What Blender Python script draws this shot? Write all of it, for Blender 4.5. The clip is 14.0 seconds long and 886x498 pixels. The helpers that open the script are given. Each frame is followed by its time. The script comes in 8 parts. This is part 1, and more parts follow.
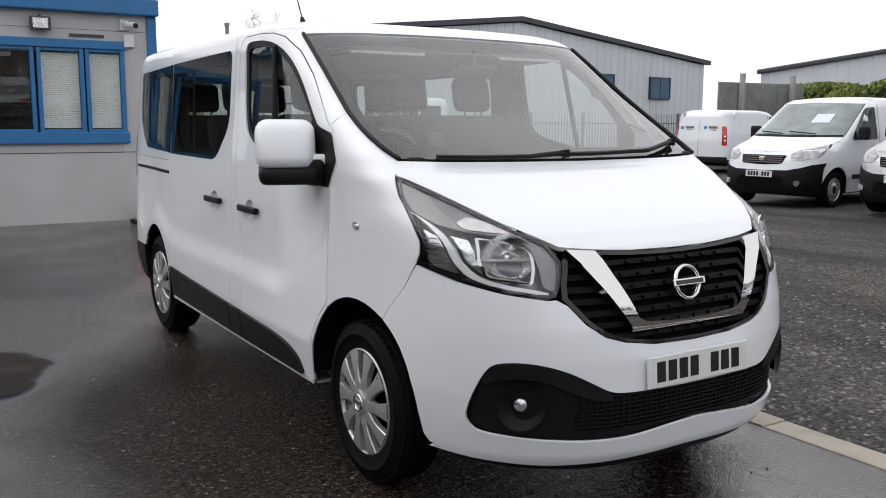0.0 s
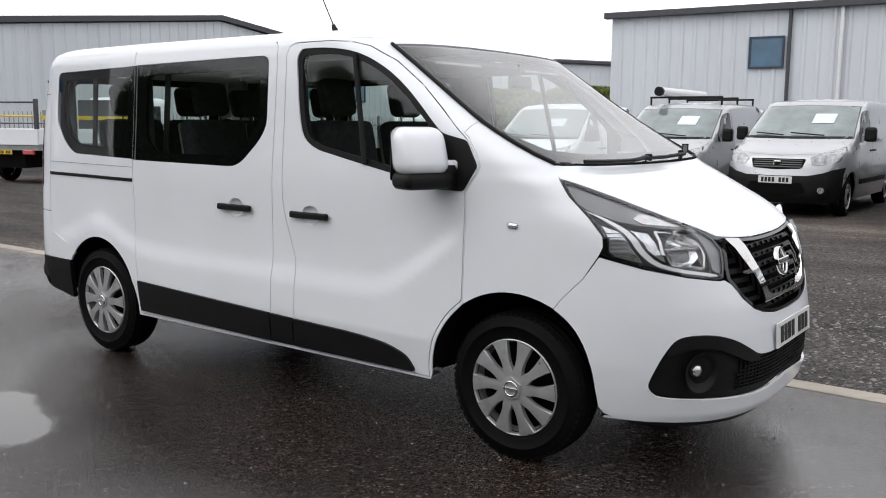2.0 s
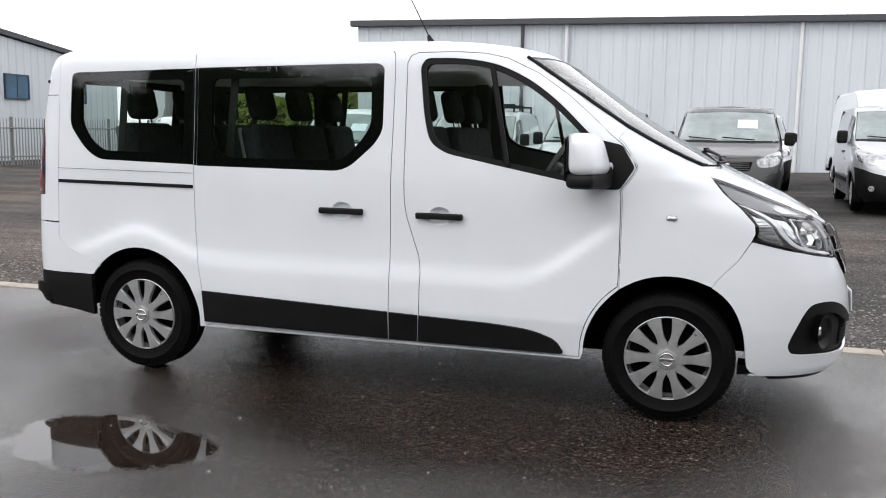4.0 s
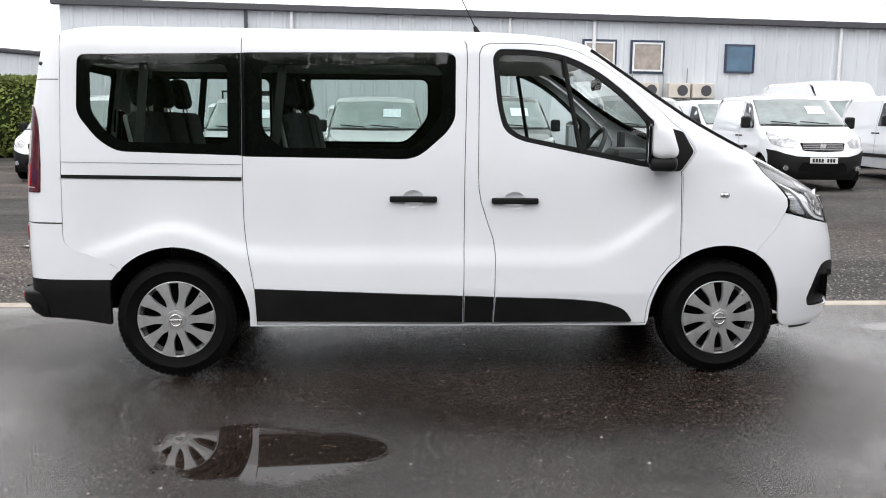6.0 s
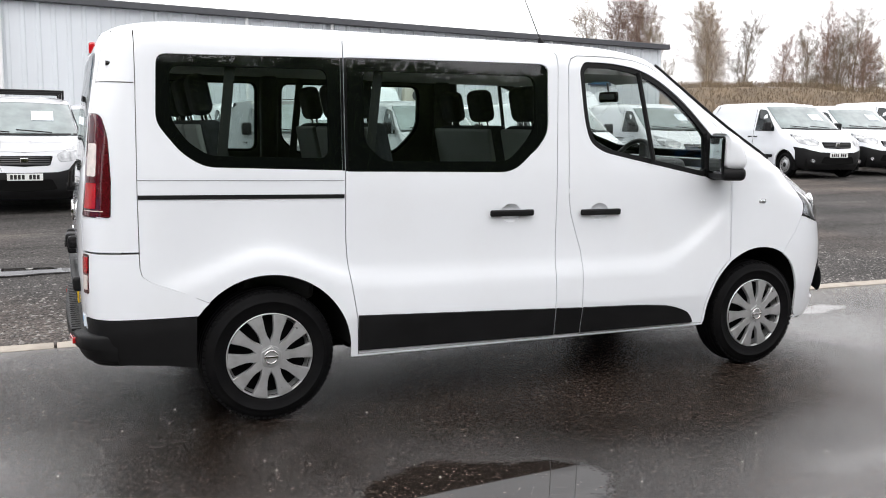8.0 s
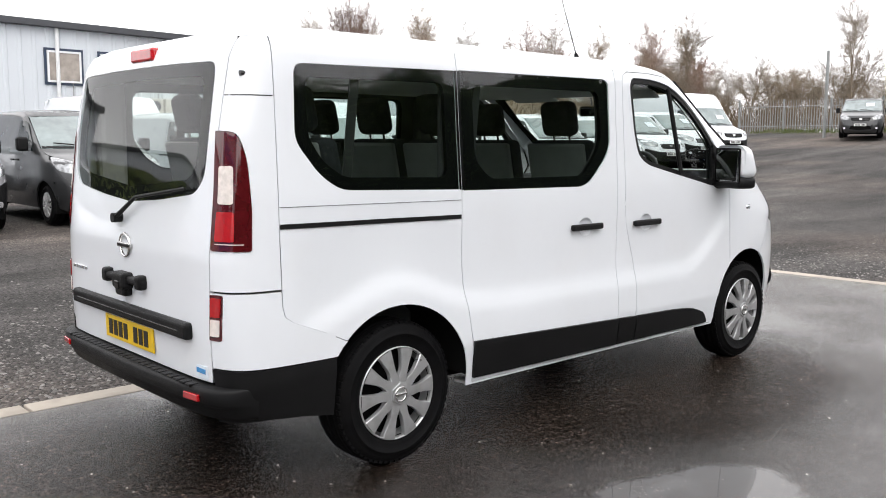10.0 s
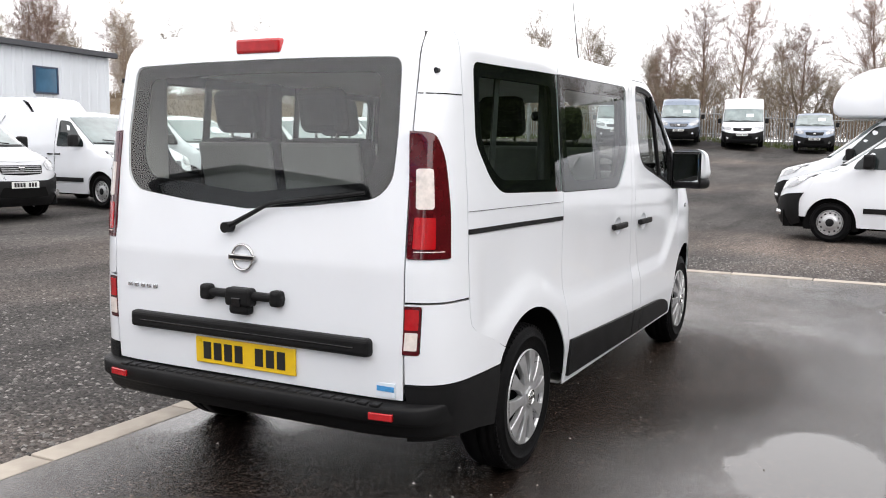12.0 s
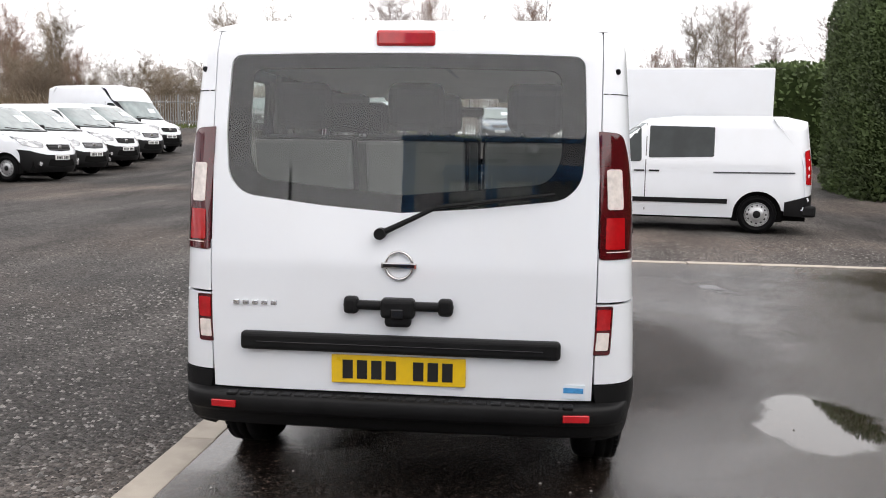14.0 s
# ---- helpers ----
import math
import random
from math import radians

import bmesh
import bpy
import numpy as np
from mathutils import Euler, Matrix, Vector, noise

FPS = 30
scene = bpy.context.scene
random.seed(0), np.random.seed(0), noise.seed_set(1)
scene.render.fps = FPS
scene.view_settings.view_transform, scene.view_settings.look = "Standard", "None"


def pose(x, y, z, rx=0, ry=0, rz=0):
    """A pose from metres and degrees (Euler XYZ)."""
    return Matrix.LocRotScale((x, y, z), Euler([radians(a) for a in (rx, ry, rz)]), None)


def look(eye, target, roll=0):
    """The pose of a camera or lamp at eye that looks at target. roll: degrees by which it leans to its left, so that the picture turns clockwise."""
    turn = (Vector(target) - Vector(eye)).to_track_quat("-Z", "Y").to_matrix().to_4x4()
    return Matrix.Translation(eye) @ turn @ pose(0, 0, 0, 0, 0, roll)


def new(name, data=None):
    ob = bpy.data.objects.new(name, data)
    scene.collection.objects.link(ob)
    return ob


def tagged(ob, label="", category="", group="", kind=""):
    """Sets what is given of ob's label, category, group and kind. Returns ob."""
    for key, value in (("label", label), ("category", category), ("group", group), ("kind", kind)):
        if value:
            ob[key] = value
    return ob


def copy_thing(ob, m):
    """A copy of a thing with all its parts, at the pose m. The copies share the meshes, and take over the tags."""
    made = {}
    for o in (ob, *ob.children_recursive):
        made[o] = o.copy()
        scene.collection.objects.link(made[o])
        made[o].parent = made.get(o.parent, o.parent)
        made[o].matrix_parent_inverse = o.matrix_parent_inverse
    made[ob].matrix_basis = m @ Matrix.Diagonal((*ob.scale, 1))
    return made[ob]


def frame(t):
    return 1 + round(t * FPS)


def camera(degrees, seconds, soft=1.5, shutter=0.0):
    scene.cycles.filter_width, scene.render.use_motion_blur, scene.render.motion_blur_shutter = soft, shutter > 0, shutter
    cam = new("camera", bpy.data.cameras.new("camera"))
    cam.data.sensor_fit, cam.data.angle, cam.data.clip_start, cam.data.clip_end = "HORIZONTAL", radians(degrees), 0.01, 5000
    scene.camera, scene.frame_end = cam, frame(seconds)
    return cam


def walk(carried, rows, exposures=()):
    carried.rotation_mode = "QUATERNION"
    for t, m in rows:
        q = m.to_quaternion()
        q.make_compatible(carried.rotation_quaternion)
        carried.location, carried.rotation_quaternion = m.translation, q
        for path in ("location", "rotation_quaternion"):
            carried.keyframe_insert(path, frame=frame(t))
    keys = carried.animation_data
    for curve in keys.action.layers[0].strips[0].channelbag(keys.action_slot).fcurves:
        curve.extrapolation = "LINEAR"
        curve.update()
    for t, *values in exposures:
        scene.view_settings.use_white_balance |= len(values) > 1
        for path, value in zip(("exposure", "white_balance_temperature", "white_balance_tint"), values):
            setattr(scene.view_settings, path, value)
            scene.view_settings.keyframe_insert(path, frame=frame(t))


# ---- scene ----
cam = camera(53.4, 14.0, soft=1.0)
PATH = [
    (0, (4.63, -2.456, 1.457), (2.953, -1.406, 1.169), 0.2),
    (0.5, (4.4, -2.891, 1.457), (2.814, -1.705, 1.175), 0.3),
    (1, (4.168, -3.312, 1.45), (2.711, -1.97, 1.175), 0.4),
    (1.5, (3.827, -3.677, 1.458), (2.498, -2.208, 1.181), 0.5),
    (2, (3.518, -4.099, 1.475), (2.342, -2.507, 1.194), 0.5),
    (2.5, (3.129, -4.46, 1.473), (2.083, -2.778, 1.194), 0.4),
    (3, (2.697, -4.858, 1.457), (1.773, -3.104, 1.19), 0.6),
    (3.2, (2.532, -4.998, 1.457), (1.666, -3.214, 1.194), 0.7),
    (5.3, (0.35, -5.774, 1.462), (0.251, -3.797, 1.175), 0.6),
    (5.5, (0.168, -5.808, 1.462), (0.13, -3.829, 1.174), 0.6),
    (6, (-0.376, -5.813, 1.437), (-0.249, -3.838, 1.154), 0.6),
    (6.5, (-0.976, -5.748, 1.45), (-0.69, -3.791, 1.155), 0.7),
    (7, (-1.522, -5.575, 1.432), (-1.051, -3.654, 1.134), 0.8),
    (7.5, (-2.01, -5.402, 1.413), (-1.378, -3.527, 1.126), 0.7),
    (8, (-2.486, -5.144, 1.462), (-1.688, -3.33, 1.192), 0.9),
    (8.5, (-2.877, -4.861, 1.481), (-1.939, -3.114, 1.22), 0.8),
    (8.7, (-3.05, -4.743, 1.477), (-2.05, -3.029, 1.225), 0.8),
    (10.8, (-4.623, -3.334, 1.459), (-3.089, -2.072, 1.233), 0.4),
    (11, (-4.764, -3.178, 1.44), (-3.185, -1.97, 1.223), 0.5),
    (11.5, (-5.018, -2.781, 1.433), (-3.345, -1.706, 1.214), 0.5),
    (12, (-5.194, -2.35, 1.446), (-3.428, -1.44, 1.22), 0.7),
    (12.5, (-5.397, -1.902, 1.444), (-3.558, -1.152, 1.217), 0.7),
    (13, (-5.503, -1.43, 1.472), (-3.608, -0.842, 1.227), 0.6),
    (13.5, (-5.639, -0.958, 1.459), (-3.699, -0.536, 1.218), 0.7),
    (14, (-5.67, -0.501, 1.459), (-3.695, -0.298, 1.221), 0.9),
]
walk(cam, [(t, look(eye, target, roll)) for t, eye, target, roll in PATH], [(0.0, -0.34, 6500, 10), (1.5, -0.26, 6500, 10), (3.0, 0.02, 6500, 10), (5.5, 0.26, 6540, 10), (6.5, 0.32, 6560, 10), (8.5, 0.38, 6580, 10), (11.0, 0.40, 6620, 10), (12.5, 0.37, 6640, 11), (14.0, 0.20, 6680, 11)])

# ---- light: a bright, even overcast sky ----
SUN_UP, SUN_ROUND = radians(48), radians(215)
world = bpy.data.worlds.new("overcast")
scene.world = world
world.use_nodes = True
wn = world.node_tree
sky = wn.nodes.new("ShaderNodeTexSky")
sky.sky_type, sky.sun_disc, sky.sun_elevation, sky.sun_rotation = "NISHITA", False, SUN_UP, SUN_ROUND
sky.air_density, sky.dust_density, sky.ozone_density = 1.0, 6.0, 1.0
pale = wn.nodes.new("ShaderNodeHueSaturation")
pale.inputs["Saturation"].default_value = 0.12
cloud = wn.nodes.new("ShaderNodeMix")
cloud.data_type = "RGBA"
cloud.inputs["Factor"].default_value = 0.85
cloud.inputs["B"].default_value = (1.0, 1.0, 1.0, 1)
wn.links.new(sky.outputs["Color"], pale.inputs["Color"])
wn.links.new(pale.outputs["Color"], cloud.inputs["A"])
# a bright, even overcast dome
way = wn.nodes.new("ShaderNodeTexCoord")
split = wn.nodes.new("ShaderNodeSeparateXYZ")
dome = wn.nodes.new("ShaderNodeMapRange")
dome.inputs["From Min"].default_value, dome.inputs["From Max"].default_value = 0.0, 1.0
dome.inputs["To Min"].default_value, dome.inputs["To Max"].default_value = 13.2, 14.2
tone = wn.nodes.new("ShaderNodeCombineColor")
cool = wn.nodes.new("ShaderNodeMath")
cool.operation, cool.inputs[1].default_value = "MULTIPLY", 1.03
wn.links.new(way.outputs["Generated"], split.inputs["Vector"])
wn.links.new(split.outputs["Z"], dome.inputs["Value"])
wn.links.new(dome.outputs["Result"], tone.inputs["Red"])
wn.links.new(dome.outputs["Result"], tone.inputs["Green"])
wn.links.new(dome.outputs["Result"], cool.inputs[0])
wn.links.new(cool.outputs["Value"], tone.inputs["Blue"])
wn.links.new(tone.outputs["Color"], cloud.inputs["B"])
wn.links.new(cloud.outputs["Result"], wn.nodes["Background"].inputs["Color"])
wn.nodes["Background"].inputs["Strength"].default_value = 0.12
sun = new("sun", bpy.data.lights.new("sun", "SUN"))
sun.data.energy, sun.data.angle, sun.data.color = 0.7, radians(50), (1.0, 0.97, 0.93)
sun.matrix_world = look((0, 0, 30), (0 + math.sin(SUN_ROUND) * -14, -math.cos(SUN_ROUND) * 14, 14))

# ---- materials ----
def surface(name, color, rough=0.5, metal=0.0, vary=0.12, scale=6.0, fine=0.0, fine_scale=120.0, rough_vary=0.08, coat=0.0, spec=0.5, dirt=None, dirt_amount=0.0, dirt_scale=1.5, shades=0.0, stretch=(1, 1, 1)):
    m = bpy.data.materials.new(name)
    m.use_nodes = True
    t = m.node_tree
    b = t.nodes["Principled BSDF"]
    at = t.nodes.new("ShaderNodeTexCoord")
    mp = t.nodes.new("ShaderNodeMapping")
    mp.inputs["Scale"].default_value = stretch
    t.links.new(at.outputs["Object"], mp.inputs["Vector"])
    big = t.nodes.new("ShaderNodeTexNoise")
    big.inputs["Scale"].default_value, big.inputs["Detail"].default_value = scale, 5
    t.links.new(mp.outputs["Vector"], big.inputs["Vector"])
    ramp = t.nodes.new("ShaderNodeValToRGB")
    ramp.color_ramp.elements[0].position, ramp.color_ramp.elements[1].position = 0.3, 0.7
    ramp.color_ramp.elements[0].color = (*[c * (1 - vary) for c in color], 1)
    ramp.color_ramp.elements[1].color = (*[min(1, c * (1 + vary)) for c in color], 1)
    t.links.new(big.outputs["Fac"], ramp.inputs["Fac"])
    out = ramp.outputs["Color"]
    if dirt:
        spots = t.nodes.new("ShaderNodeTexNoise")
        spots.inputs["Scale"].default_value, spots.inputs["Detail"].default_value = dirt_scale, 8
        t.links.new(mp.outputs["Vector"], spots.inputs["Vector"])
        cut = t.nodes.new("ShaderNodeMapRange")
        cut.inputs["From Min"].default_value, cut.inputs["From Max"].default_value, cut.inputs["To Max"].default_value = 0.48, 0.68, dirt_amount
        t.links.new(spots.outputs["Fac"], cut.inputs["Value"])
        mix = t.nodes.new("ShaderNodeMix")
        mix.data_type = "RGBA"
        mix.inputs["B"].default_value = (*dirt, 1)
        t.links.new(cut.outputs["Result"], mix.inputs["Factor"])
        t.links.new(out, mix.inputs["A"])
        out = mix.outputs["Result"]
    if shades:
        info = t.nodes.new("ShaderNodeObjectInfo")
        tone = t.nodes.new("ShaderNodeMapRange")
        tone.inputs["To Min"].default_value, tone.inputs["To Max"].default_value = 1 - shades, 1 + shades
        t.links.new(info.outputs["Random"], tone.inputs["Value"])
        hsv = t.nodes.new("ShaderNodeHueSaturation")
        t.links.new(tone.outputs["Result"], hsv.inputs["Value"])
        t.links.new(out, hsv.inputs["Color"])
        out = hsv.outputs["Color"]
    t.links.new(out, b.inputs["Base Color"])
    rr = t.nodes.new("ShaderNodeMapRange")
    rr.inputs["To Min"].default_value, rr.inputs["To Max"].default_value = max(0.01, rough - rough_vary), min(1, rough + rough_vary)
    t.links.new(big.outputs["Fac"], rr.inputs["Value"])
    t.links.new(rr.outputs["Result"], b.inputs["Roughness"])
    b.inputs["Metallic"].default_value, b.inputs["Specular IOR Level"].default_value = metal, spec
    if coat:
        b.inputs["Coat Weight"].default_value, b.inputs["Coat Roughness"].default_value = coat, 0.03
    if fine:
        grain = t.nodes.new("ShaderNodeTexNoise")
        grain.inputs["Scale"].default_value, grain.inputs["Detail"].default_value = fine_scale, 3
        t.links.new(mp.outputs["Vector"], grain.inputs["Vector"])
        bump = t.nodes.new("ShaderNodeBump")
        bump.inputs["Strength"].default_value, bump.inputs["Distance"].default_value = fine, 0.004
        t.links.new(grain.outputs["Fac"], bump.inputs["Height"])
        t.links.new(bump.outputs["Normal"], b.inputs["Normal"])
    return m


def glass(name, tint, gloss=1.5, rise_by=5.0):
    """Thin glass: a tinted see-through sheet under a mirror coat that grows towards grazing angles."""
    m = bpy.data.materials.new(name)
    m.use_nodes = True
    t = m.node_tree
    t.nodes.remove(t.nodes["Principled BSDF"])
    clear = t.nodes.new("ShaderNodeBsdfTransparent")
    clear.inputs["Color"].default_value = (*tint, 1)
    shine = t.nodes.new("ShaderNodeBsdfGlossy")
    shine.inputs["Roughness"].default_value = 0.006
    face_on = ((gloss - 1) / (gloss + 1)) ** 2 * 1.7
    lean = t.nodes.new("ShaderNodeLayerWeight")
    lean.inputs["Blend"].default_value = 0.5
    power = t.nodes.new("ShaderNodeMath")
    power.operation, power.inputs[1].default_value = "POWER", rise_by
    edge = t.nodes.new("ShaderNodeMapRange")
    edge.inputs["To Min"].default_value, edge.inputs["To Max"].default_value = face_on, 1.0
    t.links.new(lean.outputs["Facing"], power.inputs[0])
    t.links.new(power.outputs["Value"], edge.inputs["Value"])
    mix = t.nodes.new("ShaderNodeMixShader")
    t.links.new(edge.outputs["Result"], mix.inputs["Fac"])
    t.links.new(clear.outputs["BSDF"], mix.inputs[1])
    t.links.new(shine.outputs["BSDF"], mix.inputs[2])
    out = mix.outputs["Shader"]
    t.links.new(out, t.nodes["Material Output"].inputs["Surface"])
    return m


white_paint = surface("white paint", (0.775, 0.80, 0.84), 0.32, vary=0.012, scale=2.0, rough_vary=0.05, coat=0.9, dirt=(0.62, 0.60, 0.57), dirt_amount=0.07, dirt_scale=3.0)
glass_band = surface("black band round the glass", (0.0025, 0.0025, 0.003), 0.7, spec=0.03, vary=0.1)
dark_trim_cloth = surface("dark cabin lining", (0.055, 0.055, 0.057), 0.8, spec=0.15, vary=0.15, scale=10)
lamp_smoke = surface("smoked lamp band", (0.20, 0.20, 0.205), 0.25, vary=0.15, scale=16, coat=0.6)
lamp_clear = surface("clear ribbed lens", (0.70, 0.70, 0.70), 0.10, 0.55, vary=0.2, scale=50, fine=0.5, fine_scale=110, coat=1.0, dirt=(0.55, 0.22, 0.14), dirt_amount=0.35, dirt_scale=28)
reflector_facet = surface("faceted reflector", (0.88, 0.89, 0.90), 0.20, 1.0, vary=0.04, rough_vary=0.05, fine=0.8, fine_scale=46)
black_plastic = surface("black plastic", (0.0065, 0.0065, 0.007), 0.5, spec=0.2, vary=0.25, scale=9, fine=0.25, fine_scale=500, rough_vary=0.1)
grille_black = surface("grille black", (0.004, 0.004, 0.0045), 0.42, spec=0.09, vary=0.2, scale=9, rough_vary=0.1)
gloss_black = surface("gloss black", (0.006, 0.006, 0.007), 0.07, vary=0.1, rough_vary=0.03)
rubber = surface("tyre rubber", (0.0045, 0.0045, 0.005), 0.6, spec=0.07, vary=0.3, scale=14, fine=0.3, fine_scale=260, dirt=(0.008, 0.0075, 0.007), dirt_amount=0.35, dirt_scale=9)
silver = surface("silver wheel paint", (0.50, 0.505, 0.515), 0.30, 0.62, vary=0.06, scale=12, dirt=(0.16, 0.15, 0.14), dirt_amount=0.25, dirt_scale=14)
chrome = surface("chrome", (0.66, 0.65, 0.645), 0.06, 1.0, vary=0.03, rough_vary=0.03)
lamp_red = surface("red lamp lens", (0.44, 0.008, 0.012), 0.08, vary=0.15, scale=30, coat=1.0)
lamp_dark_red = surface("dark red lamp lens", (0.075, 0.004, 0.007), 0.07, vary=0.15, scale=20, coat=1.0)
lamp_white = surface("pale lamp lens", (0.75, 0.68, 0.64), 0.12, vary=0.15, scale=40, coat=1.0)
lamp_silver = surface("lamp reflector", (0.72, 0.73, 0.75), 0.13, 0.9, vary=0.2, scale=60, fine=0.3, fine_scale=180)
lamp_grey = surface("lamp housing", (0.24, 0.24, 0.25), 0.25, 0.4, vary=0.15, scale=20)
drl_white = surface("daytime lamp strip", (0.86, 0.87, 0.88), 0.12, vary=0.03, coat=1.0)
plate_yellow = surface("yellow plate", (0.78, 0.50, 0.012), 0.3, vary=0.05, scale=20, dirt=(0.3, 0.2, 0.05), dirt_amount=0.2, dirt_scale=20)
plate_white = surface("white plate", (0.74, 0.75, 0.74), 0.3, vary=0.05, scale=20, dirt=(0.4, 0.38, 0.33), dirt_amount=0.2, dirt_scale=20)
ink = surface("black ink", (0.01, 0.01, 0.01), 0.4)
seat_cloth = surface("dark seat cloth", (0.026, 0.027, 0.03), 0.9, spec=0.15, vary=0.3, scale=20)
trim_grey = surface("grey cabin trim", (0.36, 0.365, 0.355), 0.6, vary=0.1, scale=8)
seat_shell = surface("grey seat back panel", (0.19, 0.195, 0.19), 0.6, vary=0.1, scale=12)
headliner = surface("pale headliner", (0.76, 0.76, 0.73), 0.85, vary=0.06, scale=10)
dash_dark = surface("dark dashboard plastic", (0.055, 0.055, 0.058), 0.55, vary=0.2, scale=12, fine=0.25, fine_scale=250)
privacy_glass = glass("tinted side glass", (0.74, 0.82, 0.79), 1.52)
rear_glass = glass("tinted rear glass", (0.94, 0.97, 0.95), 1.58)
office_glass = glass("office window glass", (0.95, 0.97, 0.97), 1.4)
lamp_bright_red = surface("bright red lamp lens", (0.42, 0.006, 0.010), 0.08, vary=0.12, scale=40, coat=1.0, fine=0.3, fine_scale=140)
cab_glass = glass("cab glass", (0.86, 0.92, 0.90), 1.5)
screen_glass = glass("windscreen glass", (0.96, 0.985, 0.97), 1.58, 2.8)
lamp_glass = glass("lamp cover", (0.93, 0.94, 0.95), 1.45)
mirror_glass = surface("mirror glass", (0.85, 0.86, 0.87), 0.02, 1.0, vary=0.02, rough_vary=0.01)
# near-black that carries the shade of wells, undersides, grille backs and wheel slots
shade_void = surface("shade black for recesses", (0.004, 0.004, 0.004), 0.95, spec=0.1)
grey_paint = surface("grey paint", (0.20, 0.21, 0.225), 0.3, 0.5, vary=0.03, coat=0.8)
silver_paint = surface("silver paint", (0.46, 0.47, 0.49), 0.3, 0.55, vary=0.03, coat=0.8)
dark_paint = surface("charcoal paint", (0.030, 0.031, 0.033), 0.3, 0.3, vary=0.05, coat=0.8)
blue_grey_paint = surface("blue-grey paint", (0.17, 0.21, 0.27), 0.3, 0.4, vary=0.03, coat=0.8)
fleet_glass = surface("parked van glass", (0.022, 0.028, 0.029), 0.04, spec=0.35, vary=0.3, scale=3, rough_vary=0.02, coat=0.15)
fleet_lamp = surface("parked van headlamp", (0.33, 0.34, 0.35), 0.12, 0.6, vary=0.5, scale=14, fine=0.25, fine_scale=60, coat=1.0)
fleet_screen = surface("parked van windscreen", (0.16, 0.20, 0.20), 0.05, vary=0.35, scale=2.2, rough_vary=0.03, coat=1.0)
paper_card = surface("price card", (0.68, 0.74, 0.80), 0.6, vary=0.1, scale=14)
sticker_blue = surface("sticker blue", (0.05, 0.24, 0.50), 0.4, vary=0.3, scale=60)
cladding = surface("pale grey steel cladding", (0.60, 0.635, 0.675), 0.5, vary=0.03, scale=0.6, rough_vary=0.05, dirt=(0.36, 0.37, 0.38), dirt_amount=0.25, dirt_scale=0.35, stretch=(1, 1, 0.15))
dark_trim = surface("dark grey roof trim", (0.05, 0.052, 0.06), 0.5, vary=0.1)
roof_sheet = surface("grey roof sheet", (0.30, 0.31, 0.32), 0.6, vary=0.08, scale=0.5)
office_panel = surface("grey office panel", (0.52, 0.515, 0.53), 0.55, vary=0.03, scale=1.2, fine=0.12, fine_scale=60, dirt=(0.28, 0.27, 0.26), dirt_amount=0.2, dirt_scale=1.0)
office_blue = surface("blue steel trim", (0.022, 0.165, 0.40), 0.4, vary=0.06, scale=3, dirt=(0.06, 0.16, 0.3), dirt_amount=0.3)
blind_white = surface("pale blind", (0.84, 0.83, 0.79), 0.7, vary=0.04, scale=3)
# the office's dim indoor light is put into this brown colour
room_shade = surface("shaded office room", (0.10, 0.085, 0.07), 0.8, vary=0.3, scale=2)
room_pane = surface("pane before a pale room", (0.30, 0.26, 0.225), 0.08, vary=0.3, scale=2.5, coat=0.4)
pane_blue = surface("blue-green window pane", (0.035, 0.105, 0.18), 0.06, vary=0.25, scale=1.5, coat=0.5)
navy = surface("navy window frame", (0.02, 0.035, 0.07), 0.4)
white_upvc = surface("white plastic pipe", (0.72, 0.73, 0.74), 0.4, vary=0.04)
ac_beige = surface("beige air unit", (0.58, 0.54, 0.48), 0.5, vary=0.05)
galv = surface("galvanised fence steel", (0.30, 0.31, 0.31), 0.5, 0.5, vary=0.15, scale=5, dirt=(0.16, 0.15, 0.13), dirt_amount=0.4)
concrete = surface("edging concrete", (0.40, 0.355, 0.30), 0.75, vary=0.08, scale=5, fine=0.4, fine_scale=150, dirt=(0.22, 0.19, 0.16), dirt_amount=0.5, dirt_scale=4, shades=0.10)
bark = surface("bare bark", (0.235, 0.19, 0.142), 0.85, vary=0.25, scale=3, shades=0.3)
red_bark = surface("red-brown bark", (0.21, 0.14, 0.11), 0.85, vary=0.25, scale=3, shades=0.25)
twig_brown = surface("brown scrub twigs", (0.155, 0.115, 0.075), 0.9, vary=0.3, scale=0.5, shades=0.2)
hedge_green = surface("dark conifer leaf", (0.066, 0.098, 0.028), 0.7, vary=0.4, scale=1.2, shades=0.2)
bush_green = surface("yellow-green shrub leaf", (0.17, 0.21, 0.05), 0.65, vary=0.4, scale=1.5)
# core colour far below the leaf's: the shade inside the foliage is put in
hedge_shade_core = surface("shaded hedge inside", (0.020, 0.030, 0.010), 0.95, spec=0.05, vary=0.4, scale=4)
grass_green = surface("rough grass", (0.09, 0.115, 0.03), 0.9, vary=0.3, scale=2)
cone_orange = surface("orange cone plastic", (0.75, 0.07, 0.015), 0.5, vary=0.08)
cone_white = surface("white cone sleeve", (0.75, 0.75, 0.75), 0.4, vary=0.04)
yellow_paint = surface("yellow paint", (0.70, 0.50, 0.02), 0.45, vary=0.08)
sign_orange = surface("orange sign", (0.70, 0.30, 0.12), 0.5, vary=0.1)


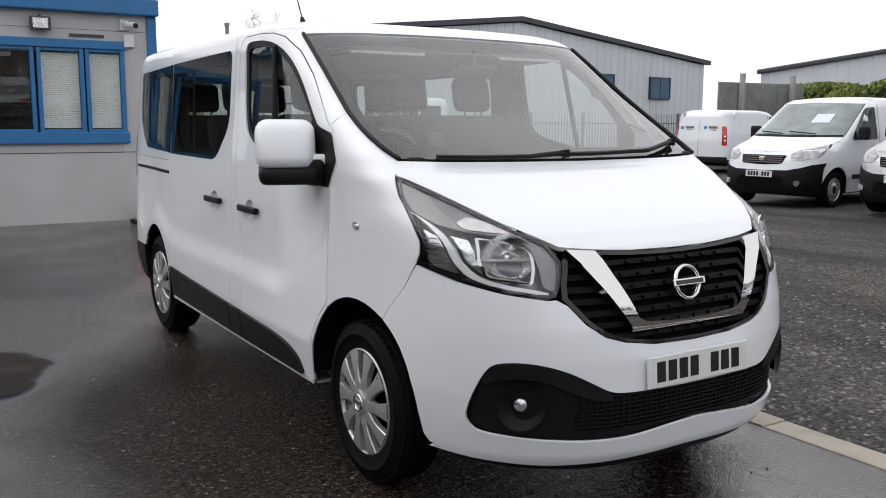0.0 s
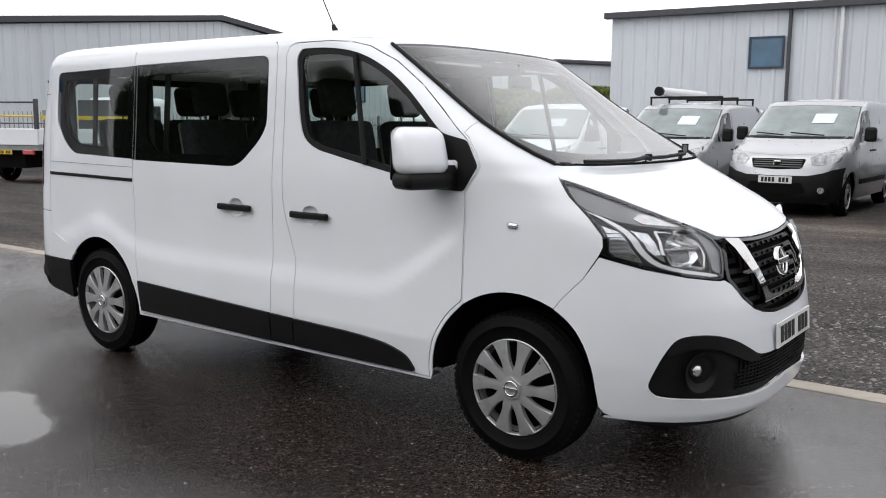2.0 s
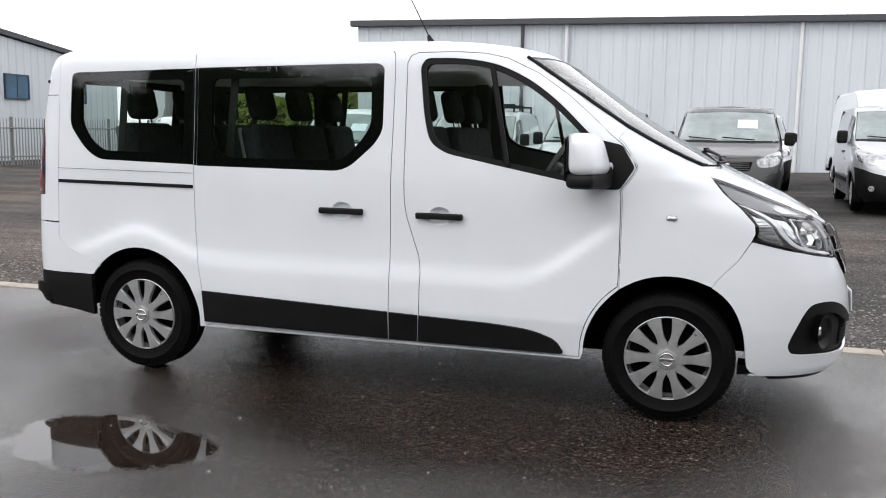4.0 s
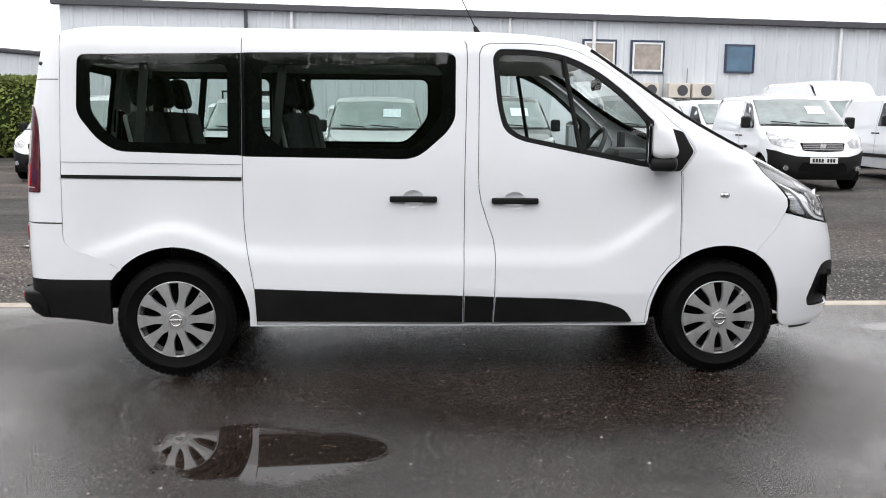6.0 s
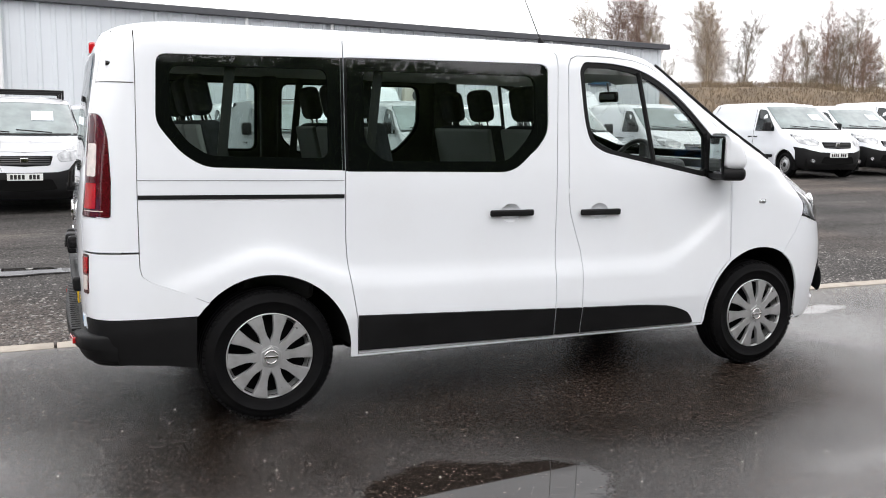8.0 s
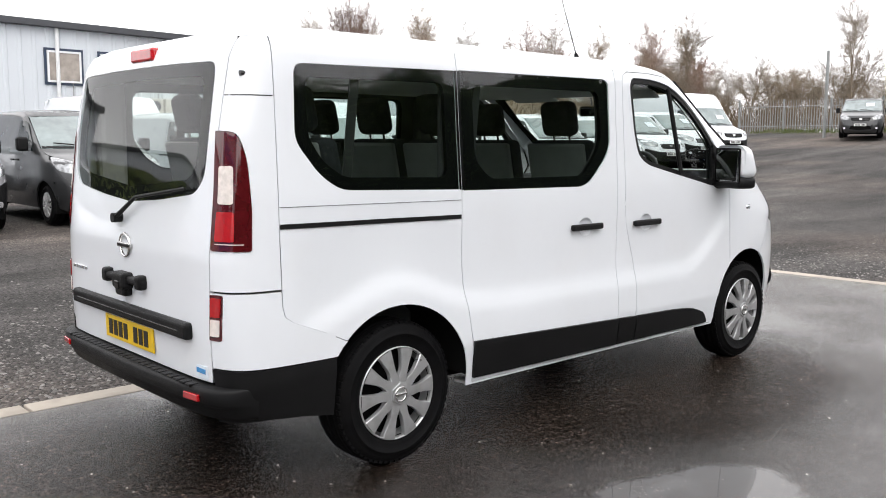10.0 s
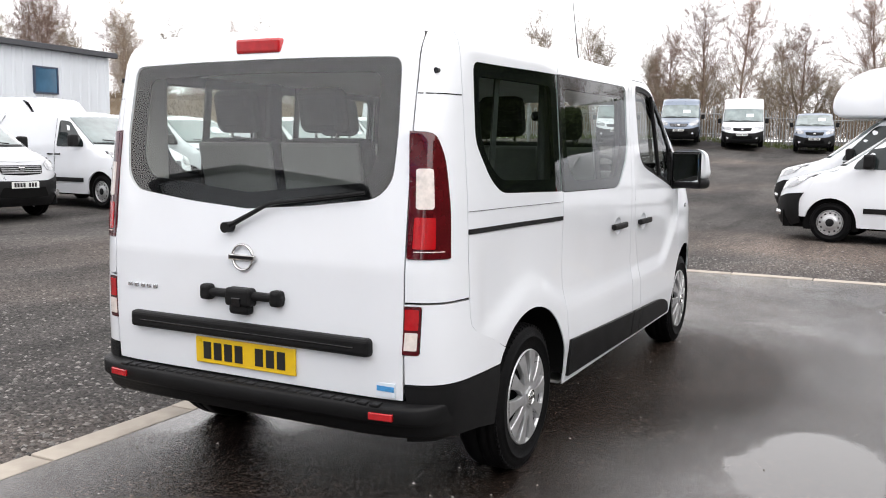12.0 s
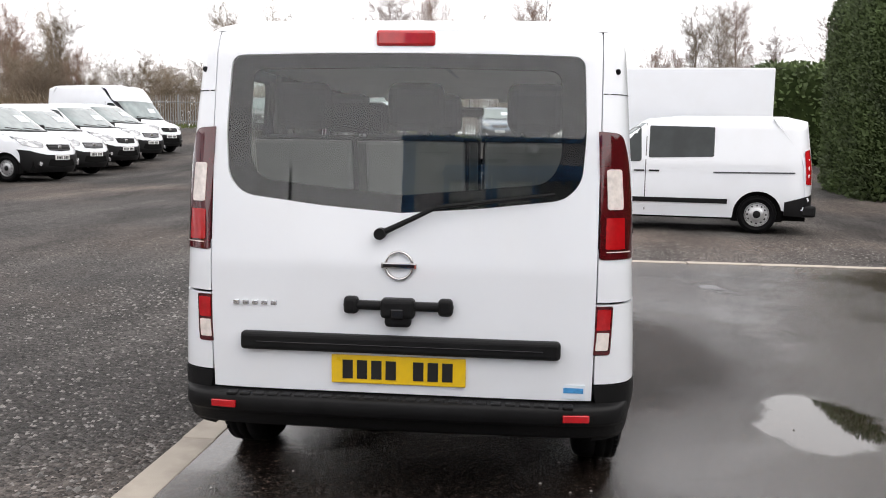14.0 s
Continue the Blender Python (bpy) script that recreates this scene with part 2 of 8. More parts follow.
# shallow water on the tarmac: middle, half lengths, depth
POOLS = [(-0.98, -2.10, 0.72, 0.46, 1.0), (3.55, -2.36, 0.34, 0.16, 0.9), (3.4, 0.3, 0.5, 0.25, 0.8), (-0.9, -2.5, 1.9, 1.05, 0.60), (2.9, -2.7, 1.6, 0.75, 0.42), (4.6, -3.6, 1.2, 0.8, 0.5), (0.2, -3.1, 3.4, 1.5, 0.40), (3.0, -1.0, 0.6, 0.5, 0.45), (-4.3, -2.2, 0.9, 0.6, 0.5), (4.3, -1.2, 0.8, 0.6, 0.5), (0.6, -4.2, 1.1, 0.5, 0.35)]


def wet_tarmac():
    """Dark asphalt, wet: brown-grey stones in bitumen under a film that stands as water in the hollows."""
    m = bpy.data.materials.new("wet tarmac")
    m.use_nodes = True
    t = m.node_tree
    b = t.nodes["Principled BSDF"]
    node, wire = t.nodes.new, t.links.new

    def math_node(op, a, c):
        n = node("ShaderNodeMath")
        n.operation = op
        for i, v in enumerate((a, c)):
            if isinstance(v, (int, float)):
                n.inputs[i].default_value = v
            else:
                wire(v, n.inputs[i])
        return n.outputs["Value"]

    def noise_node(scale, detail, vector, rough=0.5):
        n = node("ShaderNodeTexNoise")
        n.inputs["Scale"].default_value, n.inputs["Detail"].default_value, n.inputs["Roughness"].default_value = scale, detail, rough
        wire(vector, n.inputs["Vector"])
        return n

    def ranged(value, lo, hi, to_lo, to_hi):
        n = node("ShaderNodeMapRange")
        n.interpolation_type = "SMOOTHSTEP"
        for k, v in (("From Min", lo), ("From Max", hi), ("To Min", to_lo), ("To Max", to_hi)):
            n.inputs[k].default_value = v
        wire(value, n.inputs["Value"])
        return n.outputs["Result"]

    at = node("ShaderNodeTexCoord").outputs["Object"]
    # hollows
    drift = noise_node(1.1, 5, at, 0.6)
    off = node("ShaderNodeVectorMath")
    off.operation = "MULTIPLY_ADD"
    off.inputs[1].default_value = (0.9, 0.7, 0.0)
    wire(drift.outputs["Color"], off.inputs[0])
    wire(at, off.inputs[2])
    pool = None
    for x, y, rx, ry, deep in POOLS:
        v = node("ShaderNodeVectorMath")
        v.operation = "MULTIPLY_ADD"
        v.inputs[1].default_value = (1 / rx, 1 / ry, 0)
        v.inputs[2].default_value = (-(x + 0.45) / rx, -(y + 0.35) / ry, 0)
        wire(off.outputs["Vector"], v.inputs[0])
        ln = node("ShaderNodeVectorMath")
        ln.operation = "LENGTH"
        wire(v.outputs["Vector"], ln.inputs[0])
        soft = 0.62 if deep > 0.7 else 0.9
        level = ranged(ln.outputs["Value"], 1 - soft, 1 + soft * 0.6, deep, 0.0)
        pool = level if pool is None else math_node("MAXIMUM", pool, level)
    film = noise_node(0.55, 5, at, 0.55)
    damp = ranged(film.outputs["Fac"], 0.34, 0.66, 0.58, 0.80)
    # drier in the lee of the parked minibus, beside its doors and behind its tail
    for x, y, rx, ry, least in ((0.55, -0.80, 2.1, 1.50, 0.05), (-2.5, 0.0, 0.95, 1.0, 0.30)):
        lee = node("ShaderNodeVectorMath")
        lee.operation = "MULTIPLY_ADD"
        lee.inputs[1].default_value = (1 / rx, 1 / ry, 0)
        lee.inputs[2].default_value = (-(x + 0.45) / rx, -(y + 0.35) / ry, 0)
        wire(off.outputs["Vector"], lee.inputs[0])
        reach = node("ShaderNodeVectorMath")
        reach.operation = "LENGTH"
        wire(lee.outputs["Vector"], reach.inputs[0])
        damp = math_node("MULTIPLY", damp, ranged(reach.outputs["Value"], 0.50, 1.15, least, 1.0))
    grit = noise_node(70, 2, at)
    stand_water = ranged(math_node("ADD", pool, math_node("MULTIPLY", math_node("SUBTRACT", grit.outputs["Fac"], 0.5), 0.45)), 0.22, 0.90, 0.0, 1.0)
    wet = math_node("MAXIMUM", math_node("MULTIPLY", stand_water, ranged(pool, 0.1, 0.75, 0.55, 1.0)), damp)
    # stones
    stones = node("ShaderNodeTexVoronoi")
    stones.inputs["Scale"].default_value = 140
    wire(at, stones.inputs["Vector"])
    grain = ranged(stones.outputs["Color"], 0.0, 1.0, 0.15, 3.0)
    tone = noise_node(0.8, 5, at)
    ramp = node("ShaderNodeValToRGB")
    ramp.color_ramp.elements[0].position, ramp.color_ramp.elements[1].position = 0.32, 0.68
    ramp.color_ramp.elements[0].color, ramp.color_ramp.elements[1].color = (0.0085, 0.0062, 0.0051, 1), (0.0180, 0.0133, 0.0110, 1)
    wire(tone.outputs["Fac"], ramp.inputs["Fac"])
    hsv = node("ShaderNodeHueSaturation")
    bright = ranged(stones.outputs["Color"], 0.80, 1.0, 0.0, 10.0)
    clumps = noise_node(34, 4, at, 0.65)
    wire(math_node("MULTIPLY", math_node("ADD", grain, bright), ranged(clumps.outputs["Fac"], 0.32, 0.68, 0.45, 1.5)), hsv.inputs["Value"])
    wire(ramp.outputs["Color"], hsv.inputs["Color"])
    wire(hsv.outputs["Color"], b.inputs["Base Color"])
    # relief: each stone, lost under the water
    bump = node("ShaderNodeBump")
    bump.inputs["Distance"].default_value = 0.0046
    wire(ranged(wet, 0.40, 1.0, 0.70, 0.0), bump.inputs["Strength"])
    wire(math_node("ADD", stones.outputs["Distance"], math_node("MULTIPLY", clumps.outputs["Fac"], 1.2)), bump.inputs["Height"])
    wire(bump.outputs["Normal"], b.inputs["Normal"])
    wire(ranged(wet, 0.10, 0.95, 0.27, 0.03), b.inputs["Roughness"])
    wire(ranged(wet, 0.03, 0.60, 0.05, 1.0), b.inputs["Specular IOR Level"])
    return m


def loose_gravel():
    """Grey crushed stone, damp, each grain its own grey."""
    m = surface("grey gravel", (0.053, 0.049, 0.0465), 0.78, spec=0.22, vary=0.35, scale=0.4, rough_vary=0.2, dirt=(0.115, 0.090, 0.076), dirt_amount=0.75, dirt_scale=0.16)
    t = m.node_tree
    b = t.nodes["Principled BSDF"]
    at = t.nodes.new("ShaderNodeTexCoord")
    stones = t.nodes.new("ShaderNodeTexVoronoi")
    stones.inputs["Scale"].default_value = 54
    t.links.new(at.outputs["Object"], stones.inputs["Vector"])
    tone = t.nodes.new("ShaderNodeMapRange")
    tone.inputs["To Min"].default_value, tone.inputs["To Max"].default_value = 0.10, 2.0
    t.links.new(stones.outputs["Color"], tone.inputs["Value"])
    hsv = t.nodes.new("ShaderNodeHueSaturation")
    pale = t.nodes.new("ShaderNodeMapRange")
    pale.inputs["From Min"].default_value, pale.inputs["From Max"].default_value = 0.84, 1.0
    pale.inputs["To Min"].default_value, pale.inputs["To Max"].default_value = 0.0, 2.6
    t.links.new(stones.outputs["Color"], pale.inputs["Value"])
    both = t.nodes.new("ShaderNodeMath")
    t.links.new(tone.outputs["Result"], both.inputs[0])
    t.links.new(pale.outputs["Result"], both.inputs[1])
    t.links.new(both.outputs["Value"], hsv.inputs["Value"])
    t.links.new(b.inputs["Base Color"].links[0].from_socket, hsv.inputs["Color"])
    # worn wheel tracks, paler and finer, and darker damp between them
    stretch = t.nodes.new("ShaderNodeMapping")
    stretch.inputs["Scale"].default_value = (0.16, 0.75, 1)
    stretch.inputs["Rotation"].default_value = (0, 0, 0.12)
    t.links.new(at.outputs["Object"], stretch.inputs["Vector"])
    track = t.nodes.new("ShaderNodeTexNoise")
    track.inputs["Scale"].default_value, track.inputs["Detail"].default_value, track.inputs["Roughness"].default_value = 1.0, 6, 0.62
    t.links.new(stretch.outputs["Vector"], track.inputs["Vector"])
    worn = t.nodes.new("ShaderNodeMapRange")
    worn.inputs["From Min"].default_value, worn.inputs["From Max"].default_value = 0.36, 0.66
    worn.inputs["To Min"].default_value, worn.inputs["To Max"].default_value = 0.62, 1.75
    t.links.new(track.outputs["Fac"], worn.inputs["Value"])
    worn_tone = t.nodes.new("ShaderNodeHueSaturation")
    t.links.new(worn.outputs["Result"], worn_tone.inputs["Value"])
    t.links.new(hsv.outputs["Color"], worn_tone.inputs["Color"])
    t.links.new(worn_tone.outputs["Color"], b.inputs["Base Color"])
    bump = t.nodes.new("ShaderNodeBump")
    bump.invert = True
    bump.inputs["Strength"].default_value, bump.inputs["Distance"].default_value = 1.0, 0.022
    t.links.new(stones.outputs["Distance"], bump.inputs["Height"])
    t.links.new(bump.outputs["Normal"], b.inputs["Normal"])
    return m


tarmac = wet_tarmac()
gravel = loose_gravel()
water = surface("still water", (0.020, 0.018, 0.017), 0.02, vary=0.2, scale=1, rough_vary=0.012, spec=0.45)


def mixed_stone():
    """Crushed stone, every piece its own grey."""
    m = surface("mixed stone", (0.075, 0.070, 0.066), 0.55, vary=0.2, scale=30)
    t = m.node_tree
    b = t.nodes["Principled BSDF"]
    geo = t.nodes.new("ShaderNodeNewGeometry")
    tone = t.nodes.new("ShaderNodeMapRange")
    tone.inputs["To Min"].default_value, tone.inputs["To Max"].default_value = 0.2, 3.6
    t.links.new(geo.outputs["Random Per Island"], tone.inputs["Value"])
    hsv = t.nodes.new("ShaderNodeHueSaturation")
    t.links.new(tone.outputs["Result"], hsv.inputs["Value"])
    t.links.new(b.inputs["Base Color"].links[0].from_socket, hsv.inputs["Color"])
    t.links.new(hsv.outputs["Color"], b.inputs["Base Color"])
    return m


stone_mix = mixed_stone()

# ---- tools for building ----
def link(name, verts, faces, material, parent=None, label="", smooth=True):
    me = bpy.data.meshes.new(name)
    me.from_pydata([tuple(map(float, v)) for v in verts], [], faces)
    me.materials.append(material)
    if smooth:
        me.polygons.foreach_set("use_smooth", [True] * len(me.polygons))
    me.update()
    ob = new(name, me)
    ob.parent = parent
    return tagged(ob, label)


def part(name, bm, material, parent=None, label="", smooth=False):
    me = bpy.data.meshes.new(name)
    bmesh.ops.recalc_face_normals(bm, faces=bm.faces)
    bm.to_mesh(me)
    bm.free()
    me.materials.append(material)
    if smooth:
        me.polygons.foreach_set("use_smooth", [True] * len(me.polygons))
    ob = new(name, me)
    ob.parent = parent
    return tagged(ob, label)


def thing(name, label, category, group="", at=None, kind=""):
    ob = new(name)
    ob.empty_display_size = 0.2
    if at:
        ob.matrix_world = at
    return tagged(ob, label, category, group, kind)


def block(lo, hi, bevel=0.0, bm=None, turn=None, segments=2):
    """A box from corner to corner, its edges rounded; added to bm where one is given."""
    own = bmesh.new()
    mid = [(a + b) / 2 for a, b in zip(lo, hi)]
    made = bmesh.ops.create_cube(own, size=1, matrix=Matrix.LocRotScale(mid, None, [max(1e-4, b - a) for a, b in zip(lo, hi)]))
    if bevel:
        bmesh.ops.bevel(own, geom=own.edges[:], offset=bevel, segments=segments, affect="EDGES", profile=0.5)
    if turn:
        bmesh.ops.transform(own, matrix=turn, verts=own.verts)
    if bm is None:
        return own
    me = bpy.data.meshes.new("scrap")
    own.to_mesh(me)
    own.free()
    bm.from_mesh(me)
    bpy.data.meshes.remove(me)
    return bm


def rod(a, b, r, bm=None, n=10, r2=None):
    """A straight round bar from a to b."""
    bm = bm or bmesh.new()
    a, b = Vector(a), Vector(b)
    turn = (b - a).to_track_quat("Z", "Y").to_matrix().to_4x4()
    bmesh.ops.create_cone(bm, cap_ends=True, segments=n, radius1=r, radius2=r if r2 is None else r2, depth=(b - a).length, matrix=Matrix.Translation((a + b) / 2) @ turn)
    return bm


def lathe(profile, n=48, axis="Y"):
    """Verts and faces of a profile of (radius, along) turned round an axis."""
    verts, faces = [], []
    for i in range(n):
        c, s = math.cos(2 * math.pi * i / n), math.sin(2 * math.pi * i / n)
        for r, d in profile:
            verts.append((r * c, d, r * s) if axis == "Y" else (r * c, r * s, d))
    k = len(profile)
    for i in range(n):
        for j in range(k - 1):
            a, b = i * k + j, ((i + 1) % n) * k + j
            faces.append((a, a + 1, b + 1, b))
    return verts, faces


def rounded(points, n=5):
    """A polygon with its corners rounded: points of (u, v, radius)."""
    out = []
    for i, (x, y, *r) in enumerate(points):
        r = r[0] if r else 0
        if not r:
            out.append((x, y))
            continue
        p, a, b = np.array((x, y), float), np.array(points[i - 1][:2], float), np.array(points[(i + 1) % len(points)][:2], float)
        la, lb = np.linalg.norm(a - p), np.linalg.norm(b - p)
        d = min(r, la * 0.48, lb * 0.48)
        s, e = p + (a - p) / la * d, p + (b - p) / lb * d
        for k in range(n + 1):
            f = k / n
            out.append(tuple((1 - f) ** 2 * s + 2 * f * (1 - f) * p + f * f * e))
    return out


def inside(poly, pts):
    poly, pts = np.asarray(poly), np.asarray(pts)
    a, b = poly, np.roll(poly, -1, 0)
    hit = np.zeros(len(pts), bool)
    for (x0, y0), (x1, y1) in zip(a, b):
        if y0 == y1:
            continue
        cross = ((y0 > pts[:, 1]) != (y1 > pts[:, 1])) & (pts[:, 0] < (x1 - x0) * (pts[:, 1] - y0) / (y1 - y0) + x0)
        hit ^= cross
    return hit


def shrink(poly, d):
    """Moves a polygon's edges inwards by d (outwards where negative)."""
    p = np.asarray(poly, float)
    keep = np.linalg.norm(p - np.roll(p, 1, 0), axis=1) > 1e-6
    p = p[keep]
    area = 0.5 * np.sum(p[:, 0] * np.roll(p[:, 1], -1) - np.roll(p[:, 0], -1) * p[:, 1])
    e = np.roll(p, -1, 0) - p
    e /= np.linalg.norm(e, axis=1)[:, None]
    nrm = np.stack([-e[:, 1], e[:, 0]], 1) * np.sign(area)
    m = nrm + np.roll(nrm, 1, 0)
    m /= np.maximum(np.sum(m * nrm, 1), 0.35)[:, None]
    return [tuple(v) for v in p + m * d]


def resample(poly, step):
    out = []
    for i, a in enumerate(poly):
        b = poly[(i + 1) % len(poly)]
        k = max(1, int(math.ceil(math.hypot(b[0] - a[0], b[1] - a[1]) / step)))
        out += [(a[0] + (b[0] - a[0]) * j / k, a[1] + (b[1] - a[1]) * j / k) for j in range(k)]
    return out


def skin(outline, holes, fn, step=0.05, su=1.0, sv=1.0, lift=0.0, rim=0.015, mirror=False):
    """Verts and faces of a curved sheet: a flat outline with holes, filled with an even net, bent by fn(u, v), and turned in at its edges."""
    from mathutils.geometry import delaunay_2d_cdt
    loops = [resample([(u * su, v * sv) for u, v in loop], step) for loop in (outline, *holes)]
    pts, edges = [], []
    for loop in loops:
        k = len(pts)
        pts += loop
        edges += [(k + i, k + (i + 1) % len(loop)) for i in range(len(loop))]
    lo, hi = np.min(loops[0], 0), np.max(loops[0], 0)
    gu, gv = np.meshgrid(np.arange(lo[0] + step * 0.37, hi[0], step), np.arange(lo[1] + step * 0.41, hi[1], step))
    net = np.stack([gu.ravel(), gv.ravel()], 1)
    rimmed = np.asarray(pts)
    if len(net):
        ok = inside(loops[0], net)
        for loop in loops[1:]:
            ok &= ~inside(loop, net)
        net = net[ok]
        if len(net):
            near = np.min(np.linalg.norm(net[:, None] - rimmed[None], axis=2), axis=1) if len(net) * len(rimmed) < 4e7 else np.ones(len(net))
            net = net[near > step * 0.35]
    allp = [Vector(p) for p in pts] + [Vector(p) for p in net]
    v2, _, tris, *_ = delaunay_2d_cdt(allp, edges, [], 0, 1e-6)
    flat = np.array([tuple(v) for v in v2])
    tris = np.array([t for t in tris if len(t) == 3])
    mid = flat[tris].mean(1)
    ok = inside(loops[0], mid)
    for loop in loops[1:]:
        ok &= ~inside(loop, mid)
    tris = tris[ok]
    u, v = flat[:, 0] / su, flat[:, 1] / sv
    h = 1e-3
    p = fn(u, v).T
    du, dv = (fn(u + h / su, v) - fn(u - h / su, v)).T, (fn(u, v + h / sv) - fn(u, v - h / sv)).T
    n = np.cross(du, dv)
    n /= np.maximum(np.linalg.norm(n, axis=1), 1e-12)[:, None]
    core = p * np.array([0.55, 0, 0]) + np.array([0, 0, 0.75])
    n *= np.where(np.sum(n * (p - core), 1) < 0, -1, 1)[:, None]
    p = p + n * lift
    a, b, c = p[tris[:, 0]], p[tris[:, 1]], p[tris[:, 2]]
    wrong = np.sum(np.cross(b - a, c - a) * n[tris[:, 0]], 1) < 0
    tris[wrong] = tris[wrong][:, ::-1]
    faces = [tuple(map(int, t)) for t in tris]
    verts = list(map(tuple, p))
    normals = list(map(tuple, n))
    if rim:
        seen = {}
        for t in faces:
            for i in range(3):
                e = (t[i], t[(i + 1) % 3])
                seen[e] = seen.get(e, 0) + 1
        top, low = {}, {}
        edge = {}
        for a, b in [e for e in seen if (e[1], e[0]) not in seen]:
            out = np.cross(p[b] - p[a], n[a])
            for i in (a, b):
                edge[i] = edge.get(i, 0) + out
                if i not in top:
                    top[i] = len(verts)
                    verts.append(tuple(p[i]))
                    low[i] = len(verts)
                    verts.append(tuple(p[i] - n[i] * rim))
            faces.append((top[b], top[a], low[a], low[b]))
        for i in top:
            normals += [tuple(edge[i] / max(np.linalg.norm(edge[i]), 1e-9))] * 2
    if mirror:
        verts = [(x, -y, z) for x, y, z in verts]
        faces = [f[::-1] for f in faces]
        normals = [(x, -y, z) for x, y, z in normals]
    return verts, faces, normals


def panel(name, outline, fn, material, parent, holes=(), label="", **how):
    verts, faces, normals = skin(outline, holes, fn, **how)
    ob = link(name, verts, faces, material, parent, label)
    ob.data.normals_split_custom_set_from_vertices(normals)
    return ob


def table(z, *rows):
    """A value by height, straight between rows of (height, value)."""
    return np.interp(z, [r[0] for r in rows], [r[1] for r in rows])


class Shell:
    """Half of a vehicle's skin (y < 0) as rounded plan outlines by height: wide, nose, tail and the squareness of the corners."""

    def __init__(self, wide, nose, tail, front_bend, front_square, rear_bend, rear_square):
        self.rows = wide, nose, tail, front_bend, front_square, rear_bend, rear_square
        self.waist = None
        self.taper = lambda x, z: 1.0

    def plan(self, z):
        return [table(z, *r) for r in self.rows]

    def side(self, x, z):
        b, f, r, fb, fn, rb, rn = self.plan(z)
        k = np.where(x > fb, np.clip((x - fb) / (f - fb), 0, 0.9995) ** fn, np.clip((rb - x) / (rb - r), 0, 0.9995) ** rn)
        k = np.where((x <= fb) & (x >= rb), 0, k)
        dent = self.waist(x, z) if self.waist else 0
        return np.array([x, -b * self.taper(x, z) * (1 - k) ** (1 / np.where(x > fb, fn, rn)) + dent, z])

    def front(self, y, z):
        b, f, r, fb, fn, rb, rn = self.plan(z)
        return np.array([fb + (f - fb) * (1 - np.clip(abs(y) / b, 0, 0.9995) ** fn) ** (1 / fn), y, z])

    def rear(self, y, z):
        b, f, r, fb, fn, rb, rn = self.plan(z)
        x = np.asarray(r, float)
        for _ in range(4):
            x = rb - (rb - r) * (1 - np.clip(abs(y) / (b * self.taper(x, z)), 0, 0.9995) ** rn) ** (1 / rn)
        return np.array([x, y, z])

    def bow(self, u, z):
        """The front quarter by angle: u 0 at the middle of the nose, 1 at the side."""
        b, f, r, fb, fn, rb, rn = self.plan(z)
        c, s = np.sin(u * np.pi / 2), np.cos(u * np.pi / 2)
        k = (abs(c) ** fn + abs(s) ** fn) ** (-1 / fn)
        return np.array([fb + (f - fb) * k * s, -b * k * c, z])

    def stern(self, u, z):
        """The rear quarter by angle: u 0 at the middle of the tail, 1 at the side."""
        b, f, r, fb, fn, rb, rn = self.plan(z)
        c, s = np.sin(u * np.pi / 2), np.cos(u * np.pi / 2)
        k = (abs(c) ** rn + abs(s) ** rn) ** (-1 / rn)
        x = rb - (rb - r) * k * s
        return np.array([x, -b * k * c * self.taper(x, z), z])

    def bow_at(self, z, x=None, y=None):
        """The angle of the front quarter at which the skin stands at x or y."""
        u = np.linspace(0, 1, 2001)
        p = self.bow(u, np.full(2001, float(z)))
        return float(u[np.argmin(abs(p[0] - x) if y is None else abs(p[1] + abs(y)))])

    def stern_at(self, z, x=None, y=None):
        u = np.linspace(0, 1, 2001)
        p = self.stern(u, np.full(2001, float(z)))
        return float(u[np.argmin(abs(p[0] - x) if y is None else abs(p[1] + abs(y)))])


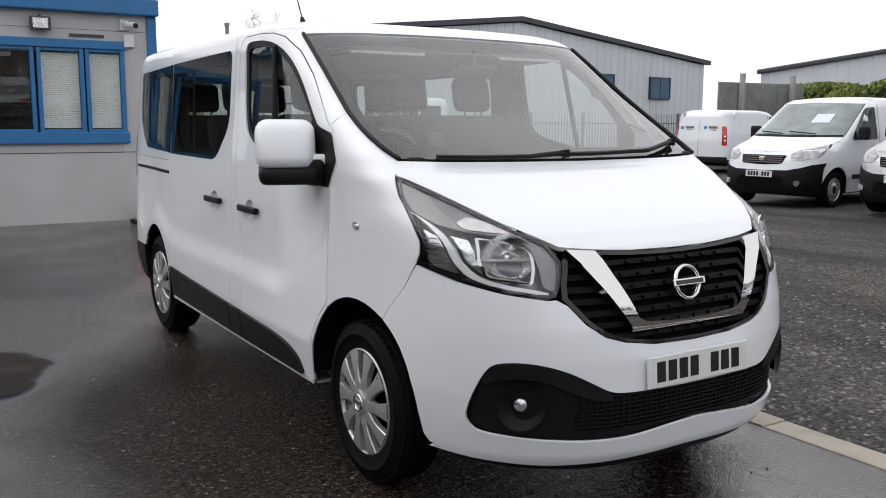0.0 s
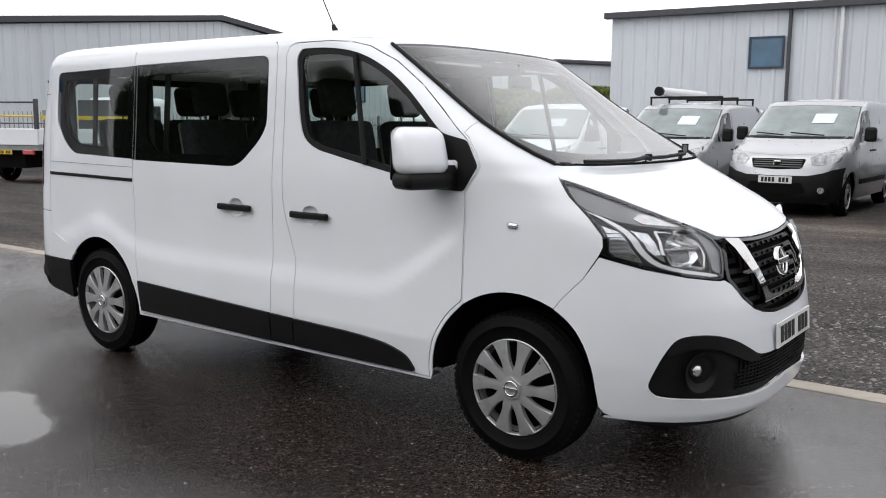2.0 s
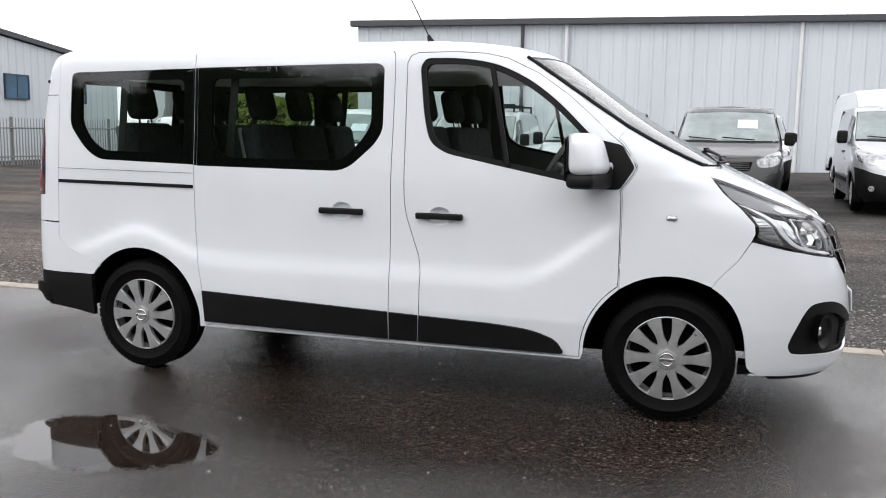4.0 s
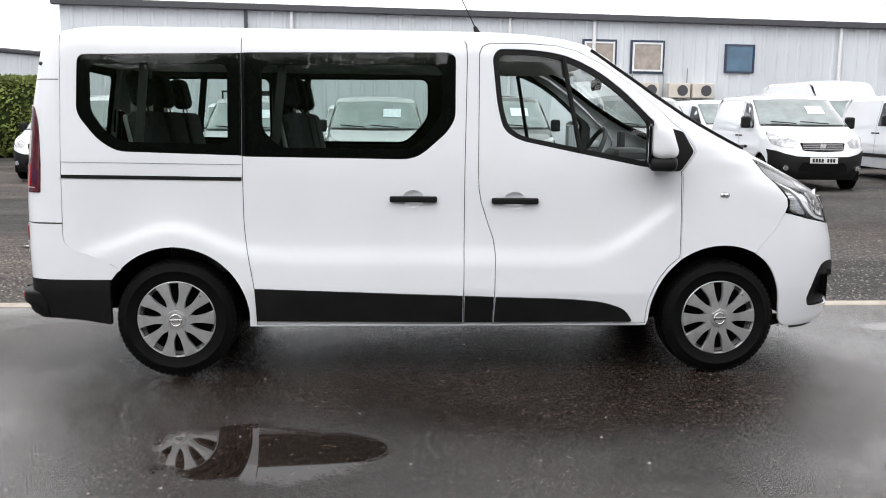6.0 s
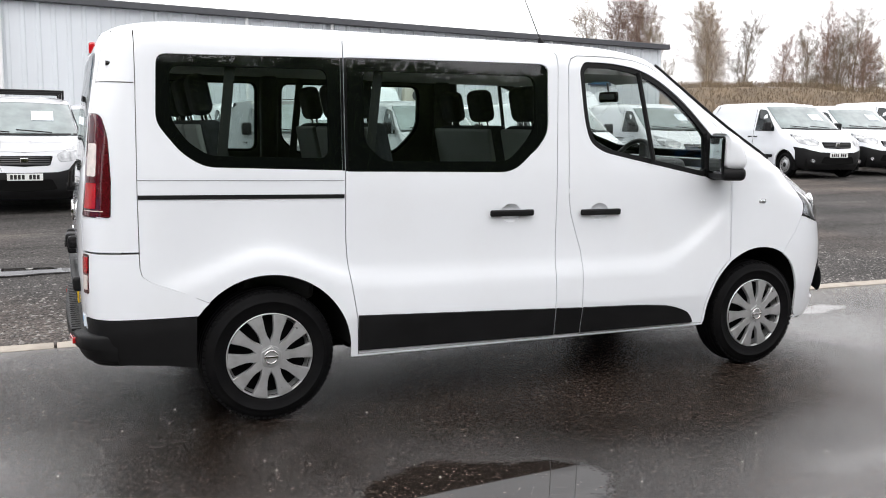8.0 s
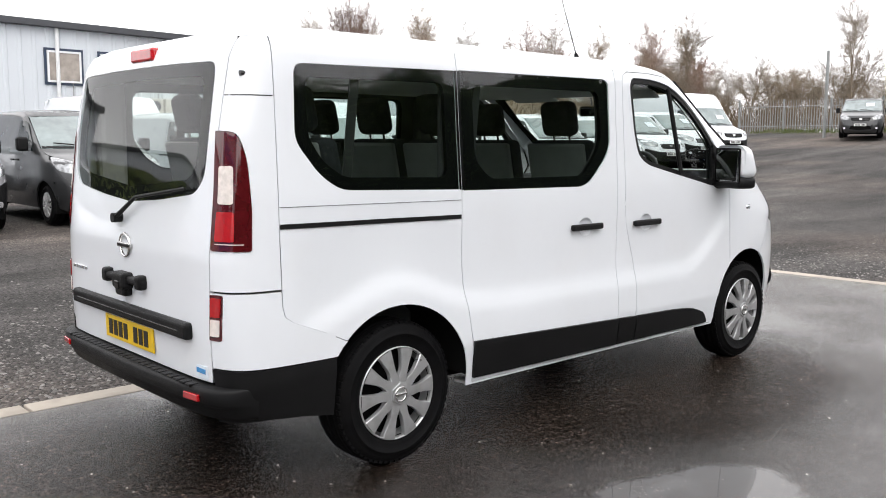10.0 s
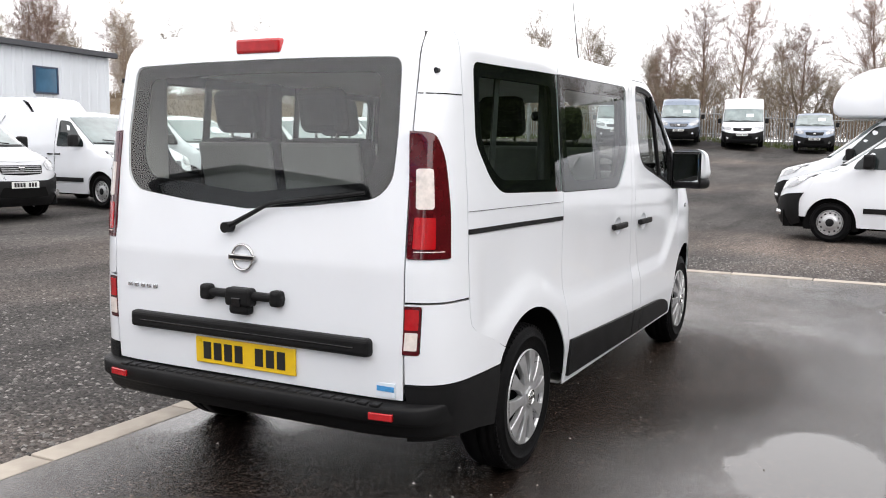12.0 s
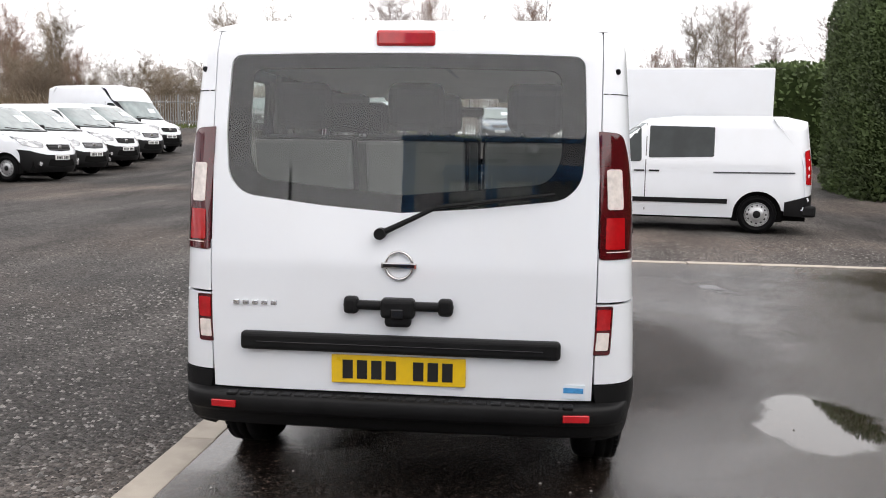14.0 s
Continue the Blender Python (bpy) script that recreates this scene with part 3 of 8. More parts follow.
minibus_shell = Shell(
    wide=[(0.15, 0.90), (0.25, 0.925), (0.5, 0.953), (0.72, 0.946), (1.0, 0.931), (1.25, 0.921), (1.5, 0.900), (1.82, 0.876), (1.88, 0.864), (1.91, 0.845), (1.935, 0.80), (1.95, 0.72), (1.96, 0.60)],
    nose=[(0.15, 2.33), (0.22, 2.40), (0.3, 2.455), (0.4, 2.475), (0.5, 2.475), (0.62, 2.46), (0.75, 2.43), (0.868, 2.39), (0.96, 2.35), (1.018, 2.306), (1.06, 2.25), (1.12, 2.14), (1.18, 2.01), (1.23, 1.90), (1.27, 1.81), (1.308, 1.755), (1.487, 1.43), (1.6, 1.255), (1.85, 0.90), (1.89, 0.83), (1.92, 0.72), (1.945, 0.55), (1.96, 0.3)],
    tail=[(0.15, -2.36), (0.4, -2.39), (0.7, -2.405), (1.0, -2.405), (1.27, -2.374), (1.5, -2.350), (1.8, -2.306), (1.884, -2.272), (1.92, -2.21), (1.945, -2.11), (1.96, -1.9)],
    front_bend=[(0.15, 1.0), (1.15, 1.0), (1.25, 1.15), (1.308, 1.205), (1.487, 0.88), (1.6, 0.705), (1.85, 0.35), (1.89, 0.28), (1.92, 0.17), (1.945, 0.0), (1.96, -0.1)],
    front_square=[(0.15, 3.0), (0.5, 3.2), (0.9, 3.8), (1.02, 4.2), (1.15, 4.6), (1.25, 5.0), (1.31, 4.5), (1.487, 5.0), (1.85, 4.2), (1.96, 3.5)],
    rear_bend=[(0.15, -1.9), (1.9, -1.9), (1.945, -1.8), (1.96, -1.6)],
    rear_square=[(0.15, 7.0), (1.04, 7.5), (1.5, 8.5), (1.85, 7.0), (1.96, 4.0)],
)


def smooth(v):
    v = np.clip(v, 0, 1)
    return v * v * (3 - 2 * v)


def waist_dent(x, z):
    """The doors are hollowed above a soft line that runs low along the side, lifts over the rear wheel and sweeps up before the front one."""
    line = 0.66 + 0.36 * smooth((x - 0.72) / 0.75) + 0.16 * np.exp(-((x + 1.56) / 0.32) ** 2)
    deep = 0.017 * smooth((z - line + 0.03) / 0.13) * (1 - smooth((z - line - 0.10) / 0.42))
    return deep * (1 - smooth((x - 1.20) / 0.12)) * smooth((x + 2.12) / 0.15)


minibus_shell.waist = waist_dent


def tail_taper(x, z):
    """The side draws in gently behind the rear wheel, a little more low down at the bumper."""
    low = np.clip((0.46 - z) / 0.14, 0, 1)
    return 1 - 0.030 * smooth((-1.25 - x) / 0.75) - (0.020 + 0.026 * low) * smooth((-1.95 - x) / 0.42)


minibus_shell.taper = tail_taper

# ---- ground ----
def rise(x, y):
    """The gravel climbs gently away from the flat tarmac."""
    open_side = min(0.05 * max(0.0, x - 13.0), 2.2)
    van_side = min(max(0.018 * (x + 3.0), -0.12) + 0.05 * max(0.0, x - 20.0), 2.2)
    f = min(1.0, max(0.0, (y - 1.3) / 8.0))
    f = f * f * (3 - 2 * f)
    return open_side * (1 - f) + van_side * f


def sheet(name, xs, ys, height, material, label, category="ground", kind="structure"):
    verts = [(x, y, height(x, y)) for y in ys for x in xs]
    n = len(xs)
    faces = [(j * n + i, j * n + i + 1, (j + 1) * n + i + 1, (j + 1) * n + i) for j in range(len(ys) - 1) for i in range(n - 1)]
    return tagged(link(name, verts, faces, material), label, category, "", kind)


EDGE_Y, EDGE_X = 1.02, 5.62


def ground_height(x, y):
    if x < EDGE_X + 0.1 and y < EDGE_Y + 0.1:
        return -0.06
    near = min(1.0, max(0.0, (max(x - EDGE_X, y - EDGE_Y) - 0.2) / 3))
    return -0.012 + rise(x, y) + near * 0.02 * noise.noise((x * 0.35, y * 0.35, 0))


def spread(lo, hi, cuts, fine, far):
    """Ruled lines: fine between the cuts, wider and wider out to lo and hi."""
    out = list(np.arange(cuts[0], cuts[1], fine))
    step, v = fine, cuts[1]
    while v < hi:
        out.append(v)
        step = min(far, step * 1.3)
        v += step
    step, v = fine, cuts[0]
    while v > lo:
        step = min(far, step * 1.3)
        v -= step
        out.insert(0, v)
    return [lo] + out[1:] + [hi]


gx_lines = sorted(set([round(v, 3) for v in spread(-700, 900, (-30, 60), 1.2, 80)] + [EDGE_X + 0.05, EDGE_X + 0.14]))
gy_lines = sorted(set([round(v, 3) for v in spread(-700, 900, (-30, 45), 1.2, 80)] + [EDGE_Y + 0.05, EDGE_Y + 0.14]))
sheet("ground", gx_lines, gy_lines, ground_height, gravel, "grey crushed gravel of the van yard, damp")
sheet("pavement", [-60, -20, -8, -4, -2, 0, 2, 4, EDGE_X], [-60, -20, -8, -4, -2, 0, EDGE_Y], lambda x, y: 0.0, tarmac, "dark wet tarmac of the display bay", "tarmac")
edging = thing("trim", "flush concrete edging strip round the tarmac", "edging", kind="structure")
proto = None
rnd = random.Random(4)


def edge_run(x0, y0, x1, y1, wide=0.17, long=0.9):
    global proto
    n = int(math.hypot(x1 - x0, y1 - y0) / long)
    turn = math.degrees(math.atan2(y1 - y0, x1 - x0))
    for i in range(n):
        f = (i + 0.5) / n
        if proto is None:
            proto = block((-long / 2 + 0.004, -wide / 2, -0.12), (long / 2 - 0.004, wide / 2, 0.006), 0.006)
            me = bpy.data.meshes.new("edging_block")
            proto.to_mesh(me)
            me.materials.append(concrete)
            proto = me
        ob = new("edging_block", proto)
        ob.parent = edging
        ob.matrix_world = pose(x0 + (x1 - x0) * f + rnd.uniform(-0.004, 0.004), y0 + (y1 - y0) * f + rnd.uniform(-0.004, 0.004), rnd.uniform(-0.003, 0.002), rnd.uniform(-0.3, 0.3), 0, turn)


edge_run(-27, EDGE_Y + 0.085, EDGE_X, EDGE_Y + 0.085)
edge_run(EDGE_X + 0.085, EDGE_Y + 0.17, EDGE_X + 0.085, -27)


def puddle(cx, cy, rx, ry, seed, lobes=0.22):
    pts = []
    for i in range(72):
        a = 2 * math.pi * i / 72
        k = 1 + lobes * noise.noise((math.cos(a) * 1.6 + seed, math.sin(a) * 1.6, seed)) * 2 + 0.10 * noise.noise((math.cos(a) * 7, math.sin(a) * 7, seed + 5))
        pts.append((cx + rx * k * math.cos(a), cy + ry * k * math.sin(a)))
    verts = [(cx, cy, 0.004)] + [(x, y, 0.004) for x, y in pts] + [(cx + (x - cx) * 1.03, cy + (y - cy) * 1.03, -0.002) for x, y in pts]
    n = len(pts)
    faces = [(0, 1 + i, 1 + (i + 1) % n) for i in range(n)] + [(1 + i, 1 + n + i, 1 + n + (i + 1) % n, 1 + (i + 1) % n) for i in range(n)]
    ob = link("puddle", verts, faces, water, smooth=False)
    return tagged(ob, "shallow rain puddle lying on the tarmac", "puddle", kind="structure")


puddle(-3.2, 4.4, 1.3, 0.22, 2.2)


# ---- buildings ----
def ribbed(name, a, b, z0, z1, parent, material=cladding, pitch=0.5, deep=0.035, top=None):
    """Profiled steel sheet from a to b, its ribs upright; top(s): the upper edge along it."""
    a, b = Vector((*a, 0)), Vector((*b, 0))
    d = (b - a).normalized()
    out = Vector((d.y, -d.x, 0))
    length = (b - a).length
    stops = []
    s = 0.0
    while s < length:
        for off, lift in ((0, 0), (pitch * 0.62, 0), (pitch * 0.72, 1), (pitch * 0.9, 1)):
            if s + off < length:
                stops.append((s + off, lift))
        s += pitch
    stops.append((length, 0))
    verts, faces = [], []
    for s, lift in stops:
        p = a + d * s + out * deep * lift
        verts += [(p.x, p.y, z0), (p.x, p.y, top(s) if top else z1)]
    for i in range(len(stops) - 1):
        faces.append((2 * i, 2 * i + 2, 2 * i + 3, 2 * i + 1))
    return link(name, verts, faces, material, parent, smooth=False)


def wall_window(parent, m, w, h, frame_material, pane_material, bars=()):
    """A framed window; built in the xz plane facing -y, placed by m."""
    f = 0.07
    bm = block((-w / 2, -0.06, -h / 2), (w / 2, 0.1, -h / 2 + f))
    block((-w / 2, -0.06, h / 2 - f), (w / 2, 0.1, h / 2), 0, bm)
    block((-w / 2, -0.06, -h / 2 + f), (-w / 2 + f, 0.1, h / 2 - f), 0, bm)
    block((w / 2 - f, -0.06, -h / 2 + f), (w / 2, 0.1, h / 2 - f), 0, bm)
    win = part("window", bm, frame_material, parent)
    win.matrix_basis = m
    part("pane", block((-w / 2 + f, -0.03, -h / 2 + f), (w / 2 - f, 0.0, h / 2 - f)), pane_material, win)
    for x in bars:
        part("mullion", block((x - 0.02, -0.05, -h / 2 + f), (x + 0.02, -0.031, h / 2 - f)), frame_material, win)
    return win


def long_warehouse():
    a, b = (-13.8, 29.3), (24.8, 30.8)
    d = Vector((b[0] - a[0], b[1] - a[1], 0)).normalized()
    back = Vector((-d.y, d.x, 0))
    turn = math.degrees(math.atan2(d.y, d.x))
    w = thing("warehouse", "long pale grey steel-clad warehouse with dark eaves and small windows", "warehouse")
    top = lambda s: 5.82 - s * 0.007
    at = lambda s, o, z: Vector((*a, 0)) + d * s - back * o + Vector((0, 0, z))
    near = at(1.05, 0, 0).to_2d()
    ribbed("wall", near, b, -0.5, 5.7, w, top=lambda s: top(s + 1.05))
    a2, b2 = at(1.05, -26, 0), at(38.63, -26, 0)
    ribbed("wall", a2.to_2d(), near, -0.5, 5.8, w, top=lambda s: 5.82 + 1.6 * (1 - abs(s - 13) / 13))
    ribbed("wall", b, b2.to_2d(), -0.5, 5.6, w, top=lambda s: 5.55 + 1.6 * (1 - abs(s - 13) / 13))
    verts = [at(0.85, 0.25, 5.80), at(38.8, 0.25, 5.53), at(38.8, -13, 7.1), at(0.85, -13, 7.4), at(38.8, -26.2, 5.53), at(0.85, -26.2, 5.80)]
    link("roof", verts, [(0, 1, 2, 3), (3, 2, 4, 5)], roof_sheet, w, smooth=False)
    bm = block((0.80, -0.32, -0.10), (38.9, -0.02, 0.14), 0.02)
    e = part("eave_gutter", bm, dark_trim, w)
    e.matrix_basis = Matrix.Translation(at(0, 0, 5.82)) @ Matrix.Rotation(radians(turn), 4, "Z") @ Matrix.Rotation(math.atan(0.007), 4, "Y")
    for s, mat_f, mat_p in ((7.18, navy, pane_blue), (22.0, white_upvc, room_pane), (24.0, white_upvc, room_pane), (27.9, navy, pane_blue), (35.0, navy, pane_blue)):
        wall_window(w, Matrix.Translation(at(s, 0.06, 4.18)) @ Matrix.Rotation(radians(turn), 4, "Z"), 1.25, 1.15, mat_f, mat_p)
    for s in (22.0, 24.0):
        p = part("window_surround", block((-0.72, -0.015, -0.67), (0.72, 0.02, 0.67)), navy, w)
        p.matrix_basis = Matrix.Translation(at(s, 0.05, 4.18)) @ Matrix.Rotation(radians(turn), 4, "Z")
    for s, mt in ((7.98, dark_trim), (9.72, white_upvc), (21.75, white_upvc), (32.2, white_upvc), (18.3, white_upvc)):
        part("downpipe", rod(at(s, 0.12, -0.3), at(s, 0.12, top(s)), 0.07), mt, w)
    for s in (22.9, 24.0, 25.3, 26.3):
        u = part("air_unit", block((-0.45, -0.35, -0.3), (0.45, 0.0, 0.3), 0.03), ac_beige, w)
        u.matrix_basis = Matrix.Translation(at(s, 0.05, 2.85)) @ Matrix.Rotation(radians(turn), 4, "Z")
        part("fan_grille", rod((0.12, -0.37, 0), (0.12, -0.34, 0), 0.22, n=24), dark_trim, u)
        part("pipe", rod((-0.6, -0.04, -0.5), (-0.6, -0.04, 0.9), 0.02, n=6), galv, u)


def gable_warehouse():
    w = thing("warehouse", "grey steel-clad gabled warehouse with black verge and two windows", "warehouse")
    a, b = (-28.2, 10.7), (-29.9, 36.2)
    top = lambda s: 5.98 - abs(s - 12.1) / 12.8 * 1.36
    ribbed("wall", b, a, -0.5, 5, w, top=lambda s: top(25.55 - s))
    ribbed("wall", a, (-60, 8.2), -0.5, 4.75, w)
    ribbed("wall", (-61, 34), b, -0.5, 4.7, w)
    d = Vector((b[0] - a[0], b[1] - a[1], 0)).normalized()
    out = Vector((-d.y, d.x, 0)) * -1
    at = lambda s, o, z: Vector((*a, 0)) + d * s + out * o + Vector((0, 0, z))
    for s0, s1 in ((-0.3, 12.1), (12.1, 25.9)):
        p, q = at(s0, 0.2, top(s0) + 0.05), at(s1, 0.2, top(s1) + 0.05)
        bm = bmesh.new()
        v = [bm.verts.new(c) for c in (p, q, q + Vector((0, 0, 0.22)), p + Vector((0, 0, 0.22)))]
        v2 = [bm.verts.new(c.co - out * 0.3) for c in v]
        bm.faces.new(v), bm.faces.new(v2[::-1])
        for i in range(4):
            bm.faces.new((v[i], v2[i], v2[(i + 1) % 4], v[(i + 1) % 4]))
        part("verge", bm, dark_trim, w)
    r0, r1, r2 = at(-0.3, 0.1, top(0) + 0.1), at(12.1, 0.1, top(12.1) + 0.1), at(25.9, 0.1, top(25.5) + 0.1)
    back = out * -33
    link("roof", [r0, r1, r2, r0 + back, r1 + back, r2 + back], [(0, 1, 4, 3), (1, 2, 5, 4)], roof_sheet, w, smooth=False)
    part("eave_gutter", rod(r0 - Vector((0, 0, 0.1)), r0 + back - Vector((0, 0, 0.1)), 0.12, n=8), dark_trim, w)
    turn = math.degrees(math.atan2(d.y, d.x))
    for s, z in ((21.9, 3.2), (17.6, 3.25)):
        wall_window(w, Matrix.Translation(at(s, 0.05, z)) @ Matrix.Rotation(radians(turn), 4, "Z"), 1.6, 1.15, navy, pane_blue, (0,))
    part("downpipe", rod(at(0.4, 0.1, 0), at(0.4, 0.1, 4.7), 0.07), white_upvc, w)
    wall = part("wall_sign", block((-0.05, -0.75, -0.6), (0.05, 0.75, 0.6)), sign_orange, w)
    wall.matrix_basis = Matrix.Translation((-38.0, 9.8, 3.4)) @ Matrix.Rotation(radians(-86), 4, "Z")


def far_warehouse():
    w = thing("warehouse", "distant pale warehouse with low gable behind shrubs", "warehouse")
    a, b = (-41.0, 55.0), (-13.0, 76.0)
    ln = math.hypot(28, 21)
    top = lambda s: 6.6 - abs(s - 9) / 9 * 1.4 if s < 9 else 6.6 - (s - 9) / (ln - 9) * 0.9
    ribbed("wall", a, b, -0.5, 5, w, top=top, pitch=0.8)
    d = Vector((28, 21, 0)).normalized()
    out = Vector((d.y, -d.x, 0))
    at = lambda s, z: Vector((*a, z)) + d * s + out * 0.2
    for s0, s1 in ((-0.3, 9), (9, ln)):
        part("verge", rod(at(s0, top(s0) + 0.1), at(s1, top(s1) + 0.1), 0.18, n=6), dark_trim, w)
    back = -out * 30
    q = [at(0, top(0)), at(9, top(9)), at(ln, top(ln))]
    link("roof", q + [p + back for p in q], [(0, 1, 4, 3), (1, 2, 5, 4)], roof_sheet, w, smooth=False)
    wall_window(w, Matrix.Translation(at(4.5, 3.6)) @ Matrix.Rotation(math.atan2(21, 28), 4, "Z"), 1.3, 1.7, navy, pane_blue)


def site_office():
    """Single-storey cabin: insulated panels, blue fascia and window band. Its long wall looks along +x."""
    X, Y0, Y1, H = -8.75, -4.75, 0.85, 2.93
    o = thing("site_office", "single-storey grey panel office with blue fascia and blue windows", "office cabin")
    wall = part("wall", block((X - 6, Y0, -0.1), (X, Y1, 1.12)), office_panel, o)
    part("wall", block((X - 6, Y0, 2.56), (X, Y1, H)), office_panel, o)
    # solid back of the room, coloured for the dimness behind the panes
    part("wall_core", block((X - 6, Y0, 1.12), (X - 2.6, Y1, 2.56)), room_shade, o)
    part("end_wall", block((X - 2.6, Y1 - 0.08, 1.12), (X, Y1, 2.56)), office_panel, o)
    part("pier", block((X - 0.1, 0.51, 1.12), (X, Y1 - 0.08, 2.56)), office_panel, o)
    part("pier", block((X - 0.1, Y0, 1.12), (X, -4.2, 2.56)), office_panel, o)
    part("panel_joint", block((X - 0.004, Y0, 0.985), (X + 0.003, Y1, 0.997)), dark_trim, o)
    part("panel_joint", block((X - 0.004, Y0, 2.70), (X + 0.003, Y1, 2.706)), dark_trim, o)
    part("fascia", block((X - 6.1, Y0 - 0.1, H), (X + 0.14, Y1 + 0.14, H + 0.23), 0.02), office_blue, o, "blue roof fascia")
    part("roof", block((X - 6.05, Y0, H + 0.2), (X + 0.1, Y1 + 0.1, H + 0.26)), roof_sheet, o)
    part("corner_post", block((X - 0.2, Y1 - 0.02, -0.1), (X + 0.03, Y1 + 0.12, H), 0.01), office_blue, o, "blue corner post")
    part("window_sill", block((X - 0.02, -4.2, 1.12), (X + 0.07, 0.53, 1.28), 0.012), office_blue, o)
    part("window_head", block((X - 0.02, -4.2, 2.44), (X + 0.06, 0.53, 2.56), 0.01), office_blue, o)
    lights = [(0.50, -0.03), (-0.05, -0.66), (-0.69, -1.9), (-1.94, -2.9), (-2.94, -4.2)]
    for k, (y1, y0) in enumerate(lights):
        bm = block((X - 0.06, y0, 1.28), (X + 0.04, y0 + 0.055, 2.44), 0.006)
        block((X - 0.06, y1 - 0.055, 1.28), (X + 0.04, y1, 2.44), 0.006, bm)
        block((X - 0.06, y0 + 0.05, 1.28), (X + 0.03, y1 - 0.05, 1.32), 0.006, bm)
        block((X - 0.06, y0 + 0.05, 2.395), (X + 0.03, y1 - 0.05, 2.44), 0.006, bm)
        win = part("window", bm, office_blue, o)
        part("pane", block((X - 0.035, y0 + 0.055, 1.32), (X - 0.028, y1 - 0.055, 2.395)), office_glass, win)
        if k in (0, 1, 3):
            for i in range(36):
                z = 1.34 + i * 0.0288
                part("blind_slat", block((X - 0.052, y0 + 0.06, z), (X - 0.046, y1 - 0.06, z + 0.0265)), blind_white, win)
    part("strip_light", block((X - 1.6, -3.6, 2.40), (X - 1.45, -0.8, 2.46), 0.01), blind_white, o)
    lamp = part("floodlight", block((X + 0.05, -1.02 + 0.3, 2.66), (X + 0.14, -0.72 + 0.26, 2.84), 0.01), dark_trim, o)
    part("floodlight_glass", block((X + 0.138, -0.69, 2.685), (X + 0.146, -0.50, 2.815)), lamp_silver, lamp)
    part("floodlight_arm", rod((X, -0.59, 2.86), (X + 0.1, -0.59, 2.84), 0.02), dark_trim, lamp)
    part("slot_vent", block((X - 0.01, -0.22, 2.60), (X + 0.02, 0.24, 2.64)), dark_trim, o)
    cctv = part("security_camera", rod((X + 0.02, 0.52, 2.80), (X + 0.26, 0.62, 2.77), 0.045, n=16), white_upvc, o)
    part("camera_lens", rod((X + 0.255, 0.618, 2.771), (X + 0.275, 0.626, 2.768), 0.036, n=16), gloss_black, cctv)
    part("camera_bracket", block((X, 0.46, 2.72), (X + 0.04, 0.58, 2.87), 0.01), white_upvc, cctv)
    part("junction_box", block((X, 0.50, 2.48), (X + 0.07, 0.64, 2.66), 0.01), white_upvc, o)
    part("cable", rod((X + 0.02, 0.48, 2.55), (X + 0.02, 0.46, 0.9), 0.008, n=6), white_upvc, o)


long_warehouse()
gable_warehouse()
far_warehouse()
site_office()



# ---- the minibus ----
AX, WR = 1.549, 0.333  # half wheelbase, tyre radius


def arc(cx, cz, r, a0, a1, n=14):
    return [(cx + r * math.cos(radians(a0 + (a1 - a0) * i / n)), cz + r * math.sin(radians(a0 + (a1 - a0) * i / n))) for i in range(n + 1)]


def spoke(k, n=10, r0=0.05, r1=0.2105, y0=-0.013):
    """One broad flat blade of the wheel cover, rounded at its edges and flared at its tip."""
    verts, faces = [], []
    for i in range(13):
        f = i / 12
        r = r0 + (r1 - r0) * f
        half = float(np.interp(r, [0.05, 0.075, 0.088, 0.10, 0.125, 0.16, 0.211], [0.018, 0.0255, 0.0240, 0.0205, 0.0205, 0.0270, 0.0400]))
        mid = 2 * math.pi * k / n + 0.06 * f
        for s, dy in ((-1.0, 0.024), (-0.98, 0.004), (-0.90, 0.0), (0.0, -0.001), (0.90, 0.0), (0.98, 0.004), (1.0, 0.024)):
            a = mid + s * half / r
            verts.append((r * math.cos(a), y0 + dy + 0.009 * f * f, r * math.sin(a)))
    for i in range(12):
        for j in range(6):
            a = i * 7 + j
            faces.append((a, a + 1, a + 8, a + 7))
    return verts, faces


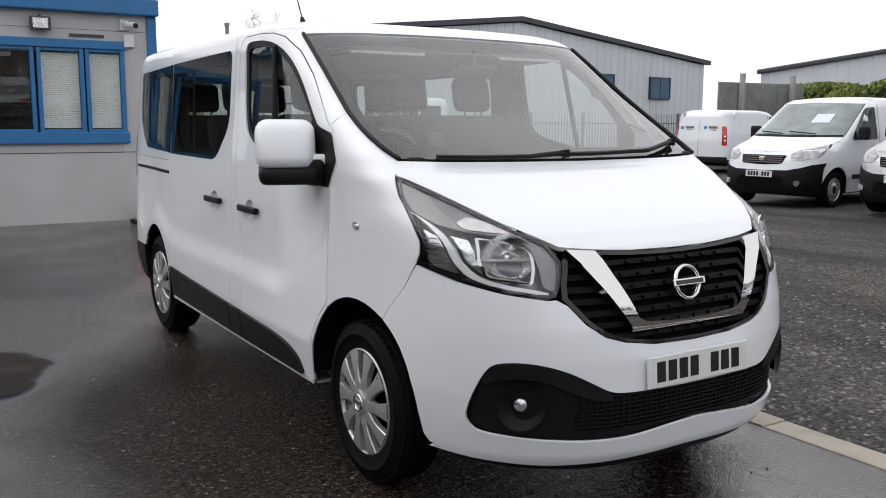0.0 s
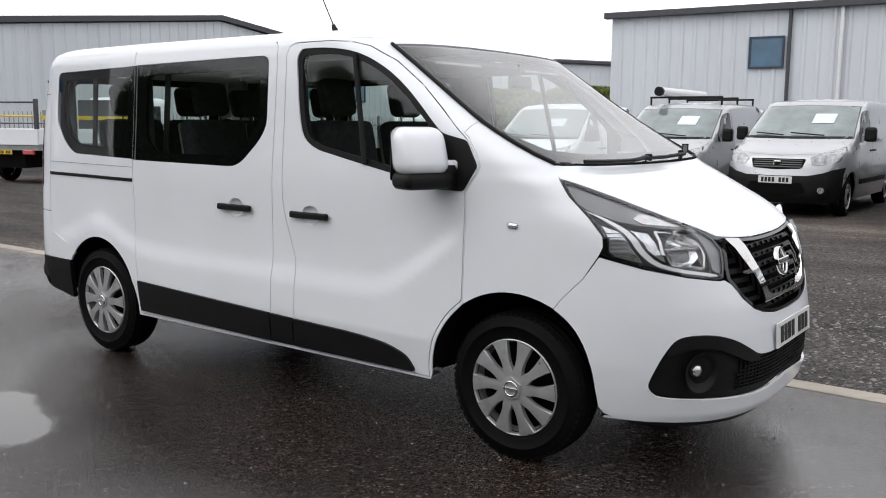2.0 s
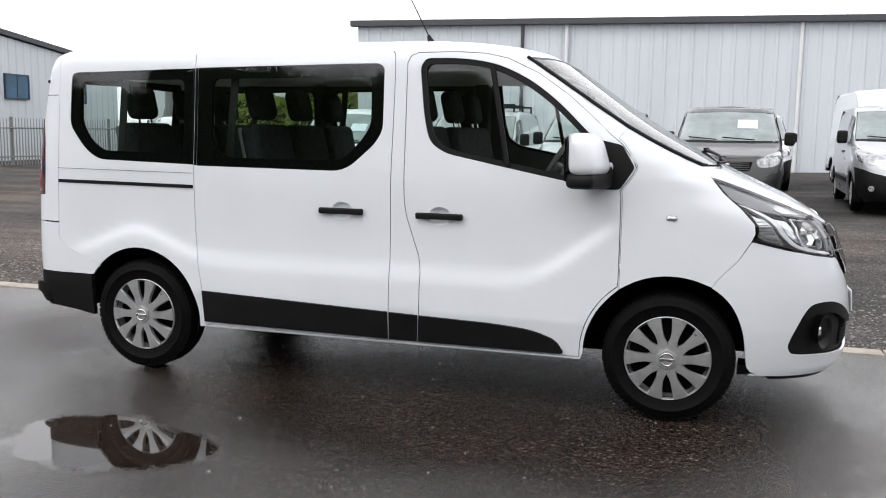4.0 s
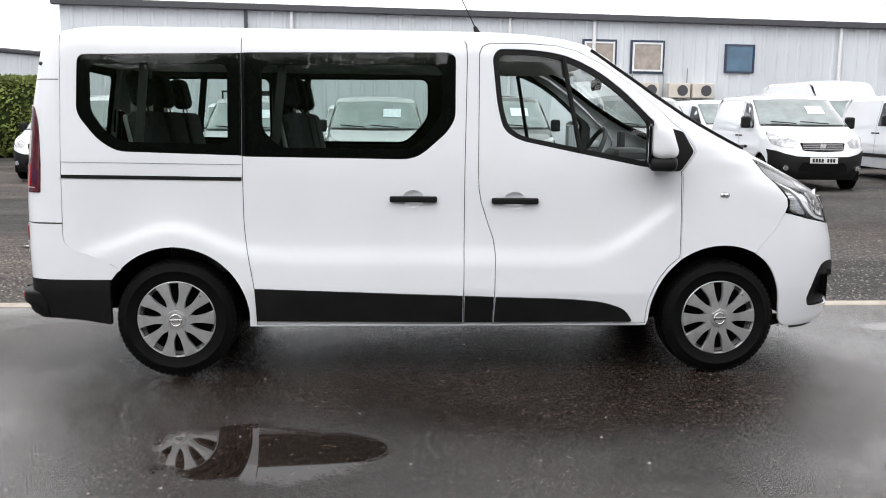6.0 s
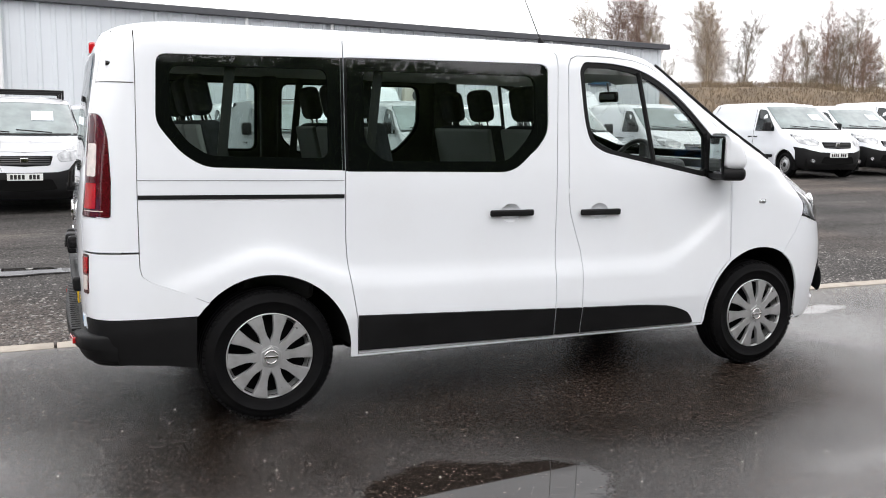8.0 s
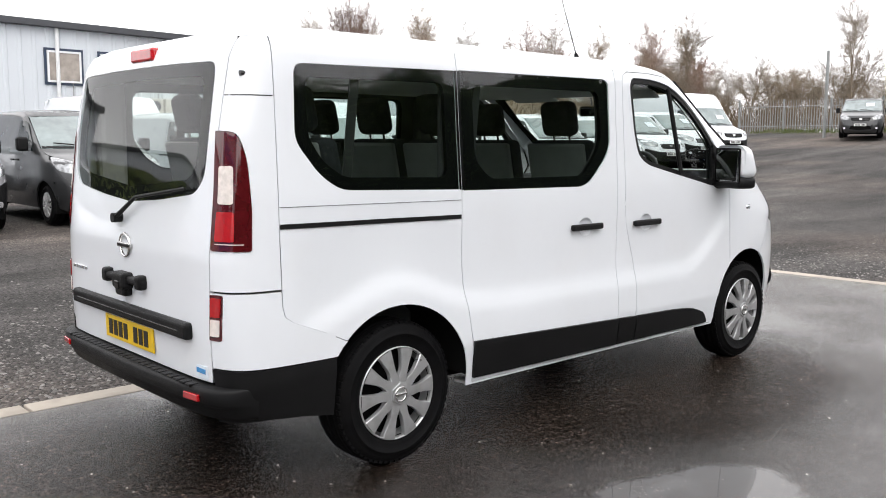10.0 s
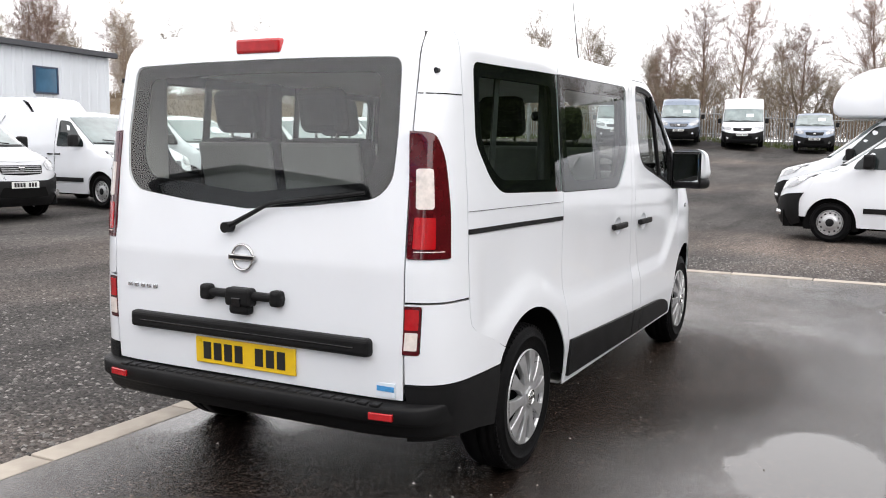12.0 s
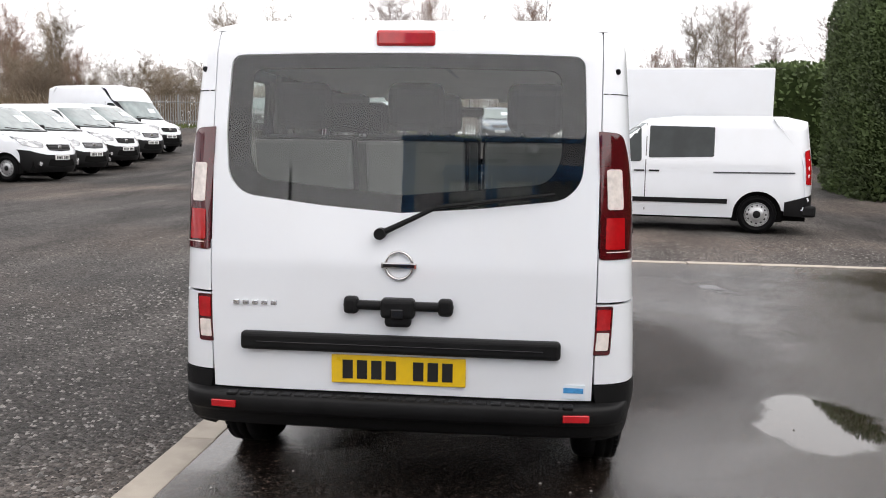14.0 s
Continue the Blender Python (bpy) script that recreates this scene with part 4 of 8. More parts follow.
def wheel(name, parent, x, y, r=WR, cover=0.215, width=0.205, side=-1, spokes=True):
    """Tyre with tread blocks, rim, cover with spokes and a hub badge."""
    tyre_profile = [(cover - 0.012, 0.02), (cover + 0.004, 0.004), (cover + 0.02, -0.004), (r - 0.064, -0.005), (r - 0.062, -0.009), (r - 0.056, -0.009), (r - 0.054, -0.005), (r - 0.038, -0.001), (r - 0.018, 0.008), (r - 0.004, 0.028), (r, 0.045), (r - 0.006, 0.055), (r - 0.006, 0.06), (r, 0.065), (r, 0.098), (r - 0.007, 0.1), (r - 0.007, 0.106), (r, 0.108), (r, width - 0.05), (r - 0.006, width - 0.03), (r - 0.03, width - 0.004), (cover, width)]
    hub = new(name)
    hub.parent = parent
    hub.matrix_world = pose(x, y, r, 0, 0, 0 if side < 0 else 180)
    tyre = link("tyre", *lathe(tyre_profile, 64), rubber, hub, "black road tyre")
    bm = bmesh.new()
    for i in range(64):
        a = 2 * math.pi * i / 64
        m = Matrix.Rotation(-a, 4, "Y") @ Matrix.Translation((r - 0.006, 0.03, 0))
        block((-0.006, -0.014, -0.0125), (0.0008, 0.016, 0.0125), bm=bm, turn=m)
        block((-0.016, -0.0055, -0.010), (-0.001, 0.004, 0.010), bm=bm, turn=m @ Matrix.Translation((0, -0.016, 0)))
    part("tread", bm, rubber, tyre)
    link("rim", *lathe([(cover + 0.002, 0.004), (cover - 0.001, -0.003), (cover - 0.004, -0.002), (cover - 0.007, 0.010), (cover - 0.014, 0.034), (cover - 0.03, 0.11)], 64), silver, hub)
    # near-black disc behind the spokes, the shade of the gaps in its colour
    link("brake_disc", *lathe([(cover - 0.02, 0.06), (0.12, 0.055), (0.02, 0.055), (0.001, 0.055)], 40), shade_void, hub)
    if spokes:
        k = cover / 0.215
        for i in range(10):
            v, f = spoke(i)
            link("spoke", [(p[0] * k, p[1], p[2] * k) for p in v], f, silver, hub, smooth=False)
        link("hub_plate", *lathe([(0.075, 0.002), (0.062, -0.012), (0.05, -0.015), (0.04, -0.015), (0.034, -0.012), (0.001, -0.012)], 40), silver, hub)
        nut = [(0.050 if i % 2 else 0.044) for i in range(12)]
        turn = [2 * math.pi * i / 12 for i in range(12)]
        face = [(q * math.cos(a), -0.022, q * math.sin(a)) for q, a in zip(nut, turn)] + [(q * 1.06 * math.cos(a), -0.008, q * 1.06 * math.sin(a)) for q, a in zip(nut, turn)]
        link("hub_nut", face, [tuple(range(12))] + [(i, (i + 1) % 12, (i + 1) % 12 + 12, i + 12) for i in range(12)], silver, hub, smooth=False)
        link("hub_ring", *lathe([(0.036, -0.020), (0.035, -0.027), (0.029, -0.027), (0.028, -0.020)], 32), chrome, hub)
        part("hub_bar", block((-0.036, -0.028, -0.006), (0.036, -0.020, 0.006), 0.002), chrome, hub)
    else:
        link("hub_plate", *lathe([(cover - 0.02, 0.01), (cover - 0.035, 0.008), (0.115, 0.02), (0.1, 0.0), (0.085, -0.006), (0.06, -0.006)], 40), silver, hub, "pale steel wheel")
        link("hub_cap", *lathe([(0.065, -0.006), (0.055, -0.014), (0.001, -0.016)], 32), black_plastic, hub)
        for i in range(12):
            a = 2 * math.pi * i / 12
            part("slot", block((-0.012, 0.006, -0.016), (0.012, 0.012, 0.016), 0.004, turn=Matrix.Rotation(a, 4, "Y") @ Matrix.Translation((cover - 0.052, 0, 0))), shade_void, hub)
    return hub


def number_plate(name, parent, m, face, width=0.52, height=0.111, marks=7):
    """A plate with plain bars in place of its characters. Built in the xz plane, facing -y."""
    ob = part(name, block((-width / 2, -0.004, -height / 2), (width / 2, 0.004, height / 2), 0.003), face, parent)
    ob.matrix_basis = m
    pitch = width * 0.86 / 8
    for i in range(marks):
        x = -width * 0.43 + pitch * (i + 0.5 + (0.9 if i > 3 else 0))
        bar = part("bar", block((x - pitch * 0.36, -0.0065, -height * 0.33), (x + pitch * 0.36, -0.003, height * 0.33)), ink, ob)
    return ob


def door_handle(parent, x0, x1, z, mirror):
    """A pull handle: scooped cup, bar with its two feet and lock."""
    s = 1 if mirror else -1
    y = s * float(abs(minibus_shell.side(np.array([(x0 + x1) / 2]), np.array([z]))[1, 0]))
    cup = link("handle_cup", *lathe([(0.0, 0.020), (0.02, 0.020), (0.040, 0.015), (0.052, 0.006), (0.058, 0.0)], 32), white_paint, parent)
    cup.matrix_basis = pose((x0 + x1) / 2, y + s * 0.0012, z, 0, 0, 0 if s < 0 else 180) @ Matrix.Diagonal((1.1, 1, 0.9, 1))
    bm = block((x0, -0.028, z - 0.017), (x1, -0.006, z + 0.017), 0.009, segments=3)
    block((x0 + 0.01, -0.012, z - 0.012), (x0 + 0.05, 0.01, z + 0.012), 0.004, bm)
    block((x1 - 0.05, -0.012, z - 0.012), (x1 - 0.01, 0.01, z + 0.012), 0.004, bm)
    bmesh.ops.transform(bm, matrix=Matrix.Translation((0, y, 0)) if s < 0 else Matrix.Translation((0, y, 0)) @ Matrix.Diagonal((1, -1, 1, 1)), verts=bm.verts)
    part("door_handle", bm, black_plastic, parent, "black door handle", smooth=False)


def eased(pts, rounds=2):
    """A closed outline with its corners cut soft."""
    for _ in range(rounds):
        out = []
        for i, (u, v) in enumerate(pts):
            a, b = pts[(i + 1) % len(pts)]
            out += [(u * 0.75 + a * 0.25, v * 0.75 + b * 0.25), (u * 0.25 + a * 0.75, v * 0.25 + b * 0.75)]
        pts = out
    return pts


def nose_arch(a):
    """The front arch by angle: it closes in on the tyre towards the bumper."""
    return 0.425 - 0.048 * float(smooth((60 - a) / 55))


def minibus():
    sh = minibus_shell
    van = thing("minibus", "white nine-seat minibus with tinted side glass, parked on wet tarmac", "minibus")
    G = 0.0021
    bow_x = lambda u, z: (float(sh.bow(np.array([u]), np.array([z]))[0, 0]), z)
    # shared lines of the skin, as (length, height) seen from the side
    screen_edge = [(1.666, 1.308), (1.58, 1.346), (1.49, 1.39), (1.40, 1.437), (1.306, 1.49), (1.17, 1.578), (1.03, 1.672), (0.88, 1.773), (0.765, 1.848)]
    lamp_rear = [(0.542, 1.248), (0.566, 1.180), (0.574, 1.10), (0.580, 1.03), (0.588, 0.985), (0.600, 0.948)]
    wing_seam = [(0.600, 0.945), (0.633, 0.848), (0.670, 0.765), (0.688, 0.712)]
    front_arch = [(AX + nose_arch(a) * math.cos(radians(a)), WR + nose_arch(a) * math.sin(radians(a))) for a in np.linspace(180, 0, 41)]
    rear_arch = [p for p in arc(-AX, WR, 0.412, 180, 0, 36)]
    door_front = [(1.292, 0.712), (1.291, 0.95), (1.288, 1.144), (1.283, 1.176), (1.345, 1.262), (1.358, 1.292), (1.345, 1.325), (1.285, 1.408), (1.225, 1.456)]
    door_arch = arc(AX, WR, 0.443, 126, 183, 14)
    front_door = [(0.132, 1.18), (0.133, 1.82), (0.15, 1.858), (0.19, 1.876), (0.40, 1.878), (0.56, 1.868), (0.68, 1.842), (0.84, 1.766), (1.0, 1.655), (1.13, 1.545)] + door_front[::-1] + door_arch + [(1.08, 0.309), (0.222, 0.309), (0.232, 0.47), (0.234, 0.70), (0.222, 0.79), (0.19, 0.88), (0.15, 1.0), (0.136, 1.08)]
    front_window = rounded([(0.205, 1.80, 0.06), (0.235, 1.846, 0.06), (0.42, 1.846, 0.1), (0.62, 1.818, 0.1), (0.80, 1.735, 0.1), (0.95, 1.625, 0.1), (1.10, 1.478, 0.02), (1.17, 1.415, 0.01), (1.17, 1.215, 0.03), (1.09, 1.200, 0.05), (0.62, 1.292, 0.1), (0.36, 1.345, 0.08), (0.27, 1.40, 0.06), (0.235, 1.53, 0.1)])
    front_clear = rounded([(0.238, 1.79, 0.05), (0.26, 1.815, 0.04), (0.42, 1.818, 0.1), (0.61, 1.79, 0.1), (0.78, 1.712, 0.1), (0.92, 1.61, 0.1), (1.06, 1.475, 0.02), (1.085, 1.44, 0.02), (1.085, 1.232, 0.03), (0.62, 1.322, 0.1), (0.38, 1.368, 0.06), (0.30, 1.415, 0.06), (0.265, 1.53, 0.1)])
    mirror_patch = rounded([(1.09, 1.47, 0.01), (1.16, 1.432, 0.02), (1.285, 1.404, 0.02), (1.352, 1.292, 0.02), (1.278, 1.18, 0.02), (1.14, 1.182, 0.02), (1.085, 1.205, 0.01)])
    slide_door = rounded([(-1.166, 1.23), (-1.166, 1.889, 0.012), (0.058, 1.889, 0.03), (0.066, 1.80, 0.03), (0.056, 1.18), (0.057, 0.309), (-1.098, 0.309), (-1.108, 0.50), (-1.135, 0.66), (-1.156, 0.78, 0.1), (-1.164, 0.90)])
    slide_window = rounded([(-1.152, 1.806), (-0.035, 1.822, 0.045), (0.002, 1.80, 0.03), (0.002, 1.46, 0.06), (-0.045, 1.385, 0.08), (-0.215, 1.236, 0.08), (-1.152, 1.244)])
    slide_clear = rounded([(-1.06, 1.745, 0.05), (-0.075, 1.755, 0.06), (-0.07, 1.49, 0.05), (-0.13, 1.40, 0.05), (-0.24, 1.295, 0.05), (-0.96, 1.295, 0.05), (-1.06, 1.39, 0.05)])
    rear_window = rounded([(-2.052, 1.79, 0.05), (-1.176, 1.806), (-1.176, 1.246), (-1.845, 1.262, 0.05), (-1.95, 1.325, 0.06), (-2.064, 1.47, 0.05)])
    rear_clear = rounded([(-1.99, 1.735, 0.05), (-1.245, 1.745, 0.05), (-1.245, 1.31, 0.05), (-1.82, 1.32, 0.04), (-1.92, 1.385, 0.04), (-1.99, 1.49, 0.04)])
    seam_rear = [(-2.14, 1.889), (-2.14, 1.66), (-2.148, 1.16), (-2.147, 0.80), (-2.138, 0.762), (-2.10, 0.733), (-1.955, 0.676), (-1.857, 0.63)]
    body_side = seam_rear + [p for p in rear_arch if p[0] > -1.85 and p[1] > 0.334] + [(-1.139, 0.298), (1.112, 0.298)] + [p for p in front_arch if p[1] > 0.3 and p[0] < 1.29] + [(1.2965, 0.678), (1.297, 0.712), (1.296, 1.146), (1.29, 1.174), (1.352, 1.26), (1.365, 1.292), (1.352, 1.33), (1.292, 1.414), (1.262, 1.44), (1.285, 1.468)] + screen_edge[4:] + [(0.70, 1.889)]
    wing = [(1.297, 0.712), (1.296, 1.146), (1.29, 1.174), (1.352, 1.26), (1.365, 1.292), (1.352, 1.33), (1.292, 1.414), (1.262, 1.44), (1.285, 1.468)][:] + screen_edge[:5][::-1] + [bow_x(*p) for p in lamp_rear + wing_seam[1:]] + [p for p in front_arch[::-1] if 1.31 < p[0] < 1.735 and p[1] > 0.5] + [(1.2975, 0.678)]
    cup_hole = lambda cx, cz: [(cx + 0.0605 * math.cos(a * math.pi / 12), cz + 0.0495 * math.sin(a * math.pi / 12)) for a in range(24)]
    sill_line = lambda x: 0.516 - 0.036 * (x + 1.1)
    for mirror in (False, True):
        far = dict(mirror=mirror)
        frame_side = panel("body_side", body_side, sh.side, white_paint, van, holes=[shrink(front_door, -G), shrink(slide_door, -G), shrink(rear_window, 0.004)], step=0.035, rim=0.006, **far)
        panel("front_wing", shrink(wing, G), sh.side, white_paint, van, step=0.04, rim=0.006, **far)
        fd = panel("front_door", shrink(front_door, G), sh.side, white_paint, van, holes=[front_window, cup_hole(0.338, 1.010)], step=0.03, rim=0.02, **far)
        panel("window_frame", front_window, sh.side, black_plastic, fd, holes=[front_clear], step=0.03, rim=0.02, lift=-0.008, **far)
        panel("window_glass", shrink(front_clear, -0.006), sh.side, cab_glass, fd, step=0.1, rim=0, lift=-0.014, **far)
        panel("mirror_mount", mirror_patch, sh.side, black_plastic, fd, step=0.04, rim=0.02, lift=0.004, **far)
        part("window_divider", rod((0.60, (1 if mirror else -1) * 0.873, 1.80), (0.70, (1 if mirror else -1) * 0.925, 1.29), 0.014, n=8), black_plastic, fd)
        sd = panel("sliding_door", shrink(slide_door, G), sh.side, white_paint, van, holes=[slide_window, cup_hole(-0.230, 1.017)], step=0.035, rim=0.02, **far)
        for parent, big, clear in ((sd, slide_window, [slide_clear]), (frame_side, rear_window, [rear_clear])):
            panel("window_glass", shrink(big, 0.002), sh.side, privacy_glass, parent, step=0.06, rim=0, lift=-0.002, label="tinted privacy glass", **far)
            panel("window_border", shrink(big, -0.004), sh.side, glass_band, parent, holes=clear, step=0.05, rim=0.02, lift=-0.010, **far)
        # dark glass edges meeting over the pillar
        panel("window_edge", [(-1.1636, 1.2475), (-1.149, 1.2475), (-1.149, 1.803), (-1.1636, 1.803)], sh.side, gloss_black, sd, step=0.05, rim=0.004, lift=0.0022, **far)
        panel("window_edge", [(-1.180, 1.2495), (-1.1686, 1.2495), (-1.1686, 1.803), (-1.180, 1.803)], sh.side, gloss_black, frame_side, step=0.05, rim=0.004, lift=0.0022, **far)
        s = 1 if mirror else -1
        # door rail slot and the line over it
        panel("door_rail", [(-2.147, 1.118), (-1.172, 1.112), (-1.172, 1.132), (-2.147, 1.138)], sh.side, black_plastic, van, step=0.1, rim=0.004, lift=0.0035, **far)
        panel("trim_line", [(-2.147, 1.205), (-1.172, 1.199), (-1.172, 1.2015), (-2.147, 1.2075)], sh.side, lamp_grey, van, step=0.1, rim=0, lift=0.0025, **far)
        # dark lower mouldings, one on each door and one between
        panel("side_moulding", rounded([(-1.10, 0.332), (0.05, 0.322), (0.05, sill_line(0.05)), (-1.105, sill_line(-1.1))]), sh.side, black_plastic, sd, step=0.06, rim=0.016, lift=0.014, **far)
        panel("side_moulding", [(0.062, 0.322), (0.218, 0.322), (0.226, sill_line(0.226)), (0.062, sill_line(0.062))], sh.side, black_plastic, frame_side, step=0.06, rim=0.016, lift=0.014, **far)
        panel("side_moulding", rounded([(0.23, 0.322), (1.03, 0.322, 0.02), (0.985, 0.392, 0.08), (0.86, 0.436, 0.1), (0.66, 0.455, 0.1), (0.238, sill_line(0.238))]), sh.side, black_plastic, fd, step=0.06, rim=0.016, lift=0.014, **far)
        door_handle(fd, 0.206, 0.470, 1.010, mirror)
        door_handle(sd, -0.362, -0.098, 1.017, mirror)
        y = float(sh.side(np.array([1.538]), np.array([1.046]))[1, 0])
        rep = part("side_repeater", block((1.512, -abs(y) - 0.008, 1.032), (1.568, -abs(y) + 0.01, 1.062), 0.0135, segments=4), lamp_silver, van, "pale clear side repeater")
        if mirror:
            rep.scale = (1, -1, 1)
        # mirrors
        mm = thing("door_mirror", "", "")
        mm.parent = fd
        cap = block((1.075, -1.185, 1.250), (1.222, -0.935, 1.462), 0.056, segments=4)
        for v in cap.verts:
            if v.co.x > 1.13:
                v.co.x -= 0.05 * max(0, (v.co.z - 1.30) / 0.155)
                v.co.x += 0.02 * max(0, (-v.co.y - 1.0))
        block((1.08, -0.99, 1.262), (1.20, -0.875, 1.318), 0.018, cap, segments=3)
        cap_ob = part("mirror_cap", cap, white_paint, mm, smooth=True)
        part("mirror_foot", block((1.068, -1.172, 1.190), (1.218, -0.92, 1.268), 0.03, segments=3), black_plastic, mm, smooth=True)
        part("mirror_arm", block((1.085, -0.99, 1.185), (1.205, -0.89, 1.31), 0.03, segments=3), black_plastic, mm, smooth=True)
        part("mirror_rim", block((1.064, -1.17, 1.225), (1.08, -0.95, 1.445), 0.012, segments=2), gloss_black, mm)
        part("mirror_glass", block((1.061, -1.158, 1.238), (1.066, -0.962, 1.433), 0.002), mirror_glass, mm)
        mm.matrix_basis = (Matrix.Scale(-1, 4, (0, 1, 0)) if mirror else Matrix()) @ Matrix.Translation((1.152, -0.938, 0)) @ Matrix.Rotation(radians(-19), 4, "Z") @ Matrix.Translation((-1.12, 0.95, 0))
        # inside lining of the wall
        lining = [(-2.12, 0.79), (1.14, 0.79), (1.18, 1.2), (1.15, 1.45), (0.72, 1.80), (0.6, 1.86), (-2.1, 1.86)]
        hole = lambda p: shrink(p, -0.012)
        panel("wall_lining", lining, sh.side, dark_trim_cloth, van, holes=[hole(front_clear), hole(slide_clear), hole(rear_clear)], step=0.09, rim=0, lift=-0.055, **far)
        # headlamp
        lamp_edge = lamp_rear + [(0.53, 0.908), (0.45, 0.876), (0.372, 0.856), (0.350, 0.866), (0.325, 1.018), (0.405, 1.098), (0.465, 1.180), (0.515, 1.232)]
        bow = dict(su=1.65, sv=1.25)
        lamp_edge = eased(lamp_edge, 1)
        lamp = panel("headlamp", shrink(lamp_edge, 0.003), sh.bow, lamp_glass, van, step=0.03, rim=0, lift=-0.002, label="clear headlamp with bright strip", **bow, **far)
        panel("housing", shrink(lamp_edge, -0.004), sh.bow, lamp_grey, lamp, step=0.03, rim=0, lift=-0.075, **bow, **far)
        panel("lamp_surround", shrink(lamp_edge, -0.001), sh.bow, gloss_black, lamp, holes=[shrink(lamp_edge, 0.006)], step=0.02, rim=0.05, lift=-0.004, **bow, **far)
        strip = [(0.574, 1.146), (0.552, 1.108), (0.537, 1.06), (0.534, 0.975), (0.511, 0.918), (0.468, 0.894), (0.368, 0.868), (0.368, 0.881), (0.465, 0.907), (0.502, 0.930), (0.521, 0.982), (0.523, 1.064), (0.536, 1.098), (0.560, 1.130)]
        panel("light_strip", eased(strip, 1), sh.bow, drl_white, lamp, step=0.02, rim=0.02, lift=-0.012, **bow, **far)
        panel("strip_bezel", [(0.514, 1.07), (0.511, 0.985), (0.494, 0.940), (0.464, 0.915), (0.40, 0.900), (0.402, 0.912), (0.46, 0.928), (0.48, 0.950), (0.490, 0.99), (0.484, 1.06)], sh.bow, lamp_silver, lamp, step=0.02, rim=0.01, lift=-0.03, **bow, **far)
        panel("upper_band", [(0.546, 1.240), (0.566, 1.17), (0.552, 1.125), (0.525, 1.098), (0.484, 1.082), (0.395, 1.066), (0.378, 1.028), (0.376, 0.90), (0.366, 0.888), (0.354, 0.880), (0.331, 1.010), (0.402, 1.088), (0.465, 1.168), (0.515, 1.222)], sh.bow, lamp_smoke, lamp, step=0.03, rim=0.01, lift=-0.014, **bow, **far)
        panel("indicator", rounded([(0.484, 1.106, 0.006), (0.452, 1.126, 0.006), (0.402, 1.098, 0.006), (0.392, 1.072, 0.006), (0.478, 1.086, 0.006)]), sh.bow, lamp_clear, lamp, step=0.02, rim=0.008, lift=-0.010, **bow, **far)
        panel("position_lens", rounded([(0.564, 1.078, 0.005), (0.544, 1.055, 0.005), (0.541, 0.985, 0.005), (0.528, 0.926, 0.005), (0.571, 0.944, 0.005), (0.583, 0.968, 0.005)]), sh.bow, lamp_silver, lamp, step=0.02, rim=0.01, lift=-0.022, **bow, **far)
        bowl_edge = rounded([(0.466, 1.066, 0.008), (0.422, 1.056, 0.01), (0.379, 1.026, 0.008), (0.386, 0.96, 0.02), (0.396, 0.906, 0.008), (0.478, 0.920, 0.012), (0.486, 0.984, 0.03)])
        panel("reflector_frame", shrink(bowl_edge, -0.003), sh.bow, chrome, lamp, holes=[shrink(bowl_edge, 0.003)], step=0.02, rim=0.03, lift=-0.022, **bow, **far)
        for uc, zc, r in ((0.430, 0.985, 0.092),):
            c = sh.bow(np.array([uc]), np.array([zc]))[:, 0]
            cx, cy = c[0] - 0.030, c[1] + 0.020
            bowl = link("reflector", *lathe([(r, 0.0), (r * 0.96, 0.006), (r * 0.85, 0.018), (r * 0.62, 0.036), (r * 0.3, 0.05), (0.016, 0.056), (0.014, 0.02), (0.001, 0.016)], 36), reflector_facet, lamp)
            bowl.matrix_basis = (pose(cx, cy, zc, 0, 0, 62) if not mirror else pose(cx, -cy, zc, 0, 0, 118)) @ Matrix.Diagonal((1, 1, 0.95, 1))
            shelf = part("reflector_shelf", block((-r * 0.9, -0.002, -0.012), (r * 0.9, 0.03, -0.004), 0.002), chrome, bowl)
        for i in range(7):
            z = 0.950 + i * 0.016
            panel("lens_rib", [(0.545, z), (0.579, z - 0.004), (0.579, z - 0.001), (0.545, z + 0.003)], sh.bow, lamp_grey, lamp, step=0.03, rim=0, lift=-0.018, **bow, **far)
        # tail corner with its lamps
        ys = lambda z, x: sh.stern_at(z, x=x)
        yt = lambda z: sh.stern_at(z, y=0.744)
        pillar = [(yt(z), z) for z in list(np.linspace(0.875, 1.75, 14)) + [1.79, 1.82, 1.84, 1.86, 1.884]] + [(ys(z, float(np.interp(z, [0.8, 1.16, 1.66], [-2.1500, -2.1505, -2.1425]))), z) for z in np.linspace(1.889, 0.875, 30)]
        low_corner = [(yt(z), z) for z in (0.562, 0.70, 0.80, 0.867)] + [(ys(0.867, -2.152), 0.867), (ys(0.80, -2.1495), 0.80)] + [(ys(z, float(np.interp(z, [0.652, 0.676, 0.733, 0.762, 0.80], [-1.9005, -1.957, -2.102, -2.1405, -2.1495]))), z) for z in np.linspace(0.79, 0.652, 24)] + [(1.0, 0.65), (1.0, 0.562)]
        big_lamp = rounded([(0.4605, 1.512, 0.0), (0.530, 1.506, 0.03), (0.566, 1.41, 0.05), (0.588, 1.20), (0.594, 1.036, 0.01), (0.4605, 1.036, 0.01)])
        small_lamp = rounded([(0.4535, 0.862, 0.004), (0.497, 0.862, 0.01), (0.487, 0.674, 0.01), (0.4455, 0.674, 0.004)])
        st = dict(su=1.35)
        pil = panel("rear_pillar", shrink(pillar, 0.001), sh.stern, white_paint, van, holes=[big_lamp], step=0.04, rim=0.02, **st, **far)
